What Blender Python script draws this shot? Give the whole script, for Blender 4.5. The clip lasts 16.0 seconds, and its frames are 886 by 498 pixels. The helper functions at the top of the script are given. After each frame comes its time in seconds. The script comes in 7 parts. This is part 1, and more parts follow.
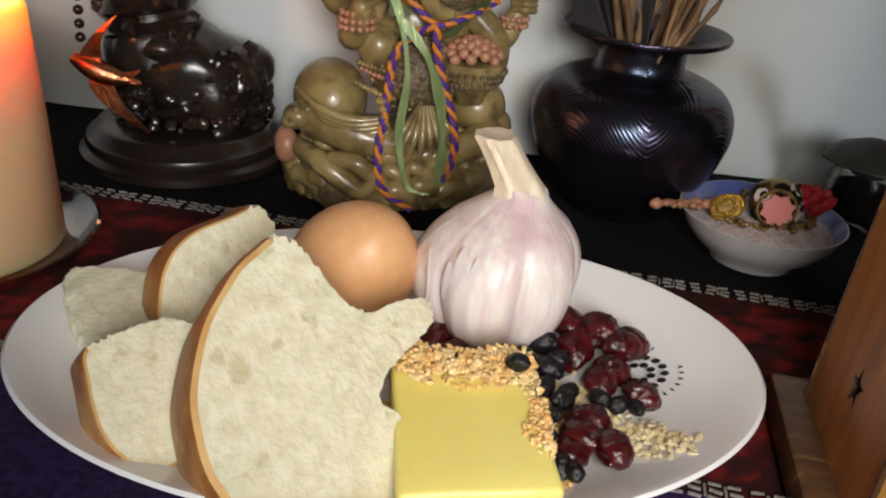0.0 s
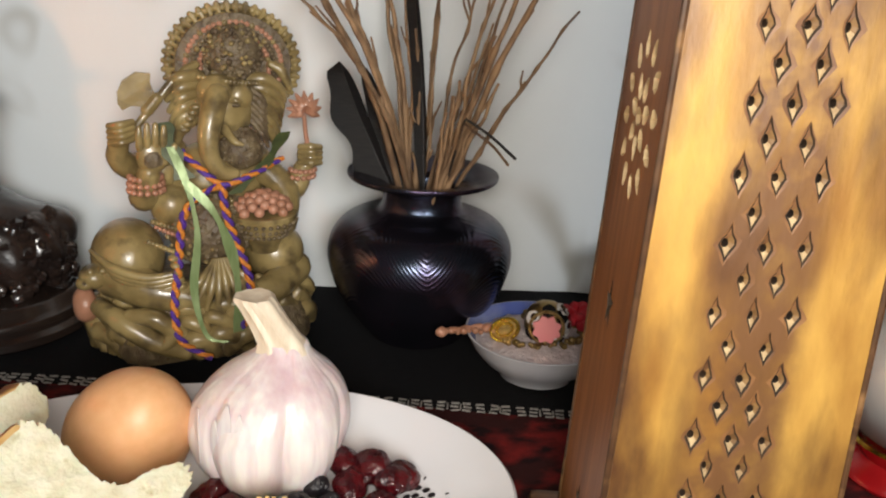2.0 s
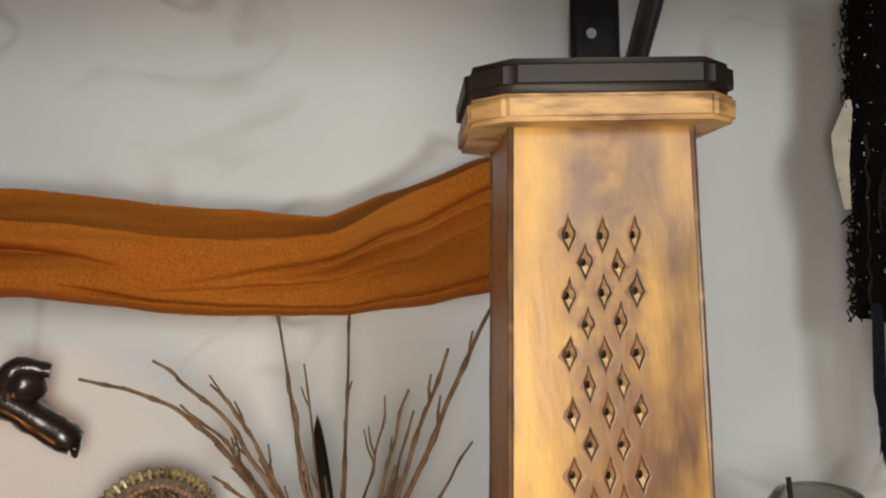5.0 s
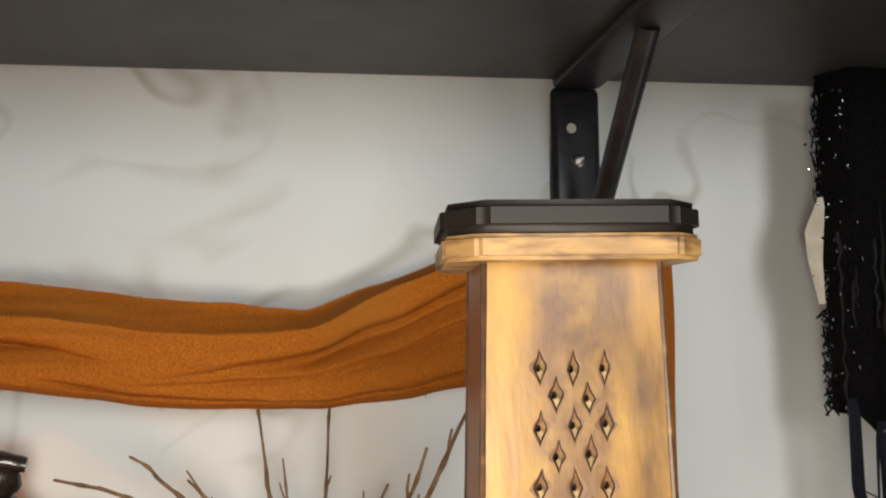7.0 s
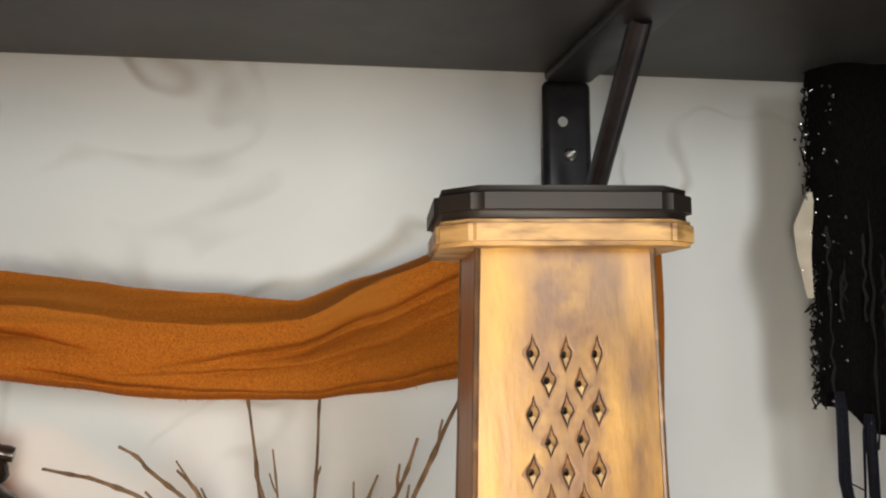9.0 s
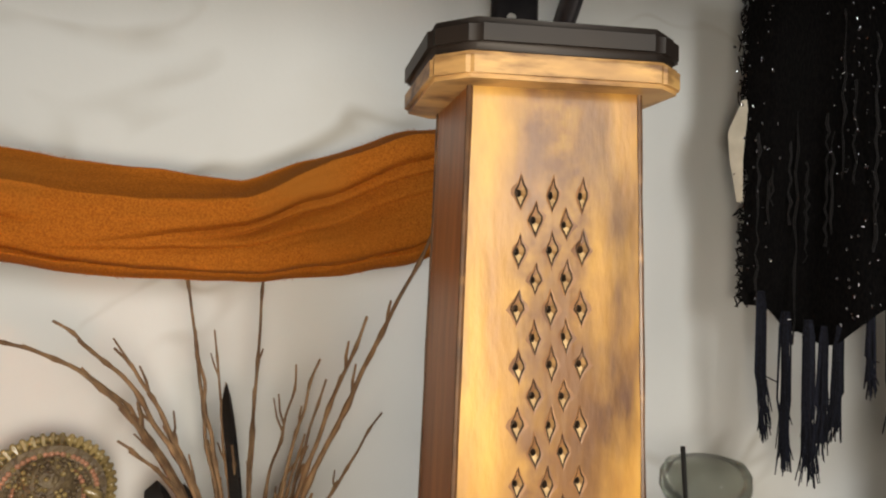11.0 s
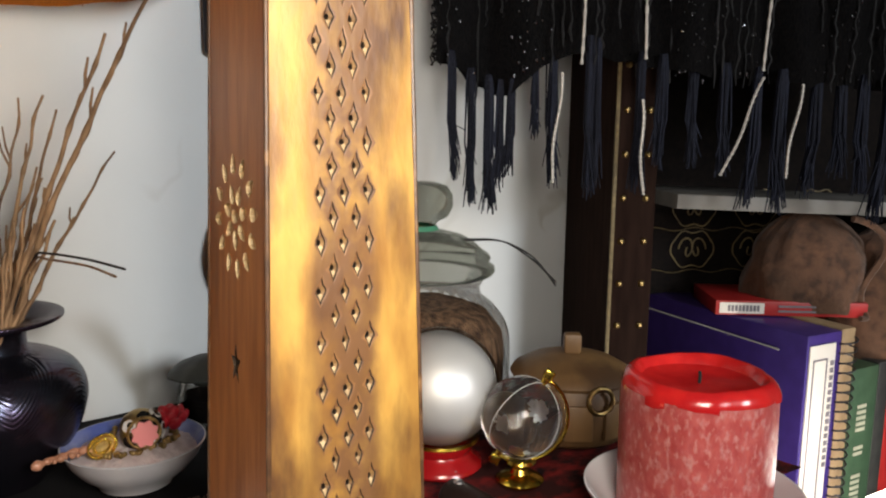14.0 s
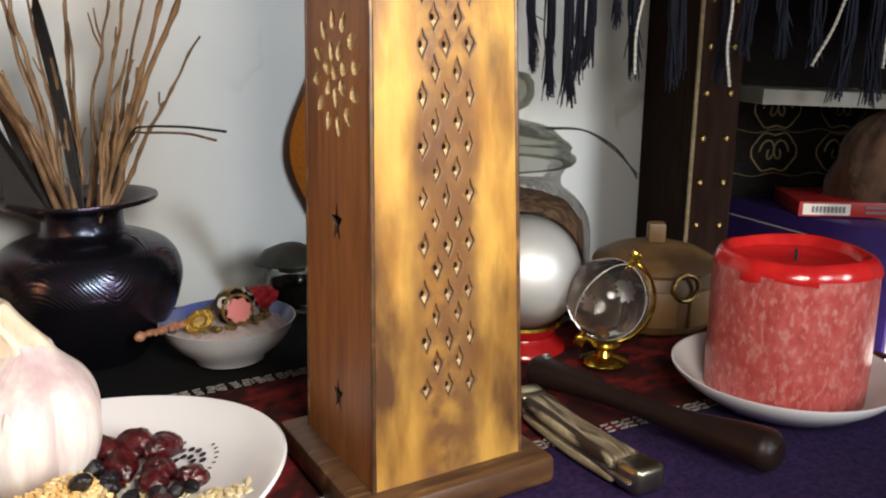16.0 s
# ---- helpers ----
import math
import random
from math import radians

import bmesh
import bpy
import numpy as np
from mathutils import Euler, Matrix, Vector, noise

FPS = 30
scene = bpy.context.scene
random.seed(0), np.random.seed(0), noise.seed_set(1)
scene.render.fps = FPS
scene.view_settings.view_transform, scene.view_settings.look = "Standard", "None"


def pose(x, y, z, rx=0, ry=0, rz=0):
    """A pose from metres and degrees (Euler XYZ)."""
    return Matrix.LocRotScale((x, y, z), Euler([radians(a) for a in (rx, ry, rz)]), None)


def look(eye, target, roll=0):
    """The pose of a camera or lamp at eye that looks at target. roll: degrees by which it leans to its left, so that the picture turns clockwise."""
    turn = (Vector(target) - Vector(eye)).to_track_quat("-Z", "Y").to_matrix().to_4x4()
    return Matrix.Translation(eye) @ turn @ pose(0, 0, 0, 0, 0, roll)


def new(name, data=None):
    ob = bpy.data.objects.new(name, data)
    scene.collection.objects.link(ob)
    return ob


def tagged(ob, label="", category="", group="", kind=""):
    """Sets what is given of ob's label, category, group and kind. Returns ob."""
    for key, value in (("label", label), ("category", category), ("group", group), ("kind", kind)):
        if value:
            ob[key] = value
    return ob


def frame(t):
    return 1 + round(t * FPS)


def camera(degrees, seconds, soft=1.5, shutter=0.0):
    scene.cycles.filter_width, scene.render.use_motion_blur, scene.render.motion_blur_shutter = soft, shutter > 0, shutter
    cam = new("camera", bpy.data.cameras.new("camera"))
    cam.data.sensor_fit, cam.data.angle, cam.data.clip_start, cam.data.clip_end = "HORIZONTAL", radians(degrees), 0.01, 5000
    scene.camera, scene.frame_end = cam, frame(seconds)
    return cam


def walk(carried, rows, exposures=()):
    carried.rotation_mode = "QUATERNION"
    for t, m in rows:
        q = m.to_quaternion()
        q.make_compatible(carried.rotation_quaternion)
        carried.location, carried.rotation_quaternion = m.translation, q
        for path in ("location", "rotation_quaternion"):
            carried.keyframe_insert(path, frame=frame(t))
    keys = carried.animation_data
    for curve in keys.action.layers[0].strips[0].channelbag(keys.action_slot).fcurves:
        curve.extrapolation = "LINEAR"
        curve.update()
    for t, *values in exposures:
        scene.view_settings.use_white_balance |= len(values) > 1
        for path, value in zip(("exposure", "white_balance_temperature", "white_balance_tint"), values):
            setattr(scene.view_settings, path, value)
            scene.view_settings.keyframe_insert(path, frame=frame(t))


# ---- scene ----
cam = camera(57.42, 16.0, soft=2.1)
# seconds, place, tilt from straight down, roll, yaw; the table top is at z = 0
PATH = [
    (0.0, -0.0068, -0.0244, 0.1856, 62.42, 5.07, -3.01),
    (0.5, -0.0069, -0.0253, 0.1878, 62.94, 5.76, -4.37),
    (1.0, 0.0020, -0.0288, 0.1964, 64.81, 5.85, -6.24),
    (1.5, 0.0262, -0.0402, 0.2093, 67.94, 4.59, -8.02),
    (2.0, 0.0398, -0.0456, 0.2170, 70.19, 3.28, -10.91),
    (2.5, 0.0580, -0.0530, 0.2298, 73.23, 1.58, -13.65),
    (3.0, 0.0638, -0.0540, 0.2457, 75.82, -0.13, -14.59),
    (3.5, 0.0589, -0.0642, 0.2626, 80.85, -0.57, -14.52),
    (4.0, 0.0529, -0.0721, 0.2745, 85.68, -0.85, -14.53),
    (4.5, 0.0547, -0.0767, 0.2922, 88.44, -0.91, -14.58),
    (5.0, 0.0561, -0.0830, 0.3082, 90.63, -1.18, -14.26),
    (7.5, 0.0586, -0.0913, 0.3315, 94.75, -0.57, -15.31),
    (8.0, 0.0584, -0.0916, 0.3318, 94.71, -0.66, -15.35),
    (8.5, 0.0577, -0.0918, 0.3307, 94.72, -0.58, -15.65),
    (11.0, 0.0342, -0.0795, 0.2961, 90.07, 1.28, -22.59),
    (11.5, 0.0001, -0.0808, 0.2870, 88.35, 1.13, -28.22),
    (12.0, -0.0248, -0.0803, 0.2778, 87.20, 2.13, -33.67),
    (12.5, -0.0372, -0.0767, 0.2622, 85.70, 1.87, -39.05),
    (13.0, -0.0511, -0.0826, 0.2487, 84.22, 1.29, -41.86),
    (13.5, -0.0506, -0.0912, 0.2303, 83.01, 1.38, -44.87),
    (14.0, -0.0347, -0.0999, 0.2146, 81.01, 0.83, -46.67),
    (14.5, -0.0240, -0.0977, 0.1995, 78.65, 1.09, -47.54),
    (15.0, -0.0215, -0.1010, 0.1919, 77.31, 0.32, -46.69),
    (15.5, -0.0313, -0.1012, 0.1885, 76.64, 0.02, -44.81),
    (16.0, -0.0493, -0.0909, 0.1866, 75.95, 0.11, -42.60),
]
walk(cam, [(t, pose(x, y, z, 0, 0, yaw) @ pose(0, 0, 0, tilt) @ pose(0, 0, 0, 0, 0, roll)) for t, x, y, z, tilt, roll, yaw in PATH],
     exposures=[(0.0, -0.28, 6500, 10), (0.5, -0.26, 6500, 10), (1.0, -0.16, 6500, 10), (1.5, 0.02, 6500, 10), (2.0, 0.02, 6550, 10), (2.5, -0.14, 6600, 10), (3.5, -0.40, 6700, 10), (4.5, -0.52, 6850, 10), (5.0, -0.46, 6950, 10), (8.5, -0.12, 7000, 10), (11.0, -0.20, 7400, 11), (11.5, -0.12, 7200, 11), (12.0, 0.08, 7000, 11), (12.5, 0.26, 6850, 11), (13.0, 0.46, 6750, 11), (13.5, 0.42, 6700, 11), (14.5, 0.16, 6700, 11), (16.0, 0.22, 6600, 10)])

# ---------------------------------------------------------------- light
world = bpy.data.worlds.new("world")
scene.world = world
world.use_nodes = True
world.node_tree.nodes["Background"].inputs[0].default_value = (0.9, 0.95, 1.0, 1)
world.node_tree.nodes["Background"].inputs[1].default_value = 0.0


def lamp(name, kind, place, watts, colour, size, target=None):
    data = bpy.data.lights.new(name, kind)
    data.energy, data.color = watts, colour
    if kind == "AREA":
        data.shape, data.size = "DISK", size
    else:
        data.shadow_soft_size = size
    if kind == "SPOT":
        data.spot_size, data.spot_blend = radians(128), 1.0
    ob = new(name, data)
    ob.matrix_world = look(place, target) if target else Matrix.Translation(place)
    return ob


# the phone's torch beside the lens
lamp("torch", "SPOT", (0.036, -0.135, 0.250), 7.8, (1.0, 0.925, 0.82), 0.070, (0.20, 0.45, 0.15))
# flame of the pillar candle
lamp("candle_light", "POINT", (-0.204, 0.300, 0.124), 0.40, (1.0, 0.42, 0.16), 0.008)
# unseen fill lamp added far behind, to lift the wall's brightness
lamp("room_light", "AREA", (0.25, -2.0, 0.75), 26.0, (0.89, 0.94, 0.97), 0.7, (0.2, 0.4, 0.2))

# ---------------------------------------------------------------- materials


def surf(name, c1, c2=None, scale=40.0, rough=0.5, metal=0.0, bump=0.0, bscale=None, stretch=(1, 1, 1), coat=0.0, sss=0.0,
         sss_r=(1, 0.5, 0.3), sss_scale=0.01, c3=None, c3scale=8.0, c3at=(0.5, 0.62), rough2=None, detail=6.0, spec=0.5, random=0.0, glass=0.0, ior=1.5, bdist=0.001, sheen=0.0):
    """A surface with two colours mixed by grain, a third one in larger blotches, and relief."""
    m = bpy.data.materials.new(name)
    m.use_nodes = True
    nt = m.node_tree
    N, L = nt.nodes, nt.links
    b = N["Principled BSDF"]
    co = N.new("ShaderNodeTexCoord")
    mp = N.new("ShaderNodeMapping")
    mp.inputs["Scale"].default_value = stretch
    L.new(co.outputs["Object"], mp.inputs[0])
    n1 = N.new("ShaderNodeTexNoise")
    n1.inputs["Scale"].default_value, n1.inputs["Detail"].default_value = scale, detail
    L.new(mp.outputs[0], n1.inputs["Vector"])
    c2 = c2 or tuple(0.75 * v for v in c1)
    ramp = N.new("ShaderNodeValToRGB")
    ramp.color_ramp.elements[0].position, ramp.color_ramp.elements[1].position = 0.35, 0.65
    ramp.color_ramp.elements[0].color, ramp.color_ramp.elements[1].color = (*c2, 1), (*c1, 1)
    L.new(n1.outputs[0], ramp.inputs[0])
    out = ramp.outputs[0]
    if c3:
        n2 = N.new("ShaderNodeTexNoise")
        n2.inputs["Scale"].default_value, n2.inputs["Detail"].default_value = c3scale, 7
        L.new(mp.outputs[0], n2.inputs["Vector"])
        r2 = N.new("ShaderNodeValToRGB")
        r2.color_ramp.elements[0].position, r2.color_ramp.elements[1].position = c3at
        L.new(n2.outputs[0], r2.inputs[0])
        mix = N.new("ShaderNodeMix")
        mix.data_type = "RGBA"
        L.new(r2.outputs[0], mix.inputs[0])
        L.new(out, mix.inputs[6])
        mix.inputs[7].default_value = (*c3, 1)
        out = mix.outputs[2]
    if random:
        info = N.new("ShaderNodeObjectInfo") if random > 0 else N.new("ShaderNodeNewGeometry")
        mr = N.new("ShaderNodeMapRange")
        mr.inputs[3].default_value, mr.inputs[4].default_value = 1 - abs(random), 1 + abs(random)
        L.new(info.outputs["Random" if random > 0 else "Random Per Island"], mr.inputs[0])
        hsv = N.new("ShaderNodeHueSaturation")
        L.new(mr.outputs[0], hsv.inputs["Value"])
        L.new(out, hsv.inputs["Color"])
        out = hsv.outputs[0]
    L.new(out, b.inputs["Base Color"])
    b.inputs["Metallic"].default_value = metal
    b.inputs["Roughness"].default_value = rough
    b.inputs["Specular IOR Level"].default_value = spec
    b.inputs["Coat Weight"].default_value = coat
    b.inputs["Coat Roughness"].default_value = 0.12
    b.inputs["Sheen Weight"].default_value = sheen
    b.inputs["IOR"].default_value = ior
    b.inputs["Transmission Weight"].default_value = glass
    if rough2 is not None:
        mr2 = N.new("ShaderNodeMapRange")
        mr2.inputs[3].default_value, mr2.inputs[4].default_value = rough, rough2
        L.new(n1.outputs[0], mr2.inputs[0])
        L.new(mr2.outputs[0], b.inputs["Roughness"])
    if sss:
        b.inputs["Subsurface Weight"].default_value = sss
        b.inputs["Subsurface Radius"].default_value = sss_r
        b.inputs["Subsurface Scale"].default_value = sss_scale
    if bump:
        n3 = N.new("ShaderNodeTexNoise")
        n3.inputs["Scale"].default_value, n3.inputs["Detail"].default_value = bscale or scale * 2, 5
        L.new(mp.outputs[0], n3.inputs["Vector"])
        bp = N.new("ShaderNodeBump")
        bp.inputs["Strength"].default_value, bp.inputs["Distance"].default_value = bump, bdist
        L.new(n3.outputs[0], bp.inputs["Height"])
        L.new(bp.outputs[0], b.inputs["Normal"])
    return m


def glow(name, colour, strength):
    m = bpy.data.materials.new(name)
    m.use_nodes = True
    b = m.node_tree.nodes["Principled BSDF"]
    b.inputs["Base Color"].default_value = (*colour, 1)
    b.inputs["Emission Color"].default_value = (*colour, 1)
    b.inputs["Emission Strength"].default_value = strength
    return m


def clear(name, colour=(1, 1, 1), rough=0.0, ior=1.45):
    m = bpy.data.materials.new(name)
    m.use_nodes = True
    b = m.node_tree.nodes["Principled BSDF"]
    b.inputs["Base Color"].default_value = (*colour, 1)
    b.inputs["Roughness"].default_value = rough
    b.inputs["IOR"].default_value = ior
    b.inputs["Transmission Weight"].default_value = 1.0
    return m


M = {}
M["wall"] = surf("wall_paint", (0.75, 0.78, 0.79), (0.71, 0.74, 0.75), 9, 0.55, bump=0.08, bscale=260, c3=(0.60, 0.58, 0.52), c3scale=3.2, c3at=(0.56, 0.85))
M["room"] = surf("room_paint", (0.20, 0.19, 0.18), (0.16, 0.16, 0.15), 6, 0.7)
M["floorboard"] = surf("floorboard", (0.20, 0.12, 0.07), (0.12, 0.07, 0.04), 20, 0.45, stretch=(1, 8, 1))
M["shelf"] = surf("shelf_laminate", (0.055, 0.055, 0.055), (0.04, 0.04, 0.042), 30, 0.5, bump=0.05)
M["bracket"] = surf("dark_steel", (0.055, 0.052, 0.058), (0.035, 0.034, 0.04), 60, 0.42, 0.6, bump=0.05)
M["steel"] = surf("bright_steel", (0.75, 0.75, 0.74), (0.55, 0.55, 0.54), 80, 0.28, 1.0)
M["gold_wood"] = surf("golden_wood", (0.52, 0.295, 0.060), (0.29, 0.135, 0.026), 48, 0.30, bump=0.35, bscale=190, stretch=(1.4, 1.4, 0.45), c3=(0.085, 0.034, 0.011), c3scale=30, c3at=(0.47, 0.66), coat=0.10, detail=12, rough2=0.60)
M["red_wood"] = surf("reddish_wood", (0.40, 0.165, 0.048), (0.26, 0.095, 0.026), 60, 0.42, bump=0.1, bscale=220, stretch=(3.5, 3.5, 0.35), c3=(0.15, 0.055, 0.018), c3scale=14, c3at=(0.55, 0.8))
M["pale_wood"] = surf("raw_pale_wood", (0.50, 0.37, 0.20), (0.30, 0.20, 0.10), 200, 0.7, bump=0.4, bscale=500, bdist=0.0005)
M["scorch"] = surf("scorched_halo", (0.24, 0.11, 0.038), (0.12, 0.052, 0.019), 90, 0.5, bump=0.2)
M["inlay"] = surf("pale_gouged_wood", (0.66, 0.50, 0.28), (0.46, 0.33, 0.17), 200, 0.6, bump=0.3, bscale=500, bdist=0.0005)
M["carved_wood"] = surf("carved_tan_wood", (0.27, 0.15, 0.050), (0.13, 0.065, 0.022), 200, 0.55, bump=0.3, bscale=500, bdist=0.0005)
# scorched rims, and painted shade for the dark inside the tower's holes
M["burnt_and_shade"] = surf("scorched_wood_and_shade", (0.022, 0.014, 0.009), (0.06, 0.035, 0.018), 60, 0.75, bump=0.2)
M["cap_dark"] = surf("sooty_wood", (0.016, 0.010, 0.007), (0.009, 0.006, 0.005), 40, 0.55, bump=0.15, c3=(0.08, 0.040, 0.016), c3scale=20, c3at=(0.6, 0.85))
M["cap_pale"] = surf("worn_wood_edge", (0.58, 0.35, 0.13), (0.38, 0.22, 0.09), 50, 0.5, bump=0.15, stretch=(1, 1, 4), c3=(0.15, 0.07, 0.025), c3scale=60, c3at=(0.48, 0.68))
M["base_wood"] = surf("dark_base_wood", (0.11, 0.052, 0.022), (0.05, 0.024, 0.012), 30, 0.4, bump=0.12, stretch=(1, 7, 4), c3=(0.28, 0.15, 0.06), c3scale=22, c3at=(0.58, 0.75))
M["scarf"] = surf("rust_cloth", (0.50, 0.158, 0.020), (0.31, 0.088, 0.011), 950, 0.85, bump=0.6, bscale=1500, bdist=0.0008, sheen=0.0, spec=0.1, c3=(0.42, 0.15, 0.024), c3scale=14, c3at=(0.5, 0.8))
M["black_cloth"] = surf("black_cloth", (0.008, 0.008, 0.009), (0.004, 0.004, 0.005), 900, 0.9, spec=0.15, bump=0.5, bscale=1600, bdist=0.0005)
M["paisley"] = surf("red_brocade", (0.19, 0.014, 0.013), (0.015, 0.005, 0.006), 75, 0.85, spec=0.2, bump=0.5, bscale=1300, bdist=0.0006, c3=(0.035, 0.008, 0.008), c3scale=28, c3at=(0.48, 0.56), stretch=(1, 1.5, 1), detail=3)
M["purple_cloth"] = surf("purple_cloth", (0.032, 0.015, 0.072), (0.014, 0.007, 0.034), 400, 0.9, spec=0.2, bump=0.5, bscale=1400, bdist=0.0005)
M["stitch"] = surf("grey_thread", (0.30, 0.29, 0.27), (0.16, 0.15, 0.14), 600, 0.8, bump=0.3)
M["porcelain"] = surf("white_porcelain", (0.86, 0.85, 0.87), (0.83, 0.82, 0.85), 12, 0.12, coat=0.5)
M["egg"] = surf("egg_shell", (0.80, 0.45, 0.225), (0.75, 0.40, 0.19), 220, 0.42, bump=0.12, bscale=1400, bdist=0.0003, sss=0.15, sss_scale=0.004)
M["garlic"] = surf("garlic_skin", (0.84, 0.78, 0.74), (0.72, 0.59, 0.60), 130, 0.32, bump=0.35, bscale=170, stretch=(1.6, 1.6, 0.10), sss=0.2, sss_scale=0.006, c3=(0.54, 0.33, 0.38), c3scale=22, c3at=(0.52, 0.72), bdist=0.0008)
M["garlic_stem"] = surf("garlic_stem", (0.80, 0.70, 0.55), (0.66, 0.54, 0.40), 60, 0.5, bump=0.4, bscale=220, stretch=(3, 3, 0.4))
M["crumb"] = surf("bread_crumb", (0.79, 0.755, 0.59), (0.68, 0.63, 0.45), 190, 0.85, bump=0.6, bscale=420, bdist=0.0016, sss=0.25, sss_scale=0.004, c3=(0.58, 0.52, 0.33), c3scale=120, c3at=(0.60, 0.68))
M["crust"] = surf("bread_crust", (0.44, 0.175, 0.048), (0.27, 0.09, 0.022), 70, 0.5, bump=0.7, bscale=260, bdist=0.0011, c3=(0.62, 0.34, 0.12), c3scale=38, c3at=(0.46, 0.70))
M["crust_pale"] = surf("pale_crust", (0.72, 0.50, 0.22), (0.58, 0.30, 0.085), 60, 0.6, bump=0.5, bscale=300, bdist=0.0008)
M["cheese"] = surf("yellow_cheese", (0.95, 0.82, 0.27), (0.90, 0.75, 0.21), 25, 0.32, bump=0.06, bscale=90, sss=0.35, sss_scale=0.006, sss_r=(1, 0.7, 0.2))
M["crushed"] = surf("crushed_garlic", (0.88, 0.70, 0.38), (0.82, 0.48, 0.15), 150, 0.5, bump=0.3, random=-0.25)
M["sesame"] = surf("sesame_seed", (0.80, 0.70, 0.46), (0.68, 0.55, 0.30), 120, 0.5, random=-0.2)
M["currant"] = surf("black_currant", (0.010, 0.007, 0.010), (0.004, 0.003, 0.004), 200, 0.42, bump=0.9, bscale=320, bdist=0.0015)
M["cranberry"] = surf("dried_cranberry", (0.085, 0.005, 0.007), (0.020, 0.002, 0.004), 140, 0.26, bump=0.8, bscale=260, bdist=0.002, coat=0.3)
M["ink"] = surf("black_print", (0.015, 0.012, 0.014), None, 50, 0.4)
M["wax"] = surf("cream_wax", (0.86, 0.56, 0.32), (0.82, 0.50, 0.28), 12, 0.4, sss=1.0, sss_r=(1.0, 0.42, 0.16), sss_scale=0.03, bump=0.06, bscale=40)
M["red_wax"] = surf("mottled_red_wax", (0.53, 0.120, 0.108), (0.42, 0.062, 0.058), 190, 0.38, bump=0.5, bscale=230, stretch=(1, 1, 0.6), c3=(0.57, 0.235, 0.215), c3scale=330, c3at=(0.50, 0.68), sss=0.3, sss_scale=0.008, bdist=0.0008)
M["red_wax_top"] = surf("melted_red_wax", (0.66, 0.022, 0.020), (0.50, 0.012, 0.014), 60, 0.2, sss=0.5, sss_scale=0.01, coat=0.25, bump=0.35, bscale=70)
M["wick"] = surf("black_wick", (0.01, 0.01, 0.01), None, 100, 0.9)
M["black_glass"] = surf("iridescent_black_glass", (0.006, 0.005, 0.007), (0.003, 0.003, 0.004), 26, 0.24, 0.0, coat=0.0, spec=0.7, ior=1.6)
M["twig"] = surf("dry_twig", (0.29, 0.175, 0.09), (0.11, 0.06, 0.03), 130, 0.75, bump=0.7, bscale=260, stretch=(1, 1, 0.4), bdist=0.001, random=-0.2)
M["feather"] = surf("black_feather", (0.018, 0.014, 0.013), (0.008, 0.007, 0.007), 120, 0.55, bump=0.4, bscale=500, stretch=(1, 1, 6))
M["resin"] = surf("olive_resin", (0.37, 0.275, 0.115), (0.20, 0.142, 0.055), 60, 0.34, bump=0.5, bscale=190, c3=(0.10, 0.070, 0.032), c3scale=80, c3at=(0.50, 0.68), coat=0.35)
M["resin_dark"] = surf("stained_resin", (0.19, 0.14, 0.075), (0.09, 0.06, 0.035), 160, 0.45, bump=0.9, bscale=330, bdist=0.002)
M["resin_pink"] = surf("pink_resin", (0.48, 0.235, 0.15), (0.36, 0.17, 0.10), 80, 0.35, bump=0.2, bscale=300)
M["ebony"] = surf("dark_bronze_resin", (0.028, 0.017, 0.013), (0.012, 0.008, 0.007), 60, 0.26, bump=0.35, bscale=180, coat=0.3)
M["base_lacquer"] = surf("dark_brown_lacquer", (0.020, 0.013, 0.010), (0.012, 0.008, 0.007), 30, 0.25, coat=0.3)
M["copper"] = surf("copper", (0.72, 0.30, 0.15), (0.45, 0.17, 0.08), 150, 0.28, 1.0, bump=0.5, bscale=500)
M["cord_purple"] = surf("purple_thread", (0.10, 0.035, 0.32), (0.06, 0.02, 0.2), 600, 0.6, bump=0.5, bscale=900)
M["cord_orange"] = surf("orange_thread", (0.72, 0.26, 0.03), (0.55, 0.17, 0.02), 600, 0.6, bump=0.5, bscale=900)
M["ribbon"] = surf("green_satin", (0.25, 0.32, 0.14), (0.16, 0.22, 0.08), 300, 0.32, 0.25, bump=0.25, bscale=900, stretch=(1, 1, 0.2))
M["ribbon_dark"] = surf("olive_satin", (0.07, 0.085, 0.028), (0.04, 0.05, 0.018), 300, 0.4, 0.1)
M["salt"] = surf("coarse_salt", (0.66, 0.58, 0.58), (0.50, 0.42, 0.43), 160, 0.6, bump=1.0, bscale=420, bdist=0.002)
M["bowl_blue"] = surf("pale_glazed_china", (0.62, 0.63, 0.66), (0.50, 0.51, 0.56), 30, 0.14, coat=0.4)
M["blue_glaze"] = surf("blue_glaze", (0.10, 0.14, 0.42), (0.3, 0.34, 0.55), 40, 0.15)
M["brass"] = surf("antique_brass", (0.48, 0.34, 0.14), (0.22, 0.15, 0.06), 200, 0.38, 1.0, bump=0.3, bscale=500)
M["gold"] = surf("yellow_gold", (0.86, 0.62, 0.11), (0.65, 0.42, 0.05), 150, 0.2, 1.0)
M["pink_enamel"] = surf("pink_enamel", (0.80, 0.30, 0.30), (0.76, 0.27, 0.28), 60, 0.25, coat=0.3)
M["white_enamel"] = surf("white_enamel", (0.75, 0.74, 0.72), None, 60, 0.25)
M["black_enamel"] = surf("black_enamel", (0.01, 0.01, 0.01), None, 60, 0.2)
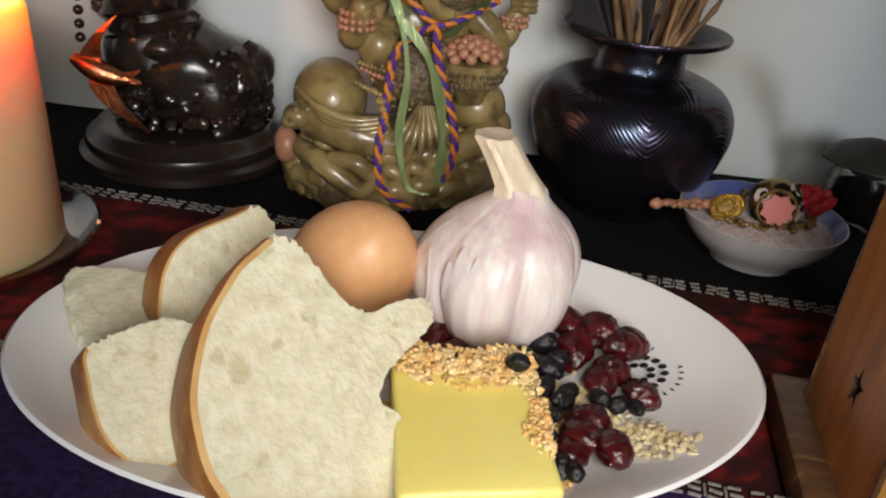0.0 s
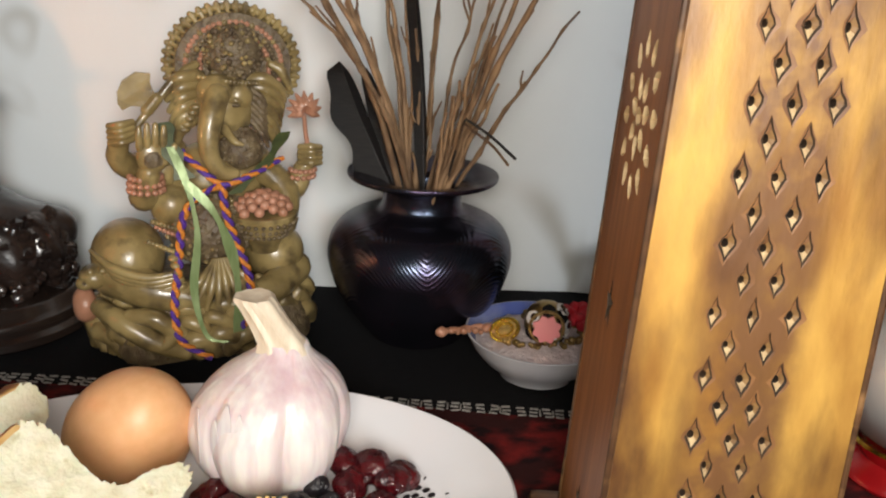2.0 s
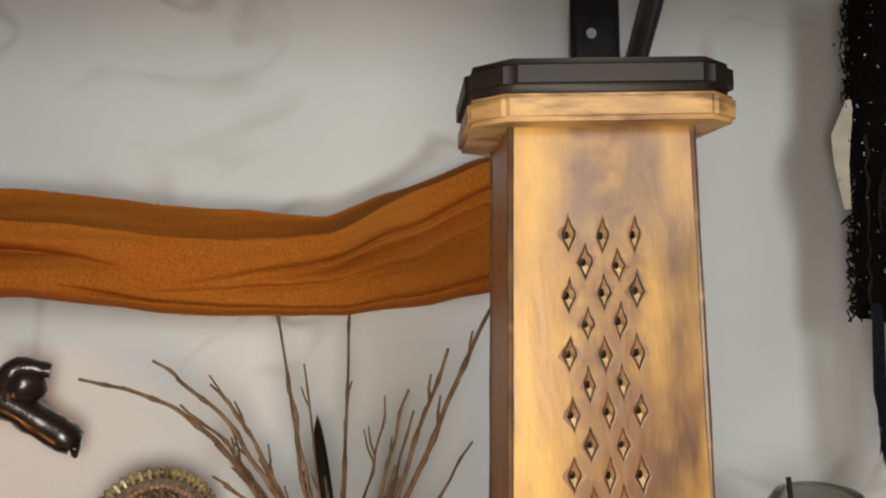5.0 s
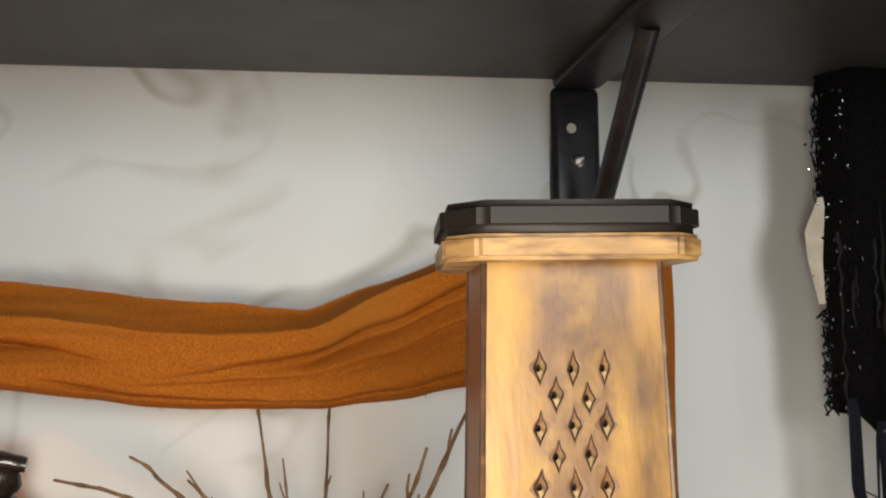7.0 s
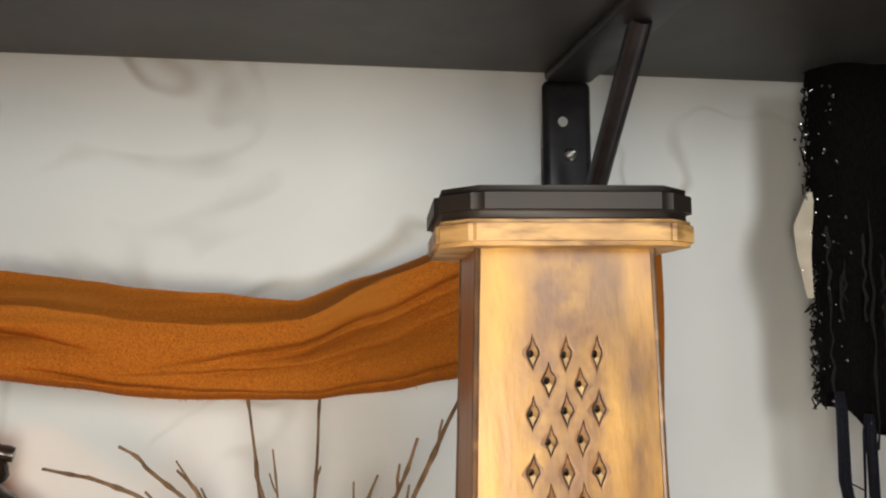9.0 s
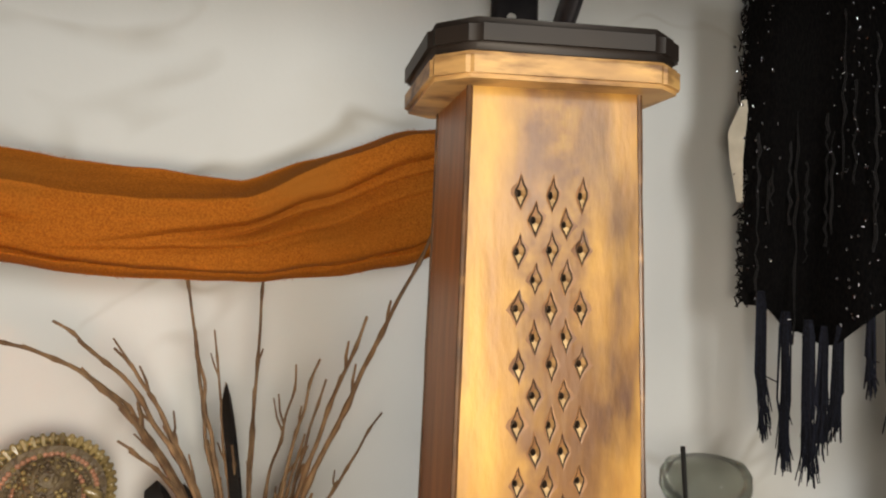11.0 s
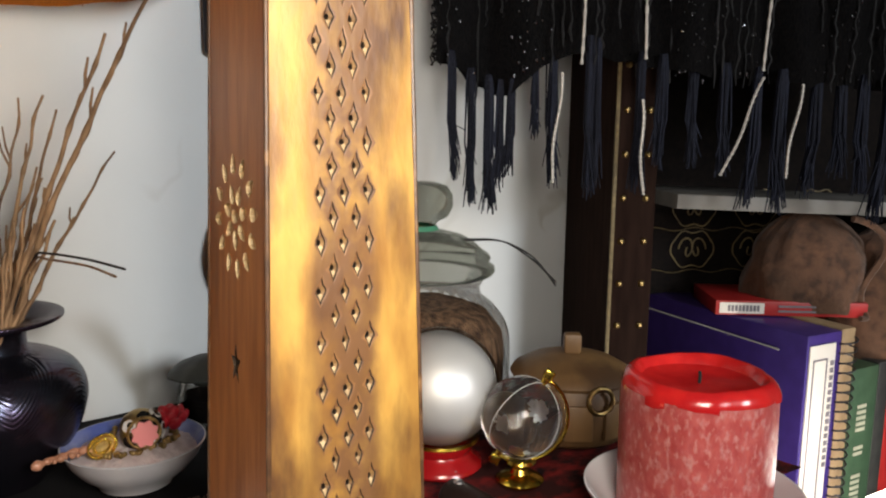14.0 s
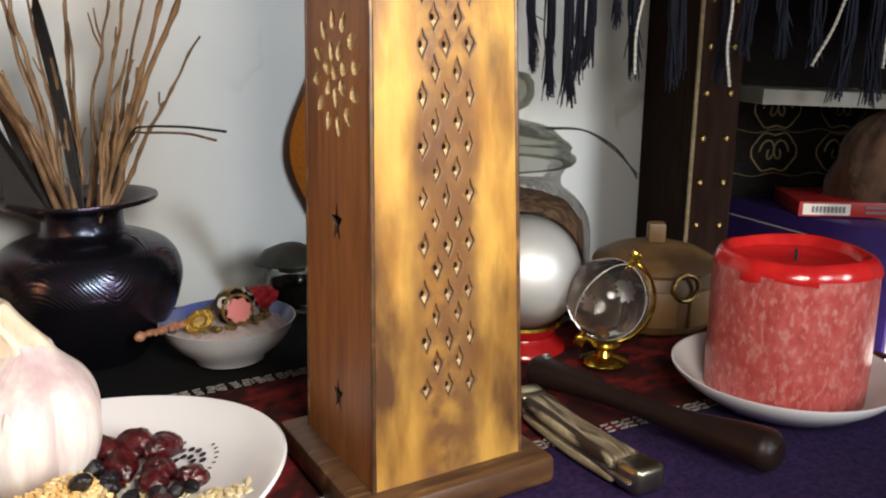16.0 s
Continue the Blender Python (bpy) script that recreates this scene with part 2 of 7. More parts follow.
M["rose"] = surf("red_fabric_rose", (0.50, 0.012, 0.025), (0.32, 0.006, 0.015), 120, 0.6, bump=0.3)
M["pewter"] = surf("dull_pewter", (0.036, 0.037, 0.028), (0.018, 0.019, 0.015), 60, 0.55, 0.0, bump=0.2)


def thin_glass(name, tint, rough=0.03):
    """A thin pane: tinted see-through, with a gloss that Fresnel drives."""
    m = bpy.data.materials.new(name)
    m.use_nodes = True
    nt = m.node_tree
    nt.nodes.remove(nt.nodes["Principled BSDF"])
    tr, gl, mix, fr = (nt.nodes.new("ShaderNode" + k) for k in ("BsdfTransparent", "BsdfGlossy", "MixShader", "LayerWeight"))
    tr.inputs[0].default_value = (*tint, 1)
    gl.inputs["Roughness"].default_value = rough
    fr.inputs[0].default_value = 0.20
    less = nt.nodes.new("ShaderNodeMath")
    less.operation = "MULTIPLY"
    less.inputs[1].default_value = 0.65
    nt.links.new(fr.outputs["Fresnel"], less.inputs[0])
    for a, b in ((less.outputs[0], mix.inputs[0]), (tr.outputs[0], mix.inputs[1]), (gl.outputs[0], mix.inputs[2]), (mix.outputs[0], nt.nodes["Material Output"].inputs[0])):
        nt.links.new(a, b)
    return m


M["jar_glass"] = thin_glass("smoky_jar_glass", (0.86, 0.85, 0.83), 0.06)
M["lid_glass"] = thin_glass("thick_lid_glass", (0.62, 0.63, 0.59), 0.08)
M["etched"] = clear("etched_glass", (0.80, 0.79, 0.77), 0.45)
M["crystal"] = surf("clouded_crystal", (0.88, 0.87, 0.86), (0.80, 0.79, 0.79), 60, 0.02, glass=0.98, ior=1.47)
M["frost"] = surf("frosted_glass", (0.62, 0.60, 0.58), (0.5, 0.48, 0.46), 100, 0.6)
M["herb"] = surf("dried_herbs", (0.26, 0.15, 0.085), (0.055, 0.028, 0.016), 70, 0.85, bump=1.0, bscale=160, stretch=(2.5, 2.5, 0.35), bdist=0.004)
M["mirror"] = surf("mirrored_ball", (0.97, 0.98, 0.99), (0.88, 0.90, 0.93), 45, 0.38, 0.62, rough2=0.60, coat=0.7)
M["red_base"] = surf("red_lacquer", (0.34, 0.008, 0.010), (0.26, 0.006, 0.008), 40, 0.2, coat=0.4)
M["green_putty"] = surf("green_rim", (0.08, 0.28, 0.17), (0.05, 0.2, 0.12), 60, 0.3)
M["pot_wood"] = surf("carved_pot_wood", (0.20, 0.115, 0.045), (0.12, 0.062, 0.024), 35, 0.5, bump=0.2, stretch=(1, 1, 0.3), c3=(0.07, 0.036, 0.016), c3scale=20)
M["stag"] = surf("stag_horn", (0.52, 0.43, 0.28), (0.10, 0.065, 0.04), 60, 0.45, bump=0.7, bscale=90, stretch=(0.35, 3.0, 1), bdist=0.002, c3=(0.035, 0.022, 0.014), c3scale=75, c3at=(0.47, 0.56))
M["nickel"] = surf("nickel_silver", (0.50, 0.46, 0.33), (0.36, 0.33, 0.24), 90, 0.3, 1.0)
M["sheath"] = surf("dark_brown_leather", (0.017, 0.008, 0.006), (0.010, 0.005, 0.004), 50, 0.42, spec=0.3, bump=0.3, bscale=300)
M["cab"] = surf("dark_stained_timber", (0.021, 0.011, 0.008), (0.012, 0.006, 0.0045), 30, 0.85, spec=0.05, bump=0.1, stretch=(5, 5, 0.6))
M["cab_in"] = surf("black_lining", (0.010, 0.007, 0.006), (0.005, 0.004, 0.004), 200, 0.9, spec=0.15)
M["gilt"] = surf("dull_gilt_print", (0.20, 0.145, 0.06), (0.11, 0.08, 0.035), 200, 0.6)
M["grey_board"] = surf("grey_board", (0.22, 0.215, 0.20), (0.18, 0.175, 0.165), 40, 0.6)
M["shawl"] = surf("black_knit", (0.011, 0.010, 0.010), (0.005, 0.005, 0.006), 700, 0.9, spec=0.12, bump=0.9, bscale=600, stretch=(1, 1, 0.4), bdist=0.002)
M["yarn"] = surf("slubbed_black_yarn", (0.012, 0.012, 0.014), (0.005, 0.005, 0.006), 500, 0.65, random=-0.5, spec=0.3, bump=0.6, bscale=900)
M["tassel"] = surf("blue_black_thread", (0.011, 0.013, 0.024), (0.005, 0.006, 0.011), 500, 0.7, random=-0.4, spec=0.12)
M["silver_thread"] = surf("silver_thread", (0.62, 0.59, 0.54), (0.42, 0.40, 0.37), 400, 0.5, 0.3)
M["sequin"] = surf("sequin", (0.75, 0.78, 0.85), (0.5, 0.52, 0.6), 300, 0.08, 1.0)
M["binder"] = surf("purple_binder_board", (0.055, 0.030, 0.20), (0.045, 0.024, 0.165), 60, 0.38, bump=0.1, bscale=500)
M["paper"] = surf("white_paper", (0.74, 0.70, 0.64), (0.70, 0.66, 0.60), 40, 0.7)
M["kraft"] = surf("tan_notebook_board", (0.42, 0.30, 0.17), (0.33, 0.22, 0.12), 60, 0.6)
M["label_line"] = surf("grey_print", (0.20, 0.18, 0.20), None, 50, 0.6)
M["book_red"] = surf("red_book_cloth", (0.42, 0.022, 0.020), (0.34, 0.016, 0.016), 60, 0.45)
M["book_green"] = surf("green_book_cloth", (0.055, 0.11, 0.06), (0.04, 0.085, 0.045), 60, 0.5)
M["book_dark"] = surf("dark_book_cloth", (0.05, 0.05, 0.045), (0.03, 0.03, 0.03), 60, 0.5)
M["book_mark"] = surf("pale_lettering", (0.55, 0.55, 0.42), None, 60, 0.5)
M["suede"] = surf("brown_suede", (0.15, 0.070, 0.036), (0.055, 0.026, 0.014), 80, 0.9, bump=0.7, bscale=200, bdist=0.002, c3=(0.10, 0.052, 0.030), c3scale=40, c3at=(0.45, 0.85), sheen=0.2)
M["tag"] = surf("printed_cloth_tag", (0.62, 0.58, 0.49), (0.5, 0.46, 0.38), 60, 0.8)
M["flame"] = glow("flame", (1.0, 0.62, 0.22), 12.0)
M["lamp_glow"] = glow("lit_lamp_dome", (1.0, 0.93, 0.85), 9.0)

# ---------------------------------------------------------------- mesh helpers


def thing(name, place, label, category, group="", turn=0.0, kind=""):
    ob = new(name)
    ob.empty_display_size = 0.01
    ob.matrix_world = pose(*place, 0, 0, turn)
    return tagged(ob, label, category, group, kind)


def part(name, bm, material, parent=None, label="", smooth=True):
    """Links a bmesh as one mesh object; material: a key, or a list of keys for the faces' slots."""
    me = bpy.data.meshes.new(name)
    bm.normal_update()
    bm.to_mesh(me)
    bm.free()
    for key in ([material] if isinstance(material, str) else material):
        me.materials.append(M[key])
    if smooth:
        for p in me.polygons:
            p.use_smooth = True
        me.set_sharp_from_angle(angle=radians(42))
    ob = new(name, me)
    ob.parent = parent
    return tagged(ob, label)


def box(bm, x0, x1, y0, y1, z0, z1, bevel=0.0, m=None, slot=0, seg=2):
    r = bmesh.ops.create_cube(bm, size=1)
    vs = r["verts"]
    for v in vs:
        v.co = Vector((x0 + (v.co.x + .5) * (x1 - x0), y0 + (v.co.y + .5) * (y1 - y0), z0 + (v.co.z + .5) * (z1 - z0)))
    es = list({e for v in vs for e in v.link_edges})
    fs = list({f for v in vs for f in v.link_faces})
    if bevel:
        r = bmesh.ops.bevel(bm, geom=es, offset=bevel, segments=seg, affect="EDGES", profile=0.5)
        fs = list({f for v in r["verts"] for f in v.link_faces} | {f for f in fs if f.is_valid})
        vs = list({v for f in fs for v in f.verts})
    for f in fs:
        f.material_index = slot
    if m is not None:
        bmesh.ops.transform(bm, matrix=m, verts=vs)
    return bm


def lathe(bm, profile, seg=48, centre=(0, 0, 0), slot=0, wobble=None):
    """Turns (radius, height) pairs about the z axis."""
    rings = []
    for r, z in profile:
        if r < 1e-6:
            rings.append([bm.verts.new((centre[0], centre[1], centre[2] + z))])
        else:
            ring = []
            for i in range(seg):
                a = 2 * math.pi * i / seg
                k = wobble(a, z) if wobble else 1.0
                ring.append(bm.verts.new((centre[0] + k * r * math.cos(a), centre[1] + k * r * math.sin(a), centre[2] + z)))
            rings.append(ring)
    for a, b in zip(rings, rings[1:]):
        for i in range(seg):
            j = (i + 1) % seg
            if len(a) == 1 and len(b) == 1:
                continue
            if len(a) == 1:
                f = bm.faces.new((a[0], b[j], b[i]))
            elif len(b) == 1:
                f = bm.faces.new((a[i], a[j], b[0]))
            else:
                f = bm.faces.new((a[i], a[j], b[j], b[i]))
            f.material_index = slot
    return bm


def smooth_path(points, n=6):
    """Catmull-Rom through the points."""
    P = [Vector(p) for p in points]
    P = [2 * P[0] - P[1]] + P + [2 * P[-1] - P[-2]]
    out = []
    for i in range(1, len(P) - 2):
        for k in range(n):
            t = k / n
            a, b, c, d = P[i - 1], P[i], P[i + 1], P[i + 2]
            out.append(0.5 * ((2 * b) + (c - a) * t + (2 * a - 5 * b + 4 * c - d) * t * t + (3 * b - a - 3 * c + d) * t ** 3))
    out.append(P[-2])
    return out


def tube(bm, points, radius, seg=8, slot=0, flat=1.0, caps=True):
    """A tube along points; radius: one number or one per point; flat: squash of its second axis."""
    pts = [Vector(p) for p in points]
    n = len(pts)
    rad = [radius] * n if isinstance(radius, (int, float)) else list(radius)
    rings, up = [], None
    for i, p in enumerate(pts):
        d = (pts[min(i + 1, n - 1)] - pts[max(i - 1, 0)])
        d = d.normalized() if d.length > 1e-9 else Vector((0, 0, 1))
        if up is None:
            up = Vector((0, 0, 1)) if abs(d.z) < 0.9 else Vector((0, 1, 0))
        side = d.cross(up)
        side = side.normalized() if side.length > 1e-6 else Vector((1, 0, 0))
        up = side.cross(d).normalized()
        rings.append([bm.verts.new(p + rad[i] * (math.cos(a) * side + flat * math.sin(a) * up)) for a in (2 * math.pi * k / seg for k in range(seg))])
    for a, b in zip(rings, rings[1:]):
        for k in range(seg):
            bm.faces.new((a[k], a[(k + 1) % seg], b[(k + 1) % seg], b[k])).material_index = slot
    if caps:
        bm.faces.new(list(reversed(rings[0]))).material_index = slot
        bm.faces.new(rings[-1]).material_index = slot
    return bm


def ball(bm, place, radii, sub=2, slot=0, rough=0.0, freq=60.0, turn=None):
    r = bmesh.ops.create_icosphere(bm, subdivisions=sub, radius=1)
    rx = radii if isinstance(radii, (tuple, list)) else (radii,) * 3
    off = Vector(place)
    for v in r["verts"]:
        c = Vector((v.co.x * rx[0], v.co.y * rx[1], v.co.z * rx[2]))
        if rough:
            c *= 1 + rough * noise.noise((c + off) * freq)
        if turn is not None:
            c = turn @ c
        v.co = c + off
    for f in {f for v in r["verts"] for f in v.link_faces}:
        f.material_index = slot
    return bm


def strip(bm, points, width, across, slot=0, thick=0.0006):
    """A flat ribbon along points, its width along the vector across."""
    rows = []
    for i, p in enumerate(points):
        p = Vector(p)
        w = width if isinstance(width, (int, float)) else width[i]
        a = Vector(across).normalized() * w / 2
        d = (Vector(points[min(i + 1, len(points) - 1)]) - Vector(points[max(i - 1, 0)]))
        n = d.cross(a).normalized() * thick / 2 if d.length > 1e-9 else Vector((0, thick / 2, 0))
        rows.append([bm.verts.new(q) for q in (p - a - n, p + a - n, p + a + n, p - a + n)])
    for r, s in zip(rows, rows[1:]):
        for k in range(4):
            bm.faces.new((r[k], r[(k + 1) % 4], s[(k + 1) % 4], s[k])).material_index = slot
    bm.faces.new(rows[0])
    bm.faces.new(list(reversed(rows[-1])))
    return bm


# scorching round the row of holes in the tower's front
nt = M["gold_wood"].node_tree
base = nt.nodes["Principled BSDF"].inputs["Base Color"].links[0].from_socket
tc, xyz, nz, rm, mx = (nt.nodes.new("ShaderNode" + k) for k in ("TexCoord", "SeparateXYZ", "TexNoise", "MapRange", "Mix"))
ab, mul, edge_z = nt.nodes.new("ShaderNodeMath"), nt.nodes.new("ShaderNodeMath"), nt.nodes.new("ShaderNodeMapRange")
ab.operation, mul.operation = "ABSOLUTE", "MULTIPLY"
nt.links.new(tc.outputs["Object"], xyz.inputs[0])
nt.links.new(xyz.outputs[0], ab.inputs[0])
nt.links.new(ab.outputs[0], rm.inputs[0])
rm.interpolation_type = "SMOOTHSTEP"
rm.inputs[1].default_value, rm.inputs[2].default_value, rm.inputs[3].default_value, rm.inputs[4].default_value = 0.007, 0.019, 1.0, 0.0
nz.inputs["Scale"].default_value, nz.inputs["Detail"].default_value = 110, 3
nt.links.new(tc.outputs["Object"], nz.inputs["Vector"])
edge_z.inputs[1].default_value, edge_z.inputs[2].default_value = 0.16, 0.62
nt.links.new(nz.outputs[0], edge_z.inputs[0])
nt.links.new(rm.outputs[0], mul.inputs[0])
nt.links.new(edge_z.outputs[0], mul.inputs[1])
mx.data_type = "RGBA"
nt.links.new(mul.outputs[0], mx.inputs[0])
nt.links.new(base, mx.inputs[6])
mx.inputs[7].default_value = (0.15, 0.068, 0.024, 1)
nt.links.new(mx.outputs[2], nt.nodes["Principled BSDF"].inputs["Base Color"])

# drifting incense smoke in the air, painted into the wall colour as wandering streaks
nt = M["wall"].node_tree
base = nt.nodes["Principled BSDF"].inputs["Base Color"].links[0].from_socket
tc, n1, n2, sb, ab, rm, rm2, mul, mx = (nt.nodes.new("ShaderNode" + k) for k in ("TexCoord", "TexNoise", "TexNoise", "Math", "Math", "MapRange", "MapRange", "Math", "Mix"))
n1.inputs["Scale"].default_value, n1.inputs["Detail"].default_value, n1.inputs["Distortion"].default_value = 5.5, 2.5, 0.8
n2.inputs["Scale"].default_value, n2.inputs["Detail"].default_value = 7.0, 3
sb.operation, ab.operation, mul.operation = "SUBTRACT", "ABSOLUTE", "MULTIPLY"
sb.inputs[1].default_value = 0.50
rm.interpolation_type = "SMOOTHSTEP"
rm.inputs[1].default_value, rm.inputs[2].default_value, rm.inputs[3].default_value, rm.inputs[4].default_value = 0.0, 0.030, 1.0, 0.0
rm2.inputs[1].default_value, rm2.inputs[2].default_value, rm2.inputs[4].default_value = 0.42, 0.66, 0.75
for n in (n1, n2):
    nt.links.new(tc.outputs["Object"], n.inputs["Vector"])
for a, b in ((n1.outputs[0], sb.inputs[0]), (sb.outputs[0], ab.inputs[0]), (ab.outputs[0], rm.inputs[0]), (n2.outputs[0], rm2.inputs[0]), (rm.outputs[0], mul.inputs[0]), (rm2.outputs[0], mul.inputs[1])):
    nt.links.new(a, b)
mx.data_type = "RGBA"
mx.inputs[7].default_value = (0.40, 0.38, 0.33, 1)
for a, b in ((mul.outputs[0], mx.inputs[0]), (base, mx.inputs[6]), (mx.outputs[2], nt.nodes["Principled BSDF"].inputs["Base Color"])):
    nt.links.new(a, b)

# ---------------------------------------------------------------- the room
ROOM = pose(0, 0.484, 0, 0, 0, -6.0)        # the back wall's frame: x along it, y into it


def structure(name, bm, material, label, m=ROOM, smooth=False):
    ob = part(name, bm, material, None, label, smooth)
    ob.matrix_world = m
    return tagged(ob, kind="structure")


def wy(x):
    """The back wall's y at x."""
    return 0.484 - math.tan(radians(6.0)) * x


structure("wall_north", box(bmesh.new(), -1.4, 2.2, 0, 0.1, -0.75, 1.7), "wall", "off-white painted wall behind the altar, airborne smoke put on as faint streaks")
structure("wall_west", box(bmesh.new(), -1.5, -1.4, -2.6, 0.1, -0.75, 1.7), "room", "plain painted side wall of the room")
structure("wall_east", box(bmesh.new(), 2.2, 2.3, -2.6, 0.1, -0.75, 1.7), "room", "plain painted side wall of the room")
structure("wall_south", box(bmesh.new(), -1.5, 2.3, -2.7, -2.6, -0.75, 1.7), "room", "plain painted wall behind")
structure("floor", box(bmesh.new(), -1.5, 2.3, -2.7, 0.1, -0.8, -0.75), "floorboard", "dark timber floor of the room")
structure("ceiling", box(bmesh.new(), -1.5, 2.3, -2.7, 0.1, 1.7, 1.75), "room", "plain ceiling of the room")

# the altar table, with a rounded front corner
edge = [(-0.75, 0.555), (-0.75, 0.00), (0.20, -0.035), (0.30, -0.030), (0.345, -0.006), (0.392, 0.024), (0.430, 0.055), (0.462, 0.11), (0.478, 0.18), (0.480, 0.428)]
table = thing("table", (0, 0, -0.75), "dark wooden altar table covered with layered cloths", "table")


def slab(bm, outline, z0, z1, slot=0):
    lo = [bm.verts.new((x, y, z0)) for x, y in outline]
    hi = [bm.verts.new((x, y, z1)) for x, y in outline]
    n = len(outline)
    bm.faces.new(list(reversed(lo))).material_index = slot
    bm.faces.new(hi).material_index = slot
    for i in range(n):
        bm.faces.new((lo[i], lo[(i + 1) % n], hi[(i + 1) % n], hi[i])).material_index = slot
    return bm


part("tabletop", slab(bmesh.new(), edge, 0.71, 0.744), "cab", table)
for lx, ly in ((-0.70, 0.05), (-0.70, 0.48), (0.40, 0.10), (0.40, 0.38)):
    part("leg", box(bmesh.new(), lx - 0.03, lx + 0.03, ly - 0.03, ly + 0.03, 0, 0.71, 0.004), "cab", table)

# the runner: black at the back, red brocade, then purple, parted by two stitched lines
LINE_1 = lambda x: 0.333 - 0.218 * x + 0.002 * math.sin(9 * x + 1)
LINE_2 = lambda x: 0.192 - 0.250 * x + 0.004 * math.sin(11 * x)


def front_y(x):
    pts = edge[1:]
    for (xa, ya), (xb, yb) in zip(pts, pts[1:]):
        if xa <= x <= xb and xb > xa:
            return ya + (yb - ya) * (x - xa) / (xb - xa)
    return 0.2


def cloth_sheet(name, lo, hi, material, label, z=0.0, nx=150, ny=26, hem=False):
    bm = bmesh.new()
    grid = []
    for i in range(nx + 1):
        x = -0.745 + 1.227 * i / nx
        a, b = lo(x), hi(x)
        row = []
        for j in range(ny + 1):
            y = a + (b - a) * j / ny
            h = 0.0011 * noise.noise((x * 16, y * 16, 1)) + 0.0006 * noise.noise((x * 60, y * 60, 2))
            row.append(bm.verts.new((x, y, z + h - 0.0012)))
        if hem:                                   # the cloth hangs over the front edge
            row = [bm.verts.new((x, a - o, z - d)) for o, d in ((0.030, 0.30), (0.026, 0.12), (0.020, 0.04), (0.012, 0.010), (0.005, 0.0022))] + row
        grid.append(row)
    for r, s in zip(grid, grid[1:]):
        for j in range(len(r) - 1):
            bm.faces.new((r[j], s[j], s[j + 1], r[j + 1]))
    ob = part(name, bm, material)
    return tagged(ob, label, "cloth")


cloth_sheet("runner_cloth", LINE_1, lambda x: wy(x) - 0.002, "black_cloth", "black woven cloth lying along the back of the altar table", 0.0)
cloth_sheet("brocade_cloth", LINE_2, LINE_1, "paisley", "dark red and black brocade cloth band across the table", 0.0)
cloth_sheet("purple_cloth", front_y, lambda x: max(front_y(x) + 0.004, LINE_2(x)), "purple_cloth", "deep purple cloth hanging over the table's front edge", 0.0, hem=True)


def braid_trim(line, label, half):
    bm = bmesh.new()
    rng = random.Random(5)
    x = -0.33
    while x < 0.46:
        y, s = line(x), (line(x + 0.01) - line(x)) / 0.01
        m = Matrix.Translation((x, y, 0.0006)) @ Euler((0, 0, math.atan(s))).to_matrix().to_4x4()
        for dy in (-half, 0, half):
            box(bm, -0.0021, 0.0021, dy - 0.00045, dy + 0.00045, 0, 0.0006 + 0.0003 * rng.random(), 0, m @ pose(rng.uniform(-.0005, .0005), 0, 0, 0, 0, rng.uniform(-14, 14)))
        if int(x * 1000) % 2 == 0:
            box(bm, -0.0004, 0.0004, -half * .8, half * .8, 0, 0.0007, 0, m @ pose(0.0032, 0, 0))
        x += 0.0066
    return tagged(part("trim", bm, "stitch", None, label, False), label, "trim", kind="structure")


braid_trim(LINE_1, "grey stitched border between black and red cloth", 0.0034)
braid_trim(LINE_2, "grey stitched border between red and purple cloth", 0.0034)

# the wall shelf and its bracket
shelf = thing("wall_shelf", (0, 0, 0.5), "dark grey laminate wall shelf above the altar", "shelf")
b = part("board", box(bmesh.new(), -1.0, 1.2, -0.30, -0.002, 0.006, 0.030, 0.002), "shelf", shelf)
shelf.matrix_world = ROOM @ pose(0.35, 0, 0.497, 0, -0.5, 0) @ pose(-0.35, 0, 0)

bracket = thing("shelf_bracket", (0, 0, 0), "dark steel shelf bracket with diagonal brace screwed to the wall", "bracket")
bracket.matrix_world = ROOM @ pose(0.308, 0, 0.26)
part("wall_plate", box(bmesh.new(), -0.018, 0.018, -0.009, -0.001, 0.0, 0.236, 0.005, seg=3), "bracket", bracket)
part("arm", box(bmesh.new(), -0.018, 0.018, -0.25, -0.009, 0.234, 0.242, 0.003), "bracket", bracket)
part("brace", tube(bmesh.new(), [(0.002, -0.010, 0.098), (0.002, -0.075, 0.170), (0.002, -0.135, 0.236)], 0.0072, 10), "bracket", bracket, "diagonal brace")
bm = bmesh.new()
lathe(bm, [(0.0, 0.0022), (0.003, 0.002), (0.0046, 0.0008), (0.005, 0)], 20)
bmesh.ops.transform(bm, matrix=pose(0.001, -0.0092, 0.181, 90), verts=bm.verts)
box(bm, -0.0034, 0.0034, -0.0004, 0.0004, 0, 0.0006, 0, pose(0.001, -0.0110, 0.181, 90, 0, 0) @ pose(0, 0, 0, 0, 0, 35))
part("screw", bm, "steel", bracket, "steel screw head")
bm = bmesh.new()
lathe(bm, [(0.0, 0.0), (0.0036, 0.0), (0.0040, -0.001)], 20)
bmesh.ops.transform(bm, matrix=pose(-0.004, -0.0094, 0.205, 90), verts=bm.verts)
part("screw_hole", bm, "wall", bracket, "open screw hole showing pale wall")

# ---------------------------------------------------------------- rust scarf swagged along the wall


def interp(pts, x):
    for (xa, ya), (xb, yb) in zip(pts, pts[1:]):
        if x <= xb:
            t = (x - xa) / (xb - xa)
            t = t * t * (3 - 2 * t) * 0.55 + t * 0.45
            return ya + (yb - ya) * t
    return pts[-1][1]


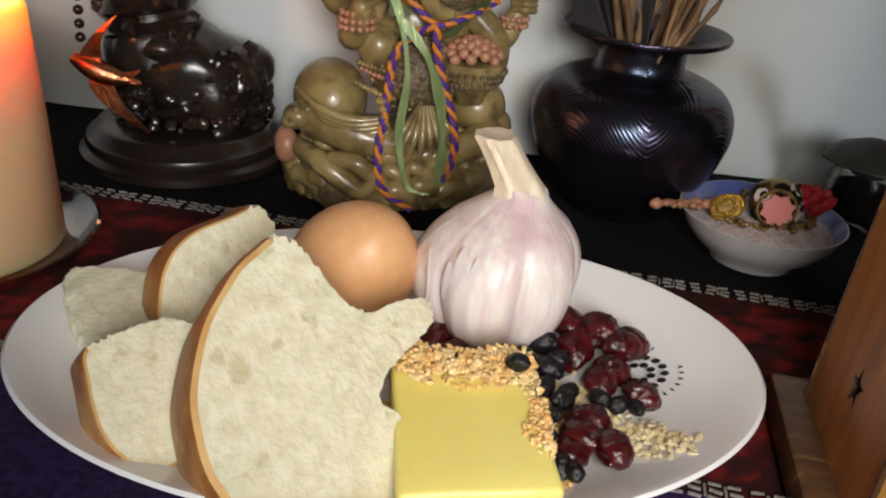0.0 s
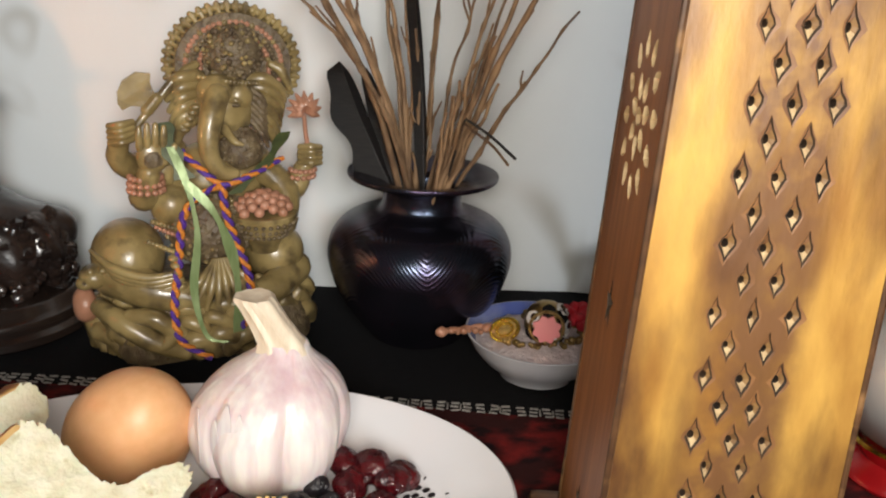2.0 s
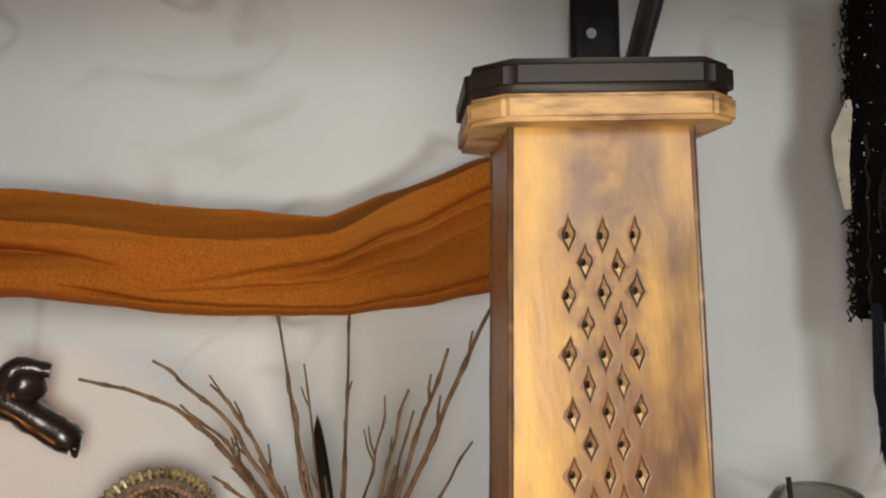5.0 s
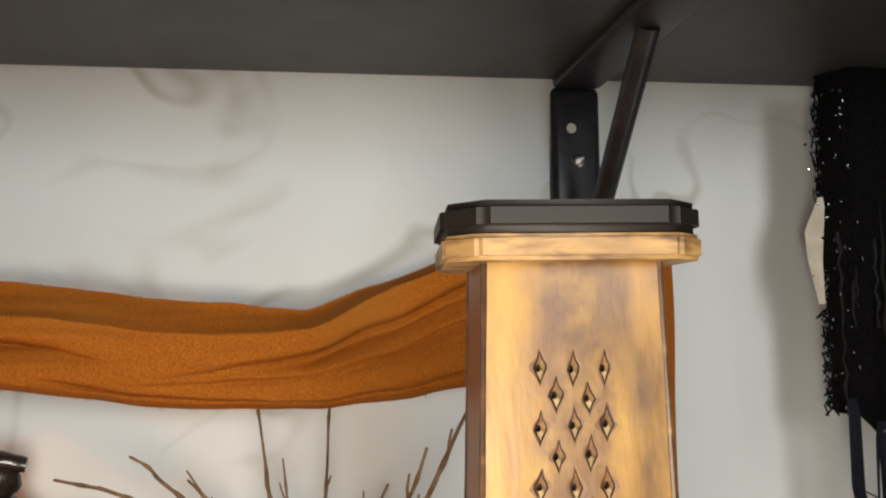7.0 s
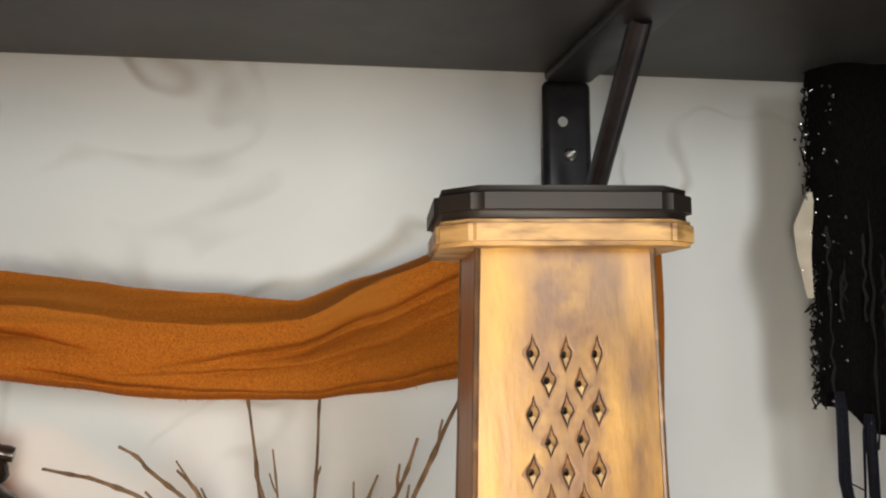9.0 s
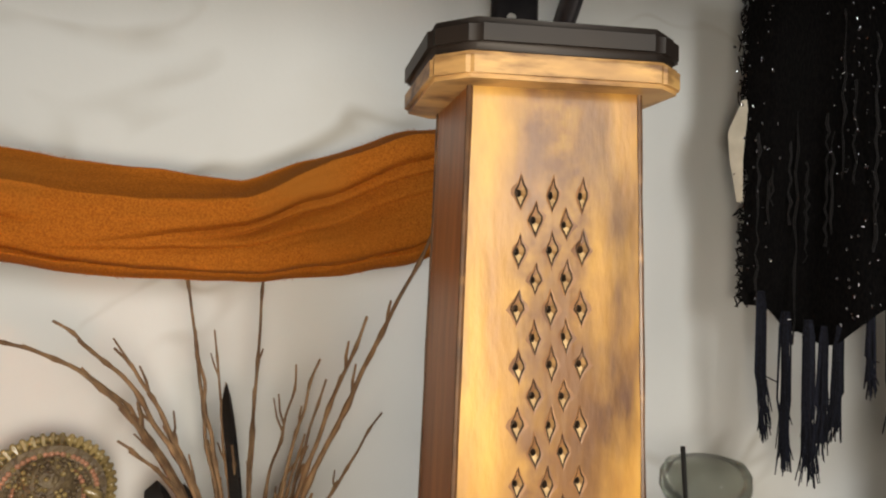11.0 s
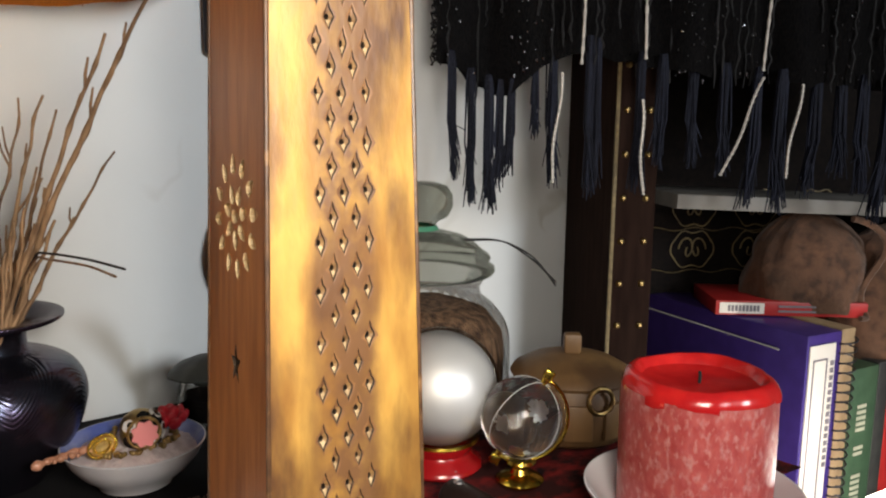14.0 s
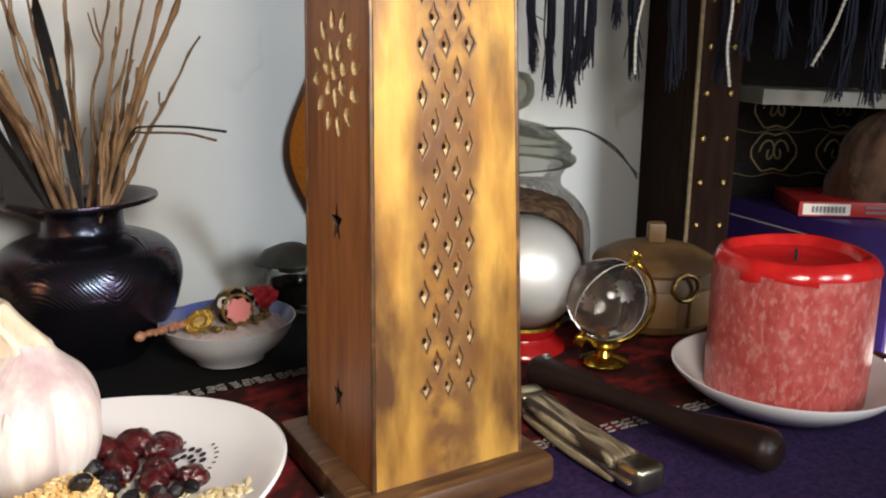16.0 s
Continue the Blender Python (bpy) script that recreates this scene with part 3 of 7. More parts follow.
SCARF_TOP = [(-0.60, 0.410), (-0.30, 0.372), (-0.073, 0.3535), (0.05, 0.340), (0.107, 0.335), (0.150, 0.350), (0.212, 0.3720), (0.30, 0.385), (0.32, 0.386)]
SCARF_LOW = [(-0.60, 0.335), (-0.30, 0.305), (-0.074, 0.2905), (0.043, 0.2760), (0.12, 0.2745), (0.17, 0.279), (0.205, 0.2850), (0.30, 0.320), (0.32, 0.325)]


def slack(x):
    """How far the scarf hangs off the wall."""
    return 0.058 - 0.050 * min(1, max(0, (x - 0.21) / 0.09)) ** 1.5


bm = bmesh.new()
nu, nv = 230, 96
grid = []
for i in range(nu + 1):
    x = -0.60 + 0.92 * i / nu
    zt, zl = interp(SCARF_TOP, x), interp(SCARF_LOW, x)
    row = []
    for j in range(nv + 1):
        v = j / nv
        # folds run lengthwise, drawing together towards the bracket
        pinch = 0.6 + 0.4 * math.cos(min(1, max(0, (x - 0.0) / 0.32)) * math.pi / 2)
        band = 0.05 + 0.25 * min(1, max(0, (0.155 - x) / 0.10)) ** 0.8
        f = 0.62 * min(1.0, v / band) ** 1.5 * min(1.0, ((1 - v) / 0.09)) ** 0.6

        def lap(at, w, amp, x0, x1):
            """One fold lapping over the next: a sharp lip, then a slow return; it runs from x0 to x1."""
            k = min(1, max(0, (x - x0) / 0.06)) * min(1, max(0, (x1 - x) / 0.08))
            q = v - at
            return -amp * k * (math.exp(-q / w) if q > 0 else math.exp(q / (0.16 * w)))
        s1 = (x - 0.040) / 0.172
        f += lap(0.67 - 0.42 * s1 - 0.06 * math.sin(3 * s1), 0.12, 0.26, 0.02, 0.50) + lap(0.72 - 0.37 * s1 - 0.05 * math.sin(3 * s1), 0.07, 0.17, 0.05, 0.50)
        f += lap(0.76 - 0.27 * s1, 0.10, 0.13, 0.00, 0.50) + lap(0.545 + 0.9 * (x + 0.073), 0.14, 0.55, -0.70, 0.0)
        f += lap(0.86 + 0.9 * (x + 0.03) - 3.6 * (x + 0.03) ** 2, 0.09, 0.32, -0.055, 0.34) + lap(0.70 - 0.5 * (x + 0.3), 0.10, 0.25, -0.6, -0.02)
        f += 0.10 * noise.noise((x * 9, v * 4, 3)) + 0.03 * noise.noise((x * 26, v * 14 + x * 20, 5))
        d = slack(x) + 0.040 * pinch * max(0.0, f)
        z = zt + (zl - zt) * v
        row.append(bm.verts.new((x, wy(x) - d, z + 0.0012 * noise.noise((x * 40, v * 3, 7)))))
    # back of the roll, against the wall
    row = [bm.verts.new((x, wy(x) - slack(x) + 0.012, zt - 0.006))] + row + [bm.verts.new((x, wy(x) - slack(x) + 0.008, zl + 0.008))]
    grid.append(row)
for r, s in zip(grid, grid[1:]):
    for j in range(len(r) - 1):
        bm.faces.new((r[j], r[j + 1], s[j + 1], s[j]))
scarf = thing("scarf", (0, 0, 0), "rust-orange woollen scarf swagged along the wall over a bracket", "scarf")
part("swag", bm, "scarf", scarf)
rng = random.Random(2)
bm = bmesh.new()
for k in range(1500):
    x = rng.uniform(-0.25, 0.30)
    top = rng.random() < 0.6
    z = interp(SCARF_TOP if top else SCARF_LOW, x)
    p = Vector((x, wy(x) - slack(x) - 0.004 * rng.random(), z - (0.0015 if top else -0.0015)))
    d = Vector((rng.uniform(-.0016, .0016), rng.uniform(-.001, .001), (1 if top else -1) * rng.uniform(.0004, .0026)))
    tube(bm, [p, p + d * 0.6, p + d + Vector((rng.uniform(-.0008, .0008), 0, 0))], 0.00009, 3, caps=False)
part("fuzz", bm, "scarf", scarf, "fine woollen fuzz")
bm = bmesh.new()
grid = []
for i in range(61):
    z = 0.392 - 0.345 * i / 60
    bulge = 0.036 * math.exp(-((z - 0.108) / 0.060) ** 2) + 0.010 * math.exp(-((z - 0.33) / 0.05) ** 2)
    left, right = 0.318 - bulge, 0.372 + 0.2 * bulge
    row = []
    for j in range(25):
        v = j / 24
        x = left + (right - left) * v
        d = 0.012 + 0.010 * math.sin(v * math.pi) + 0.005 * math.sin(v * 14 + 6 * z) * math.sin(v * math.pi)
        row.append(bm.verts.new((x, wy(x) - d, z)))
    grid.append(row)
for r, s in zip(grid, grid[1:]):
    for j in range(24):
        bm.faces.new((r[j], s[j], s[j + 1], r[j + 1]))
part("tail", bm, "scarf", scarf, "hanging end of the scarf")

# ---------------------------------------------------------------- incense tower
TW, TTURN = (0.169, 0.1678), math.degrees(-0.2173)
A0, A1, Z0, Z1 = 0.0357, 0.0279, 0.0135, 0.3470
tower = thing("incense_tower", (*TW, 0), "tall tapered golden wooden incense tower with pierced leaf-shaped holes", "incense burner", turn=TTURN)


def half(z):
    return A0 + (A1 - A0) * (z - Z0) / (Z1 - Z0)


def pierced_panel(holes, slot_face=0, star=()):
    """The panel that faces -y: a tapered board with pockets cut into it. holes: (u, z, half width, half height, lean)."""
    bm = bmesh.new()
    outer = [(-A0, Z0), (A0, Z0), (A1, Z1), (-A1, Z1)]
    loops = [outer]
    for u, z, w, h, lean in holes:
        pts = []
        for q, s in ((0, 1), (-.34, .50), (-.86, .16), (-1, -.12), (-.62, -.42), (-.26, -.72), (0, -1), (.24, -.70), (.60, -.42), (1, -.10), (.84, .18), (.36, .50)):
            pts.append((u + w * q * rng.uniform(.85, 1.12) + lean * h * s, z + h * s))
        loops.append(pts)
    face_edges, rings = [], []
    for pts in loops:
        vs = [bm.verts.new((u, -half(z), z)) for u, z in pts]
        face_edges += [bm.edges.new((vs[i], vs[(i + 1) % len(vs)])) for i in range(len(vs))]
        rings.append(vs)
    r = bmesh.ops.triangle_fill(bm, use_beauty=True, use_dissolve=False, edges=face_edges, normal=(0, -1, 0))
    for f in bm.faces:
        f.material_index = 0
    for (u, z, w, h, lean), vs in zip(holes, rings[1:]):
        n = len(vs)

        def ring(scale, dx, dz, d):
            return [bm.verts.new((u + dx + (v.co.x - u) * scale * rng.uniform(.93, 1.07), v.co.y + d, z + dz + (v.co.z - z) * scale)) for v in vs]

        halo = [bm.verts.new((u + (v.co.x - u) * rng.uniform(1.15, 1.75), v.co.y - 0.00012, z + (v.co.z - z) * rng.uniform(1.06, 1.26))) for v in vs]
        lip = ring(0.76, 0.0001, 0.0, 0.0007)               # burnt slope, then raw facets, then the bored pit, its shade painted near black
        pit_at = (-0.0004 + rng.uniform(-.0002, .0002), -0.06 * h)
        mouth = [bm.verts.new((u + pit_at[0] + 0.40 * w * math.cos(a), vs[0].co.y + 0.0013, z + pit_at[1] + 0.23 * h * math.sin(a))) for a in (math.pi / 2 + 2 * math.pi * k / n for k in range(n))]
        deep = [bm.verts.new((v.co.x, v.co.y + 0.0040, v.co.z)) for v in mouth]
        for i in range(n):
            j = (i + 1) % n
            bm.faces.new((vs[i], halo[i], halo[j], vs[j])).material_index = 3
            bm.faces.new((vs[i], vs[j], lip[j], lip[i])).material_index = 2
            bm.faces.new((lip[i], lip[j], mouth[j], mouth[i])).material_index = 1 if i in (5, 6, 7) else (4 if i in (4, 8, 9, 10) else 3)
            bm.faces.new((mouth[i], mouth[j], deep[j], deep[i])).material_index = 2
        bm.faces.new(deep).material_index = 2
    bmesh.ops.recalc_face_normals(bm, faces=bm.faces)
    # side and back of the board
    c4 = rings[0]
    t = 0.007
    back = [bm.verts.new((v.co.x * (1 - t / half(v.co.z)), v.co.y + t, v.co.z)) for v in c4]
    for i in range(4):
        bm.faces.new((c4[i], back[i], back[(i + 1) % 4], c4[(i + 1) % 4]))
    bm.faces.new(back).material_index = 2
    return bm


rng = random.Random(11)
front_holes = []
for row in range(29):
    z = 0.3145 - 0.00875 * row - 0.0000215 * row * row
    for u in ((-0.0102, 0.0, 0.0102) if row % 2 == 0 else (-0.0049, 0.0049)):
        front_holes.append((u - 0.0007 + rng.uniform(-.0005, .0005), z + rng.uniform(-.0006, .0006), 0.0021 * rng.uniform(.85, 1.15), 0.0054 * rng.uniform(.90, 1.08), rng.uniform(-.06, .06)))
panel = part("front_panel", pierced_panel(front_holes), ["gold_wood", "pale_wood", "burnt_and_shade", "scorch", "carved_wood"], tower, smooth=False)

side_marks = []
for n, rad, off in ((1, 0, 0), (7, 0.0088, 0.25), (12, 0.0195, 0.25)):
    for k in range(n):
        a = 2 * math.pi * (k + off) / n
        side_marks.append((rad * math.cos(a), 0.1765 + 1.06 * rad * math.sin(a), 0.0025, 0.0043, a))


def inlaid_panel(marks, stars):
    """A side board with shallow pale gouges and two pierced stars."""
    bm = bmesh.new()
    outer = [(-A0, Z0), (A0, Z0), (A1, Z1), (-A1, Z1)]
    edges, rings = [], []
    for pts in [outer]:
        vs = [bm.verts.new((u, -half(z), z)) for u, z in pts]
        edges += [bm.edges.new((vs[i], vs[(i + 1) % len(vs)])) for i in range(len(vs))]
    c4 = vs
    for u, z, w, h, lean in marks:
        pts = []
        for k in range(8):                                # a drop whose point looks outwards
            a = 2 * math.pi * k / 8
            r_, t_ = h * math.cos(a), w * math.sin(a) * (1.1 - 0.5 * math.cos(a))
            pts.append((u + r_ * math.cos(lean) - t_ * math.sin(lean), z + r_ * math.sin(lean) + t_ * math.cos(lean)))
        vs = [bm.verts.new((p, -half(q), q)) for p, q in pts]
        edges += [bm.edges.new((vs[i], vs[(i + 1) % 8])) for i in range(8)]
        rings.append((vs, u, z, 1, 0.0016))
    for u, z, r in stars:
        pts = []
        for k in range(10):
            a = math.pi / 2 + 2 * math.pi * k / 10
            q = r if k % 2 == 0 else r * 0.42
            pts.append((u + 0.8 * q * math.cos(a), z + 1.25 * q * math.sin(a)))
        vs = [bm.verts.new((p, -half(q), q)) for p, q in pts]
        edges += [bm.edges.new((vs[i], vs[(i + 1) % 10])) for i in range(10)]
        # star pockets coloured near black to stand for the shade within
        rings.append((vs, u, z, 2, 0.0062))
    bmesh.ops.triangle_fill(bm, use_beauty=True, use_dissolve=False, edges=edges, normal=(0, -1, 0))
    for vs, u, z, slot, d in rings:
        inner = [bm.verts.new((u + (v.co.x - u) * 0.8, v.co.y + d, z + (v.co.z - z) * 0.8)) for v in vs]
        n = len(vs)
        for i in range(n):
            bm.faces.new((vs[i], vs[(i + 1) % n], inner[(i + 1) % n], inner[i])).material_index = slot
        bm.faces.new(inner).material_index = slot
    bmesh.ops.recalc_face_normals(bm, faces=bm.faces)
    t = 0.007
    back = [bm.verts.new((v.co.x * (1 - t / half(v.co.z)), v.co.y + t, v.co.z)) for v in c4]
    for i in range(4):
        bm.faces.new((c4[i], back[i], back[(i + 1) % 4], c4[(i + 1) % 4]))
    bm.faces.new(back).material_index = 2
    return bm


for k, a in enumerate((-90, 90, 180)):
    bm = inlaid_panel(side_marks if k == 0 else [], [(0.0, 0.117, 0.0072), (0.0, 0.042, 0.0066)] if k == 0 else [])
    ob = part("side_panel", bm, ["red_wood", "inlay", "burnt_and_shade"], tower, "reddish side with pale gouged sunburst" if k == 0 else "", smooth=False)
    ob.matrix_local = pose(0, 0, 0, 0, 0, a)


# worn, darkened corners
for sx, sy in ((-1, -1), (1, -1), (1, 1), (-1, 1)):
    bm = bmesh.new()
    path = [(sx * (half(z) - 0.0004), sy * (half(z) - 0.0004), z) for z in (Z0 + (Z1 - Z0) * i / 30 for i in range(31))]
    tube(bm, path, [0.00105 * (1 + 0.25 * noise.noise((sx * 3, sy * 5, 40 * p[2]))) for p in path], 8)
    part("corner", bm, "base_wood", tower, "rubbed dark corner edge")


def chamfered(w, d, c):
    return [(-w + c, -d), (w - c, -d), (w, -d + c), (w, d - c), (w - c, d), (-w + c, d), (-w, d - c), (-w, -d + c)]


part("base", box(bmesh.new(), -0.047, 0.047, -0.047, 0.047, 0.0, 0.0135, 0.003), "base_wood", tower, "dark streaky wooden foot")
bm = slab(bmesh.new(), chamfered(0.0405, 0.0405, 0.010), 0.3468, 0.3548)
bmesh.ops.bevel(bm, geom=[e for e in bm.edges], offset=0.0014, segments=2, affect="EDGES")
part("cap", bm, "cap_pale", tower, "worn pale lower cap")
bm = slab(bmesh.new(), chamfered(0.0410, 0.0410, 0.012), 0.3552, 0.3650)
bmesh.ops.bevel(bm, geom=[e for e in bm.edges], offset=0.0024, segments=3, affect="EDGES")
part("lid", bm, "cap_dark", tower, "soot-darkened upper lid")

# ---------------------------------------------------------------- plate and food
PL = (-0.0085, 0.2200)
OVAL = (1.073, 0.71)
bm = bmesh.new()
lathe(bm, [(0, 0.0045), (0.070, 0.0045), (0.088, 0.0065), (0.106, 0.0125), (0.119, 0.0185), (0.1234, 0.0198), (0.1246, 0.0186), (0.122, 0.0165), (0.106, 0.0095), (0.088, 0.003), (0.076, 0.0), (0.070, 0.0), (0.068, 0.0015), (0, 0.0015)], 128)
bmesh.ops.transform(bm, matrix=Matrix.Diagonal((*OVAL, 1, 1)), verts=bm.verts)
plate = thing("dinner_plate", (*PL, 0.0008), "white glazed oval porcelain plate holding an offering of food", "plate")
part("dish", bm, "porcelain", plate)


def plate_z(x, y):
    r = math.hypot((x - PL[0]) / OVAL[0], (y - PL[1]) / OVAL[1])
    for (ra, za), (rb, zb) in (((0.0, 0.0045), (0.070, 0.0045)), ((0.070, 0.0045), (0.088, 0.0065)), ((0.088, 0.0065), (0.106, 0.0125)), ((0.106, 0.0125), (0.125, 0.0195))):
        if r <= rb:
            return 0.0008 + za + (zb - za) * (r - ra) / (rb - ra)
    return 0.02


# printed mark: a ring of drops and two lines of print
bm = bmesh.new()
for ring, n, r in ((0, 8, 0.0048), (1, 14, 0.0094)):
    for k in range(n):
        a = 2 * math.pi * k / n
        ball(bm, (r * math.cos(a), r * math.sin(a), 0), (0.0017, 0.0015, 0.0003), 2)
for k in range(7):
    a = radians(150 - 17 * k)
    box(bm, -0.0009, 0.0009, -0.0003, 0.0003, -0.0001, 0.0002, 0, pose(0.0155 * math.cos(a), 0.0155 * math.sin(a), 0, 0, 0, math.degrees(a)))
for k in range(10):
    a = radians(-128 + 13 * k)
    box(bm, -0.0008, 0.0008, -0.0003, 0.0003, -0.0001, 0.0002, 0, pose(0.0155 * math.cos(a), 0.0155 * math.sin(a), 0, 0, 0, math.degrees(a)))
mk = part("printed_mark", bm, "ink", plate, "black printed rosette with bars of print")
tagged(mk, kind="stuff")
mk.matrix_local = pose(0.0925, 0.003, 0.0082, -2, -15, 10)

# egg
bm = bmesh.new()
prof = []
for k in range(25):
    t = math.pi * k / 24
    prof.append((0.0218 * math.sin(t) * (1 + 0.10 * math.cos(t)), -0.0285 * math.cos(t)))
prof[0], prof[-1] = (0, prof[0][1]), (0, prof[-1][1])
lathe(bm, prof, 48)
egg = part("egg", bm, "egg")
egg.matrix_world = pose(-0.0265, 0.2520, 0.0312, 40, 0, 40) @ Matrix.Scale(1.13, 4)
tagged(egg, "whole brown hen's egg lying on the plate", "egg")

# garlic bulb
garlic = thing("garlic_bulb", (0.0285, 0.249, 0.0075), "whole white and mauve garlic bulb with dry stem", "garlic")
bm = bmesh.new()
prof = [(0, 0.001), (0.006, 0.0), (0.017, 0.002), (0.0262, 0.010), (0.0306, 0.0215), (0.0313, 0.031), (0.0290, 0.040), (0.0238, 0.0480), (0.0168, 0.0540), (0.0112, 0.0590), (0.0085, 0.0640)]
prof = [(p.x, p.z) for p in smooth_path([(r, 0, z) for r, z in prof], 5)]
prof[0] = (0, prof[0][1])


def lean_over(bm):
    for v in bm.verts:
        v.co.x += 0.0065 * min(1.0, max(0.0, v.co.z - 0.026) / 0.036) ** 1.5 - 0.62 * max(0.0, v.co.z - 0.062)
        v.co.y += 0.20 * max(0.0, v.co.z - 0.060)


def cloves(a, z):
    k = math.exp(-((z - 0.020) / 0.024) ** 2)
    ridge = 0.004 * math.sin(29 * a + 30 * z) + 0.003 * math.sin(47 * a + 2 * math.sin(90 * z))
    return 1 + k * (0.20 * abs(math.sin(2.5 * a + 0.35 + 0.6 * math.sin(a + 1.2) + 4 * (z - 0.02))) ** 0.55 - 0.14) + ridge * min(1, z / 0.01)


lathe(bm, prof, 150, wobble=cloves)
lean_over(bm)
part("bulb", bm, "garlic", garlic)
bm = bmesh.new()
lathe(bm, [(0.0098, 0.0600), (0.0090, 0.0635), (0.0082, 0.0680), (0.0077, 0.0725), (0.0076, 0.0770), (0.0079, 0.0800), (0.0070, 0.0812), (0, 0.0800)], 40, wobble=lambda a, z: 1 + 0.08 * math.sin(3 * a + 60 * z) + 0.05 * math.sin(9 * a + 30 * z) + 0.02 * math.sin(17 * a))
lean_over(bm)
part("stem", bm, "garlic_stem", garlic, "cut dry cream stem")
for k, (a, z0, z1, w) in enumerate(((3.6, 0.018, 0.040, 0.007), (4.15, 0.030, 0.046, 0.006), (4.0, 0.026, 0.040, 0.004), (4.35, 0.032, 0.044, 0.004))):
    bm = bmesh.new()
    pts = [((0.0305 - 9.0 * (z - 0.0235) ** 2 * 1.0) * math.cos(a), (0.0305 - 9.0 * (z - 0.0235) ** 2) * math.sin(a), z) for z in (z0 + (z1 - z0) * i / 6 for i in range(7))]
    strip(bm, [Vector(p) * (1 + 0.05 * (i / 6)) for i, p in enumerate(pts)], [w * math.sin(math.pi * (0.15 + 0.8 * i / 6)) for i in range(7)], (-math.sin(a), math.cos(a), 0), thick=0.0003)
    part("loose_skin", bm, "garlic", garlic, "flaking papery skin")


# bread: slices with a torn outline, a crumb face and a crust on part of the edge
def slice_mesh(outline, crust, thick, seed):
    """outline: (u, v) round the slice; crust: (first, last) share of the outline that carries crust."""
    rng = random.Random(seed)
    P = smooth_path([(u, v, 0) for u, v in outline] + [(*outline[0], 0)], 14)[:-1]
    n = len(P)
    cu, cv = sum(p.x for p in P) / n, sum(p.y for p in P) / n
    out = []
    for i, p in enumerate(P):
        q = i / n
        torn = not (crust[0] <= q <= crust[1] or q >= 1 + crust[0])
        k = 1 + (0.026 * rng.uniform(-1, 1) + 0.036 * noise.noise((p.x * 160, p.y * 160, seed)) if torn else 0.010 * noise.noise((p.x * 90, p.y * 90, seed)))
        out.append((cu + (p.x - cu) * k, cv + (p.y - cv) * k, torn))
    bm = bmesh.new()
    rings = []
    levels = [(0.93, 0.5), (0.975, 0.47), (1.0, 0.36), (1.008, 0.0), (1.0, -0.36), (0.975, -0.47), (0.93, -0.5)]
    for s, w in levels:
        rings.append([bm.verts.new((cu + (u - cu) * (s if not t else 1 - (1 - s) * 0.3), w * thick + (0.0009 * noise.noise((u * 400, v * 400, w)) if t else 0), cv + (v - cv) * (s if not t else 1 - (1 - s) * 0.3))) for u, v, t in out])
    for li, (r, s) in enumerate(zip(rings, rings[1:])):
        for i in range(n):
            j = (i + 1) % n
            bm.faces.new((r[i], r[j], s[j], s[i])).material_index = 0 if out[i][2] else (2 if li in (0, 5) else 1)
    for r in (rings[0], rings[-1]):
        loop = [bm.edges.get((r[i], r[(i + 1) % n])) for i in range(n)]
        bmesh.ops.triangle_fill(bm, use_beauty=True, use_dissolve=False, edges=loop)
    bmesh.ops.recalc_face_normals(bm, faces=bm.faces)
    return bm


def bread(m, outline, crust, thick, seed, label):
    ob = thing("bread_slice", (0, 0, 0), label, "bread", "torn bread on the plate")
    ob.matrix_world = m
    whole = slice_mesh(outline, crust, thick, seed)
    if crust[1] > 0:
        shell = whole.copy()
        bmesh.ops.delete(shell, geom=[f for f in shell.faces if f.material_index == 0], context="FACES")
        bmesh.ops.delete(whole, geom=[f for f in whole.faces if f.material_index > 0], context="FACES")
        for f in shell.faces:
            f.material_index -= 1
        part("crust", shell, ["crust", "crust_pale"], ob, "baked golden-brown crust")
    part("crumb", whole, "crumb", ob)
    return ob


# the large front slice leans back on the others
bread(pose(-0.0455, 0.1720, 0.0340, -46, 0, 36) @ pose(0, 0, -0.0045), [(-0.0073, -0.0430), (-0.0240, -0.0296), (-0.0283, -0.0205), (-0.0294, -0.0070), (-0.0259, 0.0085), (-0.0177, 0.0233), (-0.0053, 0.0363), (0.0042, 0.0425), (0.0140, 0.0454), (0.0210, 0.0374), (0.0269, 0.0209), (0.0346, 0.0138), (0.0460, 0.0146), (0.0566, 0.0112), (0.0526, 0.0035), (0.0356, -0.0043), (0.0266, -0.0129), (0.0321, -0.0223), (0.0272, -0.0373), (0.0200, -0.0440), (0.0087, -0.0470)], (-0.10, 0.37), 0.0270, 1, "thick torn slice of white bread with brown crust, leaning")
bread(pose(-0.0850, 0.2360, 0.0360, -26, 0, 42), [(-0.0174, -0.0219), (-0.0197, -0.0131), (-0.0122, 0.0034), (-0.0001, 0.0117), (0.0164, 0.0140), (0.0287, 0.0148), (0.0336, 0.0041), (0.0260, -0.0066), (0.0151, -0.0169), (0.0010, -0.0254)], (0.0, 0.46), 0.0170, 2, "torn white bread slice with brown crust standing behind")
bread(pose(-0.0940, 0.1740, 0.0265, -44, 0, 40) @ Matrix.Diagonal((1.15, 1.15, 1, 1)), [(0.0042, -0.0300), (-0.0035, -0.0244), (-0.0076, -0.0118), (-0.0063, 0.0040), (-0.0043, 0.0124), (0.0049, 0.0138), (0.0178, 0.0137), (0.0308, 0.0016), (0.0280, -0.0180), (0.0160, -0.0280)], (-0.16, 0.40), 0.0200, 3, "torn chunk of white bread with golden crust")
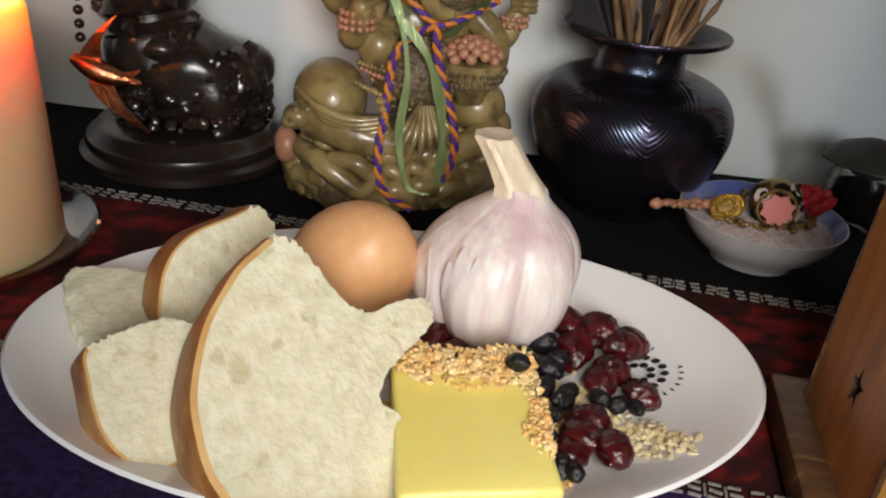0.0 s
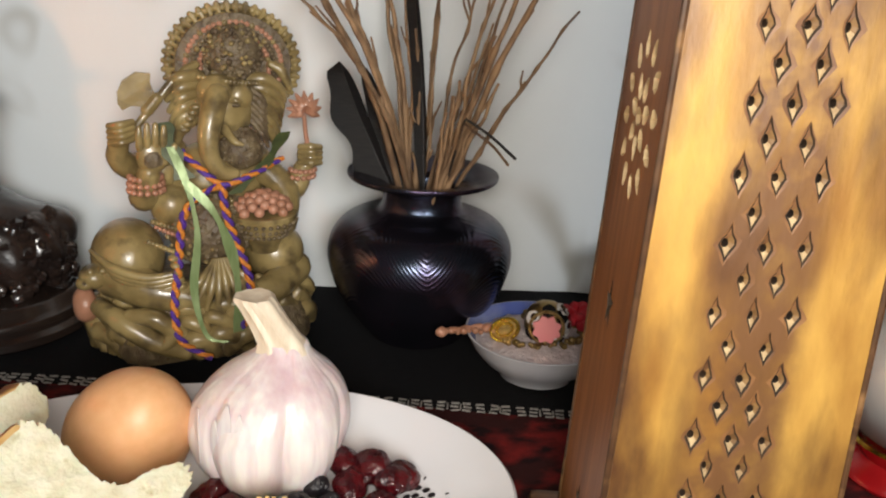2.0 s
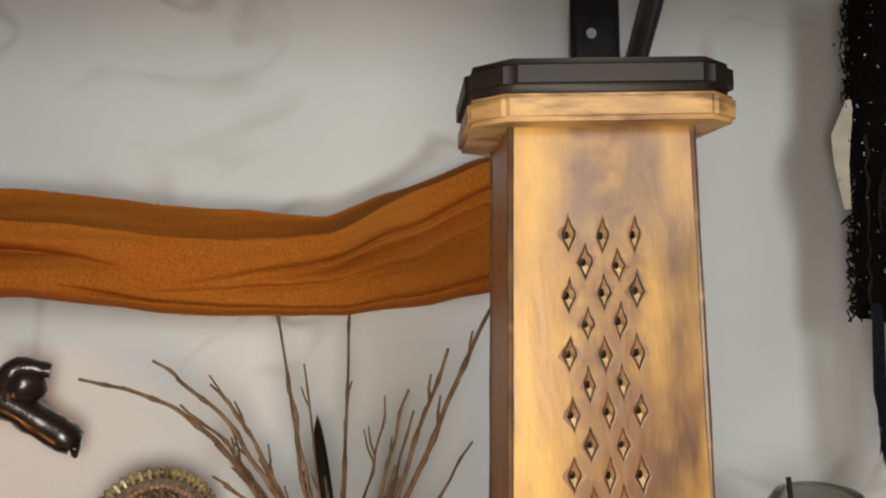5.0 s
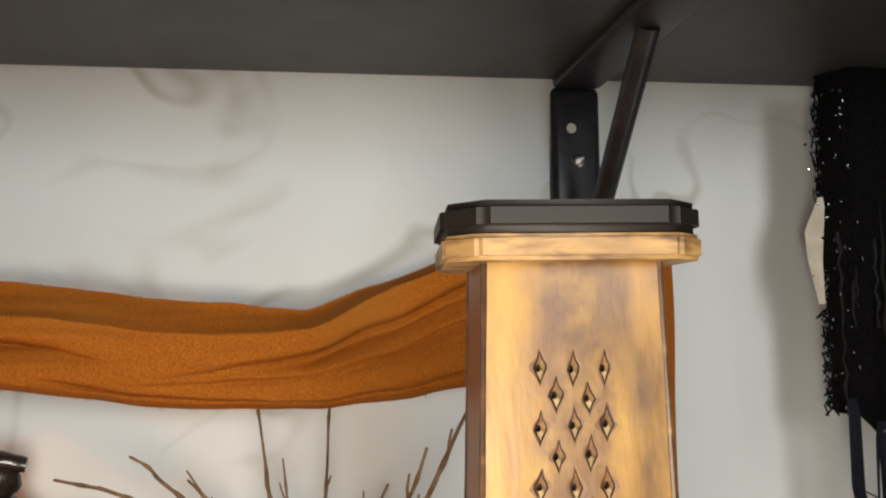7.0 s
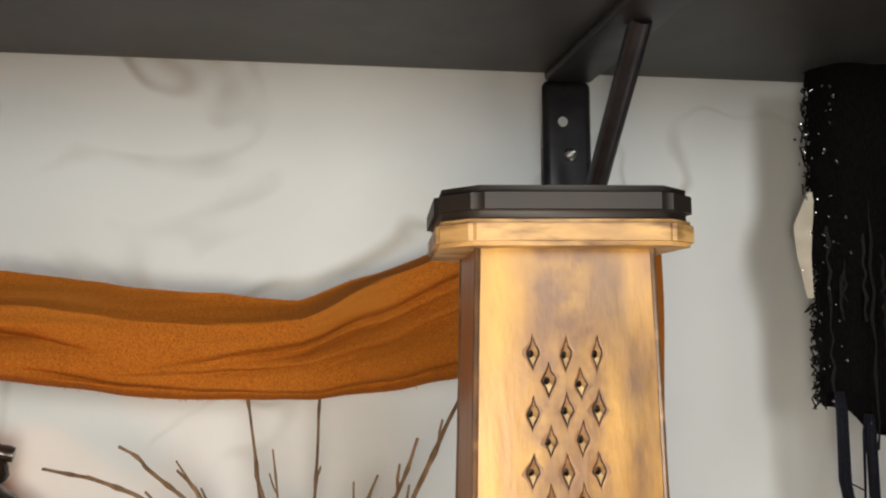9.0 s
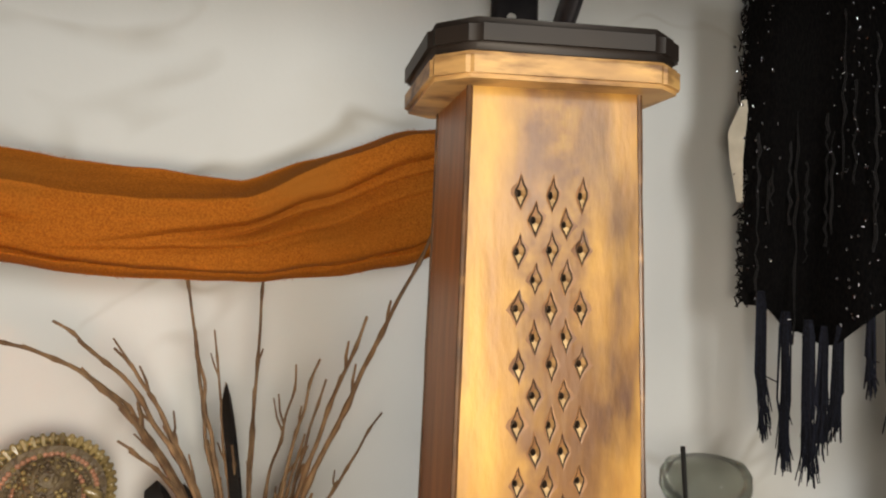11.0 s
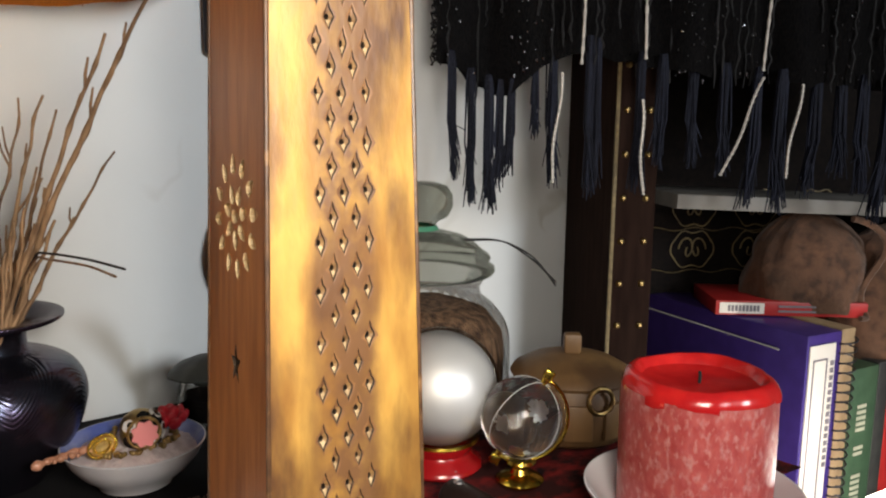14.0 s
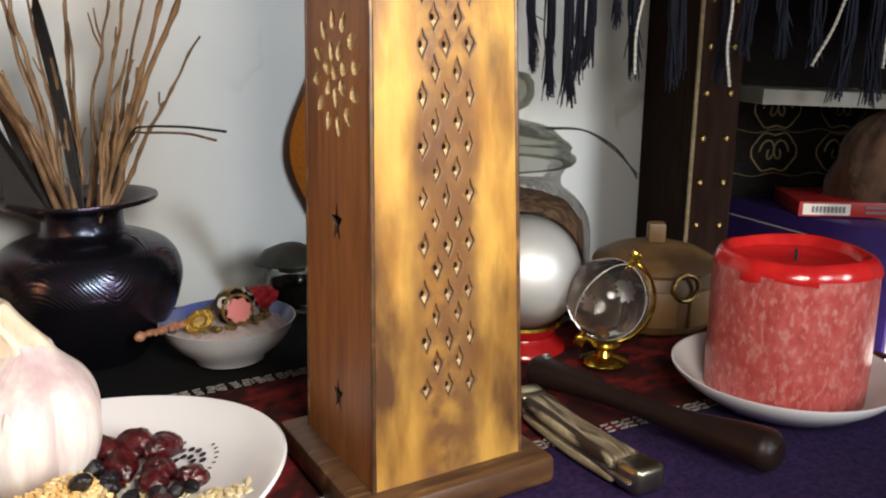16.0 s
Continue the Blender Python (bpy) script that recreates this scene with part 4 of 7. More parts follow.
bread(pose(-0.1040, 0.2240, 0.0185, -79, 0, 0), [(-0.0244, 0.0039), (-0.0274, 0.0177), (-0.0139, 0.0213), (0.0071, 0.0185), (0.0250, 0.0205), (0.0280, -0.0011), (0.0200, -0.0180), (-0.0030, -0.0230), (-0.0150, -0.0120)], (0.5, 0.0), 0.0130, 4, "flat torn piece of white bread without crust")

# cheese
cheese = bmesh.new()
box(cheese, -0.0235, 0.0235, -0.0295, 0.0295, -0.011, 0.011, 0.0022, seg=3)
bmesh.ops.subdivide_edges(cheese, edges=[e for e in cheese.edges if e.calc_length() > 0.02], cuts=5, use_grid_fill=True)
for v in cheese.verts:
    v.co += 0.0006 * Vector((noise.noise(v.co * 60), noise.noise(v.co * 60 + Vector((9, 0, 0))), 1.4 * noise.noise(v.co * 50 + Vector((0, 9, 0)))))
ch = part("cheese_block", cheese, "cheese")
ch.matrix_world = pose(0.0165, 0.1700, 0.0165, 5, -2, 4)
tagged(ch, "thick pale yellow block of cheese on the plate", "cheese")


def on_cheese(x, y):
    return abs((x - 0.0165) + 0.07 * (y - 0.1655)) < 0.0235 and abs(y - 0.1700) < 0.0295


def top_z(x, y):
    return 0.0278 + 0.087 * (y - 0.1700) if on_cheese(x, y) else plate_z(x, y)


rng = random.Random(21)


def scatter(name, count, material, size, spots, label, category, lift=0.6, sub=1, rough=0.5):
    bm = bmesh.new()
    for _ in range(count):
        cx, cy, sx, sy, pile = rng.choice(spots)
        x, y = rng.gauss(cx, sx), rng.gauss(cy, sy)
        d = ((x - cx) / (sx * 2.2)) ** 2 + ((y - cy) / (sy * 2.2)) ** 2
        if d > 1:
            continue
        s = size * rng.uniform(0.7, 1.25)
        z = top_z(x, y) + lift * s + pile * rng.random() * (1 - d)
        ball(bm, (x, y, z), (s * rng.uniform(0.9, 1.5), s * rng.uniform(0.6, 1.0), s * rng.uniform(0.5, 0.8)), sub, 0, rough, 400, Euler((rng.uniform(-.5, .5), rng.uniform(-.5, .5), rng.uniform(0, 6.3))).to_matrix())
    ob = part(name, bm, material)
    return tagged(ob, label, category, kind="stuff")


scatter("crushed_garlic", 2300, "crushed", 0.0010, [(0.004, 0.193, 0.010, 0.005, 0.004), (0.018, 0.190, 0.012, 0.005, 0.004), (0.030, 0.194, 0.007, 0.005, 0.004), (0.047, 0.196, 0.006, 0.010, 0.004), (0.044, 0.180, 0.005, 0.010, 0.003), (0.041, 0.166, 0.004, 0.006, 0.003)], "crushed orange garlic granules heaped on the cheese", "garlic granules", 0.5, 1, 0.6)
scatter("sesame_seeds", 650, "sesame", 0.0013, [(0.074, 0.186, 0.007, 0.006, 0.003), (0.066, 0.193, 0.006, 0.006, 0.003), (0.060, 0.205, 0.008, 0.006, 0.003), (0.050, 0.207, 0.006, 0.004, 0.006), (0.080, 0.178, 0.006, 0.005, 0.001), (0.040, 0.222, 0.02, 0.004, 0.009), (0.0, 0.218, 0.010, 0.004, 0.008)], "pale sesame seeds strewn on the plate", "sesame seeds", 0.5, 1, 0.2)


def fruit(kind, material, x, y, s, label, up=0.0, flat=0.75):
    bm = bmesh.new()
    ball(bm, (0, 0, 0), (s * rng.uniform(0.95, 1.30), s * rng.uniform(0.75, 0.95), s * flat), 4, 0, 0.42, 0.75 / s)
    q = rng.uniform(0, 50)
    for v in bm.verts:                                # shrivelled skin
        v.co *= 1 - 0.20 * abs(noise.noise(v.co * (1.9 / s) + Vector((q, 0, 0)))) - 0.08 * abs(noise.noise(v.co * (4.2 / s)))
    ob = part(kind, bm, material)
    ob.matrix_world = pose(x, y, top_z(x, y) + s * flat * 0.75 + up, rng.uniform(-25, 25), rng.uniform(-25, 25), rng.uniform(0, 360))
    return tagged(ob, label, kind.replace("dried_", "").replace("_", " "), kind.replace("_", " ") + " pieces on the plate")


for x, y, s, up in ((0.068, 0.238, 0.0095, 0.006), (0.077, 0.229, 0.0085, 0.005), (0.058, 0.243, 0.0080, 0.008), (0.060, 0.228, 0.0085, 0.004), (0.072, 0.219, 0.0078, 0.002), (0.081, 0.236, 0.0085, 0.002), (0.066, 0.212, 0.0072, 0.003), (0.055, 0.178, 0.0085, 0.003), (0.062, 0.171, 0.0080, 0.003), (0.057, 0.187, 0.0070, 0.004), (0.050, 0.171, 0.0065, 0.002), (0.006, 0.231, 0.0085, 0.004), (0.013, 0.222, 0.0080, 0.004), (0.001, 0.224, 0.0070, 0.002), (0.022, 0.219, 0.0070, 0.003), (0.080, 0.206, 0.0065, 0.001)):
    fruit("dried_cranberry", "cranberry", x, y, s, "wrinkled glossy dark red dried cranberry", up)
for x, y, s, up in ((0.032, 0.1885, 0.0042, 0.003), (0.043, 0.186, 0.0040, 0.006), (0.041, 0.178, 0.0042, 0.006), (0.0405, 0.1735, 0.0038, 0.004), (0.050, 0.197, 0.0046, 0.006), (0.044, 0.202, 0.0050, 0.006), (0.054, 0.204, 0.0042, 0.005), (0.038, 0.207, 0.0045, 0.010), (0.048, 0.212, 0.0050, 0.008), (0.066, 0.204, 0.0046, 0.002), (0.072, 0.202, 0.0046, 0.001), (0.078, 0.200, 0.0040, 0.001), (0.0455, 0.165, 0.0046, 0.002), (0.049, 0.160, 0.0040, 0.002), (0.030, 0.217, 0.0046, 0.008), (0.040, 0.218, 0.0052, 0.007), (0.052, 0.221, 0.0052, 0.006), (-0.008, 0.217, 0.0058, 0.006), (-0.014, 0.214, 0.0050, 0.006), (-0.004, 0.212, 0.0046, 0.006), (0.020, 0.214, 0.0042, 0.008), (0.047, 0.226, 0.0055, 0.010), (0.047, 0.190, 0.0032, 0.006), (0.056, 0.193, 0.0032, 0.004)):
    fruit("dried_currant", "currant", x, y, s, "small shrivelled black currant", up, 0.85)

# ---------------------------------------------------------------- pillar candle on a glass dish
cdish = bmesh.new()
lathe(cdish, [(0, 0.0025), (0.044, 0.0025), (0.052, 0.006), (0.0565, 0.011), (0.058, 0.0105), (0.054, 0.004), (0.046, 0.0), (0, 0.0)], 64)
gd = part("glass_dish", cdish, "jar_glass")
gd.matrix_world = pose(-0.204, 0.300, 0.0008)
tagged(gd, "shallow clear glass dish under the pillar candle", "dish")
candle = thing("pillar_candle", (-0.204, 0.300, 0.0036), "thick lit cream pillar candle glowing orange", "candle")
part("wax_body", lathe(bmesh.new(), [(0, 0), (0.0405, 0), (0.0418, 0.002), (0.0412, 0.06), (0.0402, 0.104), (0.039, 0.1075), (0.0375, 0.1060), (0.0355, 0.094), (0.024, 0.085), (0, 0.084)], 64, wobble=lambda a, z: 1 + 0.008 * math.sin(3 * a + 20 * z)), "wax", candle)
part("wick", tube(bmesh.new(), [(0, 0, 0.083), (0.0004, 0, 0.092), (0.0014, 0.0006, 0.097)], 0.0009, 8), "wick", candle)
part("flame", lathe(bmesh.new(), [(0, 0.092), (0.0030, 0.096), (0.0044, 0.102), (0.0036, 0.109), (0.0018, 0.114), (0, 0.1165)], 16), "flame", candle, "small bright flame")

# ---------------------------------------------------------------- black glass vase with twigs and feathers
VX, VY = 0.112, 0.4020
vase = bmesh.new()
vp = [(0, 0.002), (0.026, 0.0), (0.0300, 0.002), (0.0395, 0.014), (0.0485, 0.028), (0.0535, 0.043), (0.0545, 0.052), (0.0525, 0.0615), (0.0460, 0.0700), (0.0350, 0.0752), (0.0262, 0.0775), (0.0234, 0.0805), (0.0228, 0.0865), (0.0240, 0.0915), (0.0300, 0.0945), (0.0400, 0.0962), (0.0430, 0.0972), (0.0436, 0.0988), (0.0424, 0.0998), (0.0330, 0.0982), (0.0215, 0.0940), (0.0185, 0.087), (0.019, 0.080), (0.032, 0.072), (0.045, 0.055), (0.042, 0.03), (0.025, 0.006), (0, 0.006)]
pp = smooth_path([(r, 0, z) for r, z in vp], 3)
lathe(vase, [(max(0, p.x) if 0 < i < len(pp) - 1 else 0, p.z) for i, p in enumerate(pp)], 72)
vo = part("vase", vase, "black_glass")
vo.matrix_world = pose(VX, VY, 0.0008)
tagged(vo, "squat black iridescent glass vase with flared rim, holding dry twigs", "vase")
# fine combed relief of swags in the glass
nt = M["black_glass"].node_tree
co, xyz = nt.nodes.new("ShaderNodeTexCoord"), nt.nodes.new("ShaderNodeSeparateXYZ")
nt.links.new(co.outputs["Object"], xyz.inputs[0])


def calc(op, a, b=0.0, c=0.0):
    n = nt.nodes.new("ShaderNodeMath")
    n.operation = op
    for k, q in enumerate((a, b, c)):
        if isinstance(q, (int, float)):
            n.inputs[k].default_value = q
        else:
            nt.links.new(q, n.inputs[k])
    return n.outputs[0]


round_at = calc("ARCTAN2", xyz.outputs[0], calc("MULTIPLY", xyz.outputs[1], -1.0))
swag = calc("POWER", calc("ABSOLUTE", calc("SINE", calc("MULTIPLY_ADD", round_at, 2.0, 0.15))), 1.4)
wobble_n = nt.nodes.new("ShaderNodeTexNoise")
wobble_n.inputs["Scale"].default_value = 30
nt.links.new(co.outputs["Object"], wobble_n.inputs["Vector"])
lie = calc("ADD", calc("MULTIPLY_ADD", swag, -0.034, xyz.outputs[2]), calc("MULTIPLY", wobble_n.outputs[0], 0.003))
comb = calc("SINE", calc("MULTIPLY", lie, 2200.0))
bp = nt.nodes.new("ShaderNodeBump")
bp.inputs["Strength"].default_value, bp.inputs["Distance"].default_value = 0.13, 0.0007
nt.links.new(comb, bp.inputs["Height"])
pb = nt.nodes["Principled BSDF"]
tint_n, tint = nt.nodes.new("ShaderNodeTexNoise"), nt.nodes.new("ShaderNodeValToRGB")
tint_n.inputs["Scale"].default_value = 34
nt.links.new(co.outputs["Object"], tint_n.inputs["Vector"])
nt.links.new(tint_n.outputs[0], tint.inputs[0])
tint.color_ramp.elements[0].position, tint.color_ramp.elements[1].position = 0.40, 0.60
tint.color_ramp.elements[0].color, tint.color_ramp.elements[1].color = (0.52, 0.68, 1.0, 1), (0.86, 0.58, 1.0, 1)
nt.links.new(tint.outputs[0], pb.inputs["Specular Tint"])
nt.links.new(bp.outputs[0], pb.inputs["Normal"])

rng = random.Random(8)


def twig(tip, foot, r, sub=2, bend=0.01, label="thin dry brown twig standing in the vase"):
    a, b = Vector(foot), Vector(tip)
    pts, n = [], 12
    side = Vector((rng.uniform(-1, 1), rng.uniform(-1, 1), 0))
    for i in range(n + 1):
        t = i / n
        p = a.lerp(b, t)
        p += side * bend * math.sin(math.pi * t) * 0.6 + Vector((0, 0, (0.50 if b.x < a.x else 0.15) * abs(b.x - a.x) * math.sin(math.pi * t ** 0.8))) + 0.0026 * Vector((noise.noise((p.x * 50, p.z * 50, r * 900)), noise.noise((p.z * 60, p.y * 40, 3)), 0))
        # slender stems spread outwards near their tips
        pts.append(p + (Vector((rng.uniform(-1, 1), rng.uniform(-1, 1), rng.uniform(-1, 1))) * 0.0008 if 0 < i < n else Vector()))
    bm = bmesh.new()
    path = smooth_path(pts, 3)
    m = len(path)
    tube(bm, path, [1.08 * r * (1.0 - 0.60 * i / (m - 1)) * (1.5 if i % 6 == 3 else 1.0) for i in range(m)], 7)
    for k in range(sub + (2 if sub else 0)):
        i = rng.randrange(m // 3, m - 4)
        d = (path[i + 1] - path[i]).normalized()
        o = Vector((rng.uniform(-1, 1), rng.uniform(-.6, .6), 0.3))
        ln = rng.uniform(0.003, 0.016)
        tube(bm, [path[i], path[i] + (d + 0.7 * o) * ln * 0.5, path[i] + (d * 1.2 + 0.6 * o) * ln], [r * 0.55, r * 0.45, r * 0.3], 6)
    ob = part("twig", bm, "twig")
    return tagged(ob, label, "twig", "twigs in the vase")


F = lambda dx, dy: (VX + dx, VY + dy, 0.030)
twig((-0.022, 0.357, 0.2510), F(0.004, -0.004), 0.0018, 2, 0.006, "long dry brown twig leaning far out of the vase")
twig((0.009, 0.402, 0.2535), F(0.006, 0.002), 0.0019, 3, 0.004)
twig((0.024, 0.400, 0.228), F(0.000, 0.004), 0.0017, 3, 0.004)
twig((0.0405, 0.410, 0.2370), F(0.003, 0.000), 0.0018, 3, 0.004)
twig((0.048, 0.416, 0.226), F(0.001, -0.006), 0.0016, 2, 0.008)
twig((0.041, 0.360, 0.1960), F(0.004, -0.002), 0.0016, 2, 0.003)
twig((0.0775, 0.430, 0.292), F(-0.002, 0.004), 0.0016, 2, 0.006)
twig((0.084, 0.414, 0.246), F(0.000, 0.002), 0.0020, 3, 0.003)
twig((0.093, 0.408, 0.2465), F(-0.004, 0.000), 0.0013, 2, 0.005)
twig((0.1235, 0.415, 0.290), F(-0.003, 0.003), 0.0016, 2, 0.004)
twig((0.1430, 0.408, 0.2245), F(-0.006, -0.004), 0.0014, 2, 0.003)
twig((0.1585, 0.415, 0.2265), F(-0.004, 0.004), 0.0018, 3, 0.004)
twig((0.1560, 0.389, 0.218), F(-0.006, 0.000), 0.0016, 2, 0.004)
twig((0.1665, 0.343, 0.2590), F(-0.008, -0.002), 0.0020, 3, 0.003)
twig((0.2030, 0.338, 0.3080), F(-0.010, 0.000), 0.0021, 3, 0.003)
twig((0.1970, 0.406, 0.1925), F(-0.006, -0.006), 0.0015, 2, 0.005)
twig((0.146, 0.395, 0.185), F(-0.005, 0.002), 0.0015, 1, 0.003)
twig((0.117, 0.405, 0.200), F(-0.001, -0.004), 0.0015, 2, 0.003)
twig((0.104, 0.402, 0.180), F(0.002, -0.004), 0.0017, 1, 0.002)
for k in range(7):
    twig((0.118 + 0.0045 * k, 0.374 + 0.003 * (k % 3), 0.140 + 0.008 * ((k * 5) % 4)), F(0.000 - 0.002 * k * 0.5, -0.010 + 0.002 * (k % 3)), 0.0019, 0, 0.001, "dry brown twig stub bundled in the vase's mouth")
for dz, dy in ((0.0, 0.0), (-0.003, 0.003)):
    bm = bmesh.new()
    tube(bm, smooth_path([(0.122, 0.396, 0.085), (0.1235, 0.368, 0.1215), (0.1200, 0.335, 0.1425 + 0.5 * dz), (0.1180, 0.314, 0.1470 + dz), (0.1168, 0.265, 0.1505 + dz), (0.1160, 0.2250 - 3 * dz, 0.1515 + 1.5 * dz)], 6), 0.0006, 6)
    tagged(part("twig", bm, "twig" if dz else "wick"), "fine bent stalk drooping over the vase's rim", "twig", "twigs in the vase")


def feather(foot, tip, width, bow, label, notch=0.0):
    a, b = Vector(foot), Vector(tip)
    n = 26
    fe = thing("feather", foot, label, "feather", "feathers in the vase")
    axis, bm = [], bmesh.new()
    for i in range(n + 1):
        t = i / n
        axis.append(a.lerp(b, t) + Vector((bow * math.sin(math.pi * t), 0, 0)) - a)
    L, R, C = [], [], []
    for i, p in enumerate(axis):
        t = i / n
        w = width * min(1, max(0, (t - 0.10)) * 4) * (1 - max(0, (t - 0.80) / 0.20) ** 2) ** 0.5 if t < 1 else 0.0
        wl = w * (0.78 + notch * math.sin(19 * t + 1))
        L.append(bm.verts.new(p + Vector((-wl, 0.003 * t, -0.25 * wl))))
        R.append(bm.verts.new(p + Vector((w * 0.35, 0.002, -0.15 * w))))
        C.append(bm.verts.new(p + Vector((0, -0.0006, 0))))
    for i in range(n):
        bm.faces.new((L[i], C[i], C[i + 1], L[i + 1]))
        bm.faces.new((C[i], R[i], R[i + 1], C[i + 1]))
    bmesh.ops.solidify(bm, geom=bm.faces[:], thickness=0.0003)
    part("vane", bm, "feather", fe)
    part("quill", tube(bmesh.new(), axis, [0.0011 * (1 - 0.8 * i / n) for i in range(n + 1)], 6), "feather", fe)


feather((0.112, 0.395, 0.060), (0.1010, 0.404, 0.2150), 0.0064, 0.003, "tall narrow black feather standing among the twigs")
feather((0.104, 0.396, 0.070), (0.0640, 0.410, 0.160), 0.0165, -0.002, "broad ragged black feather standing in the vase", 0.14)
feather((0.106, 0.396, 0.070), (0.0790, 0.410, 0.157), 0.0085, 0.001, "black feather with worn tip standing in the vase", 0.08)

# ---------------------------------------------------------------- seated resin statue
bm = bmesh.new()
rng = random.Random(4)
RE, RD, RP = 0, 1, 2
SEAT = pose(-0.011, 0.410, 0.0006, 0, 0, 14)


def limb(pts, radii, slot=RE, seg=12):
    path = smooth_path(pts, 4)
    n, k = len(path), len(radii) - 1
    rr = [radii[min(k, int(i / (n - 1) * k))] + (radii[min(k, int(i / (n - 1) * k) + 1)] - radii[min(k, int(i / (n - 1) * k))]) * ((i / (n - 1) * k) % 1) for i in range(n)]
    tube(bm, path, rr, seg, slot)
    ball(bm, path[0], rr[0], 2, slot)
    ball(bm, path[-1], rr[-1], 2, slot)


def beads(a, b, n, r, slot, bow=0.0):
    """A row of round beads from a to b, bowed towards the room."""
    for k in range(n):
        t = k / (n - 1)
        ball(bm, Vector(a).lerp(Vector(b), t) + Vector((0, -bow * math.sin(math.pi * t), 0)), r, 1, slot)


def knit(place, radii, n, r, slot):
    """Small beads strewn over the front of an ellipsoid."""
    for _ in range(n):
        a, e = rng.uniform(math.pi, 2 * math.pi), rng.uniform(-1.2, 1.3)
        ball(bm, (place[0] + radii[0] * math.cos(a) * math.cos(e), place[1] + radii[1] * math.sin(a) * math.cos(e), place[2] + radii[2] * math.sin(e)), r * rng.uniform(0.7, 1.2), 1, slot)


# plinth of curling waves
lathe(bm, [(0, 0), (0.058, 0), (0.061, 0.006), (0.058, 0.018), (0.050, 0.030), (0, 0.034)], 44, (0, 0, 0), RD, lambda a, z: (0.98 if abs(math.cos(a)) > 0.8 else 0.98 - 0.34 * (1 - (abs(math.cos(a)) / 0.8) ** 2)) + 0.03 * math.sin(7 * a))
for k in range(12):
    a = math.pi * (0.98 + 0.86 * k / 11)
    x, y = 0.060 * math.cos(a) - 0.002, 0.039 * math.sin(a)
    w = 0.009 + 0.003 * (k % 3)
    wx, wy = -w * math.sin(a), 0.65 * w * math.cos(a)
    limb([(x - wx, y * 0.96 - wy, 0.004), (x * 1.02 - 0.4 * wx, y * 1.06 - 0.4 * wy, 0.013 + 0.003 * (k % 2)), (x * 1.02 + 0.5 * wx, y * 1.04 + 0.5 * wy, 0.012), (x + wx, y + wy, 0.004)], [0.0042, 0.0062, 0.0056, 0.0038])
    limb([(x + 0.7 * wx, y * 0.97 + 0.7 * wy, 0.010), (x + 0.2 * wx, y * 1.05 + 0.2 * wy, 0.020), (x - 0.7 * wx, y * 1.02 - 0.7 * wy, 0.024 + 0.002 * (k % 3)), (x - wx, y * 0.94 - wy, 0.018)], [0.0030, 0.0044, 0.0042, 0.0022])
for k in range(8):
    a = math.pi * (1.05 + 0.85 * k / 7)
    x, y = 0.051 * math.cos(a), 0.034 * math.sin(a)
    limb([(x - 0.011, y, 0.024), (x - 0.004, y * 1.08, 0.031), (x + 0.005, y * 1.06, 0.030 - 0.002 * (k % 2)), (x + 0.010, y, 0.023)], [0.0030, 0.0050, 0.0046, 0.0026])
limb([(-0.060, -0.020, 0.030), (-0.050, -0.034, 0.026), (-0.036, -0.041, 0.016), (-0.020, -0.043, 0.008)], [0.0050, 0.0065, 0.0060, 0.0045])
limb([(-0.046, -0.036, 0.030), (-0.034, -0.042, 0.029), (-0.026, -0.043, 0.021), (-0.030, -0.044, 0.014), (-0.038, -0.043, 0.014)], [0.0040, 0.0050, 0.0046, 0.0040, 0.0028])
limb([(0.054, -0.002, 0.014), (0.057, -0.004, 0.022), (0.052, -0.008, 0.027), (0.044, -0.014, 0.024)], [0.0055, 0.0056, 0.0048, 0.0036])
limb([(0.054, -0.010, 0.006), (0.046, -0.022, 0.010), (0.036, -0.030, 0.006)], [0.0050, 0.0062, 0.0045])
ball(bm, (-0.067, -0.010, 0.028), (0.0065, 0.008, 0.0105), 3, RP, 0.12, 120)
# creature's head beside the knee
ball(bm, (-0.061, -0.017, 0.047), (0.0080, 0.0085, 0.0065), 3, RE, 0.1, 90)
ball(bm, (-0.066, -0.021, 0.045), (0.0048, 0.0055, 0.0036), 2, RE)
for q in (-0.063, -0.057):
    ball(bm, (q, -0.0225, 0.0515), 0.0021, 2, RE)
ball(bm, (-0.0665, -0.0255, 0.0465), 0.0012, 1, RD)
# crossed legs, the cloth drawn into folds
ball(bm, (-0.043, -0.004, 0.0525), (0.0195, 0.0235, 0.0205), 4, RE)
limb([(-0.050, -0.012, 0.046), (-0.034, -0.028, 0.040), (-0.012, -0.034, 0.036)], [0.0140, 0.0105, 0.0080])
for k in range(7):
    q = k / 6
    limb([(-0.0620 + 0.012 * q, -0.013 - 0.004 * q, 0.0600 - 0.021 * q), (-0.0525 + 0.011 * q, -0.0270 - 0.003 * q, 0.0545 - 0.019 * q), (-0.036 + 0.009 * q, -0.0350, 0.0500 - 0.015 * q), (-0.020 + 0.004 * q, -0.0375, 0.0520 - 0.012 * q)], [0.0010, 0.0025, 0.0027, 0.0015])
for k in range(5):
    ball(bm, (-0.0225 + 0.0008 * k, -0.0385, 0.0610 - 0.0040 * k), (0.0030, 0.0036, 0.0019), 2, RE)
beads((-0.033, -0.0255, 0.0665), (-0.020, -0.0330, 0.0615), 8, 0.0017, RE)
ball(bm, (0.037, -0.004, 0.0480), (0.0180, 0.0210, 0.0170), 4, RE)
limb([(0.048, -0.010, 0.038), (0.030, -0.030, 0.034), (0.008, -0.036, 0.030)], [0.0105, 0.0090, 0.0065])
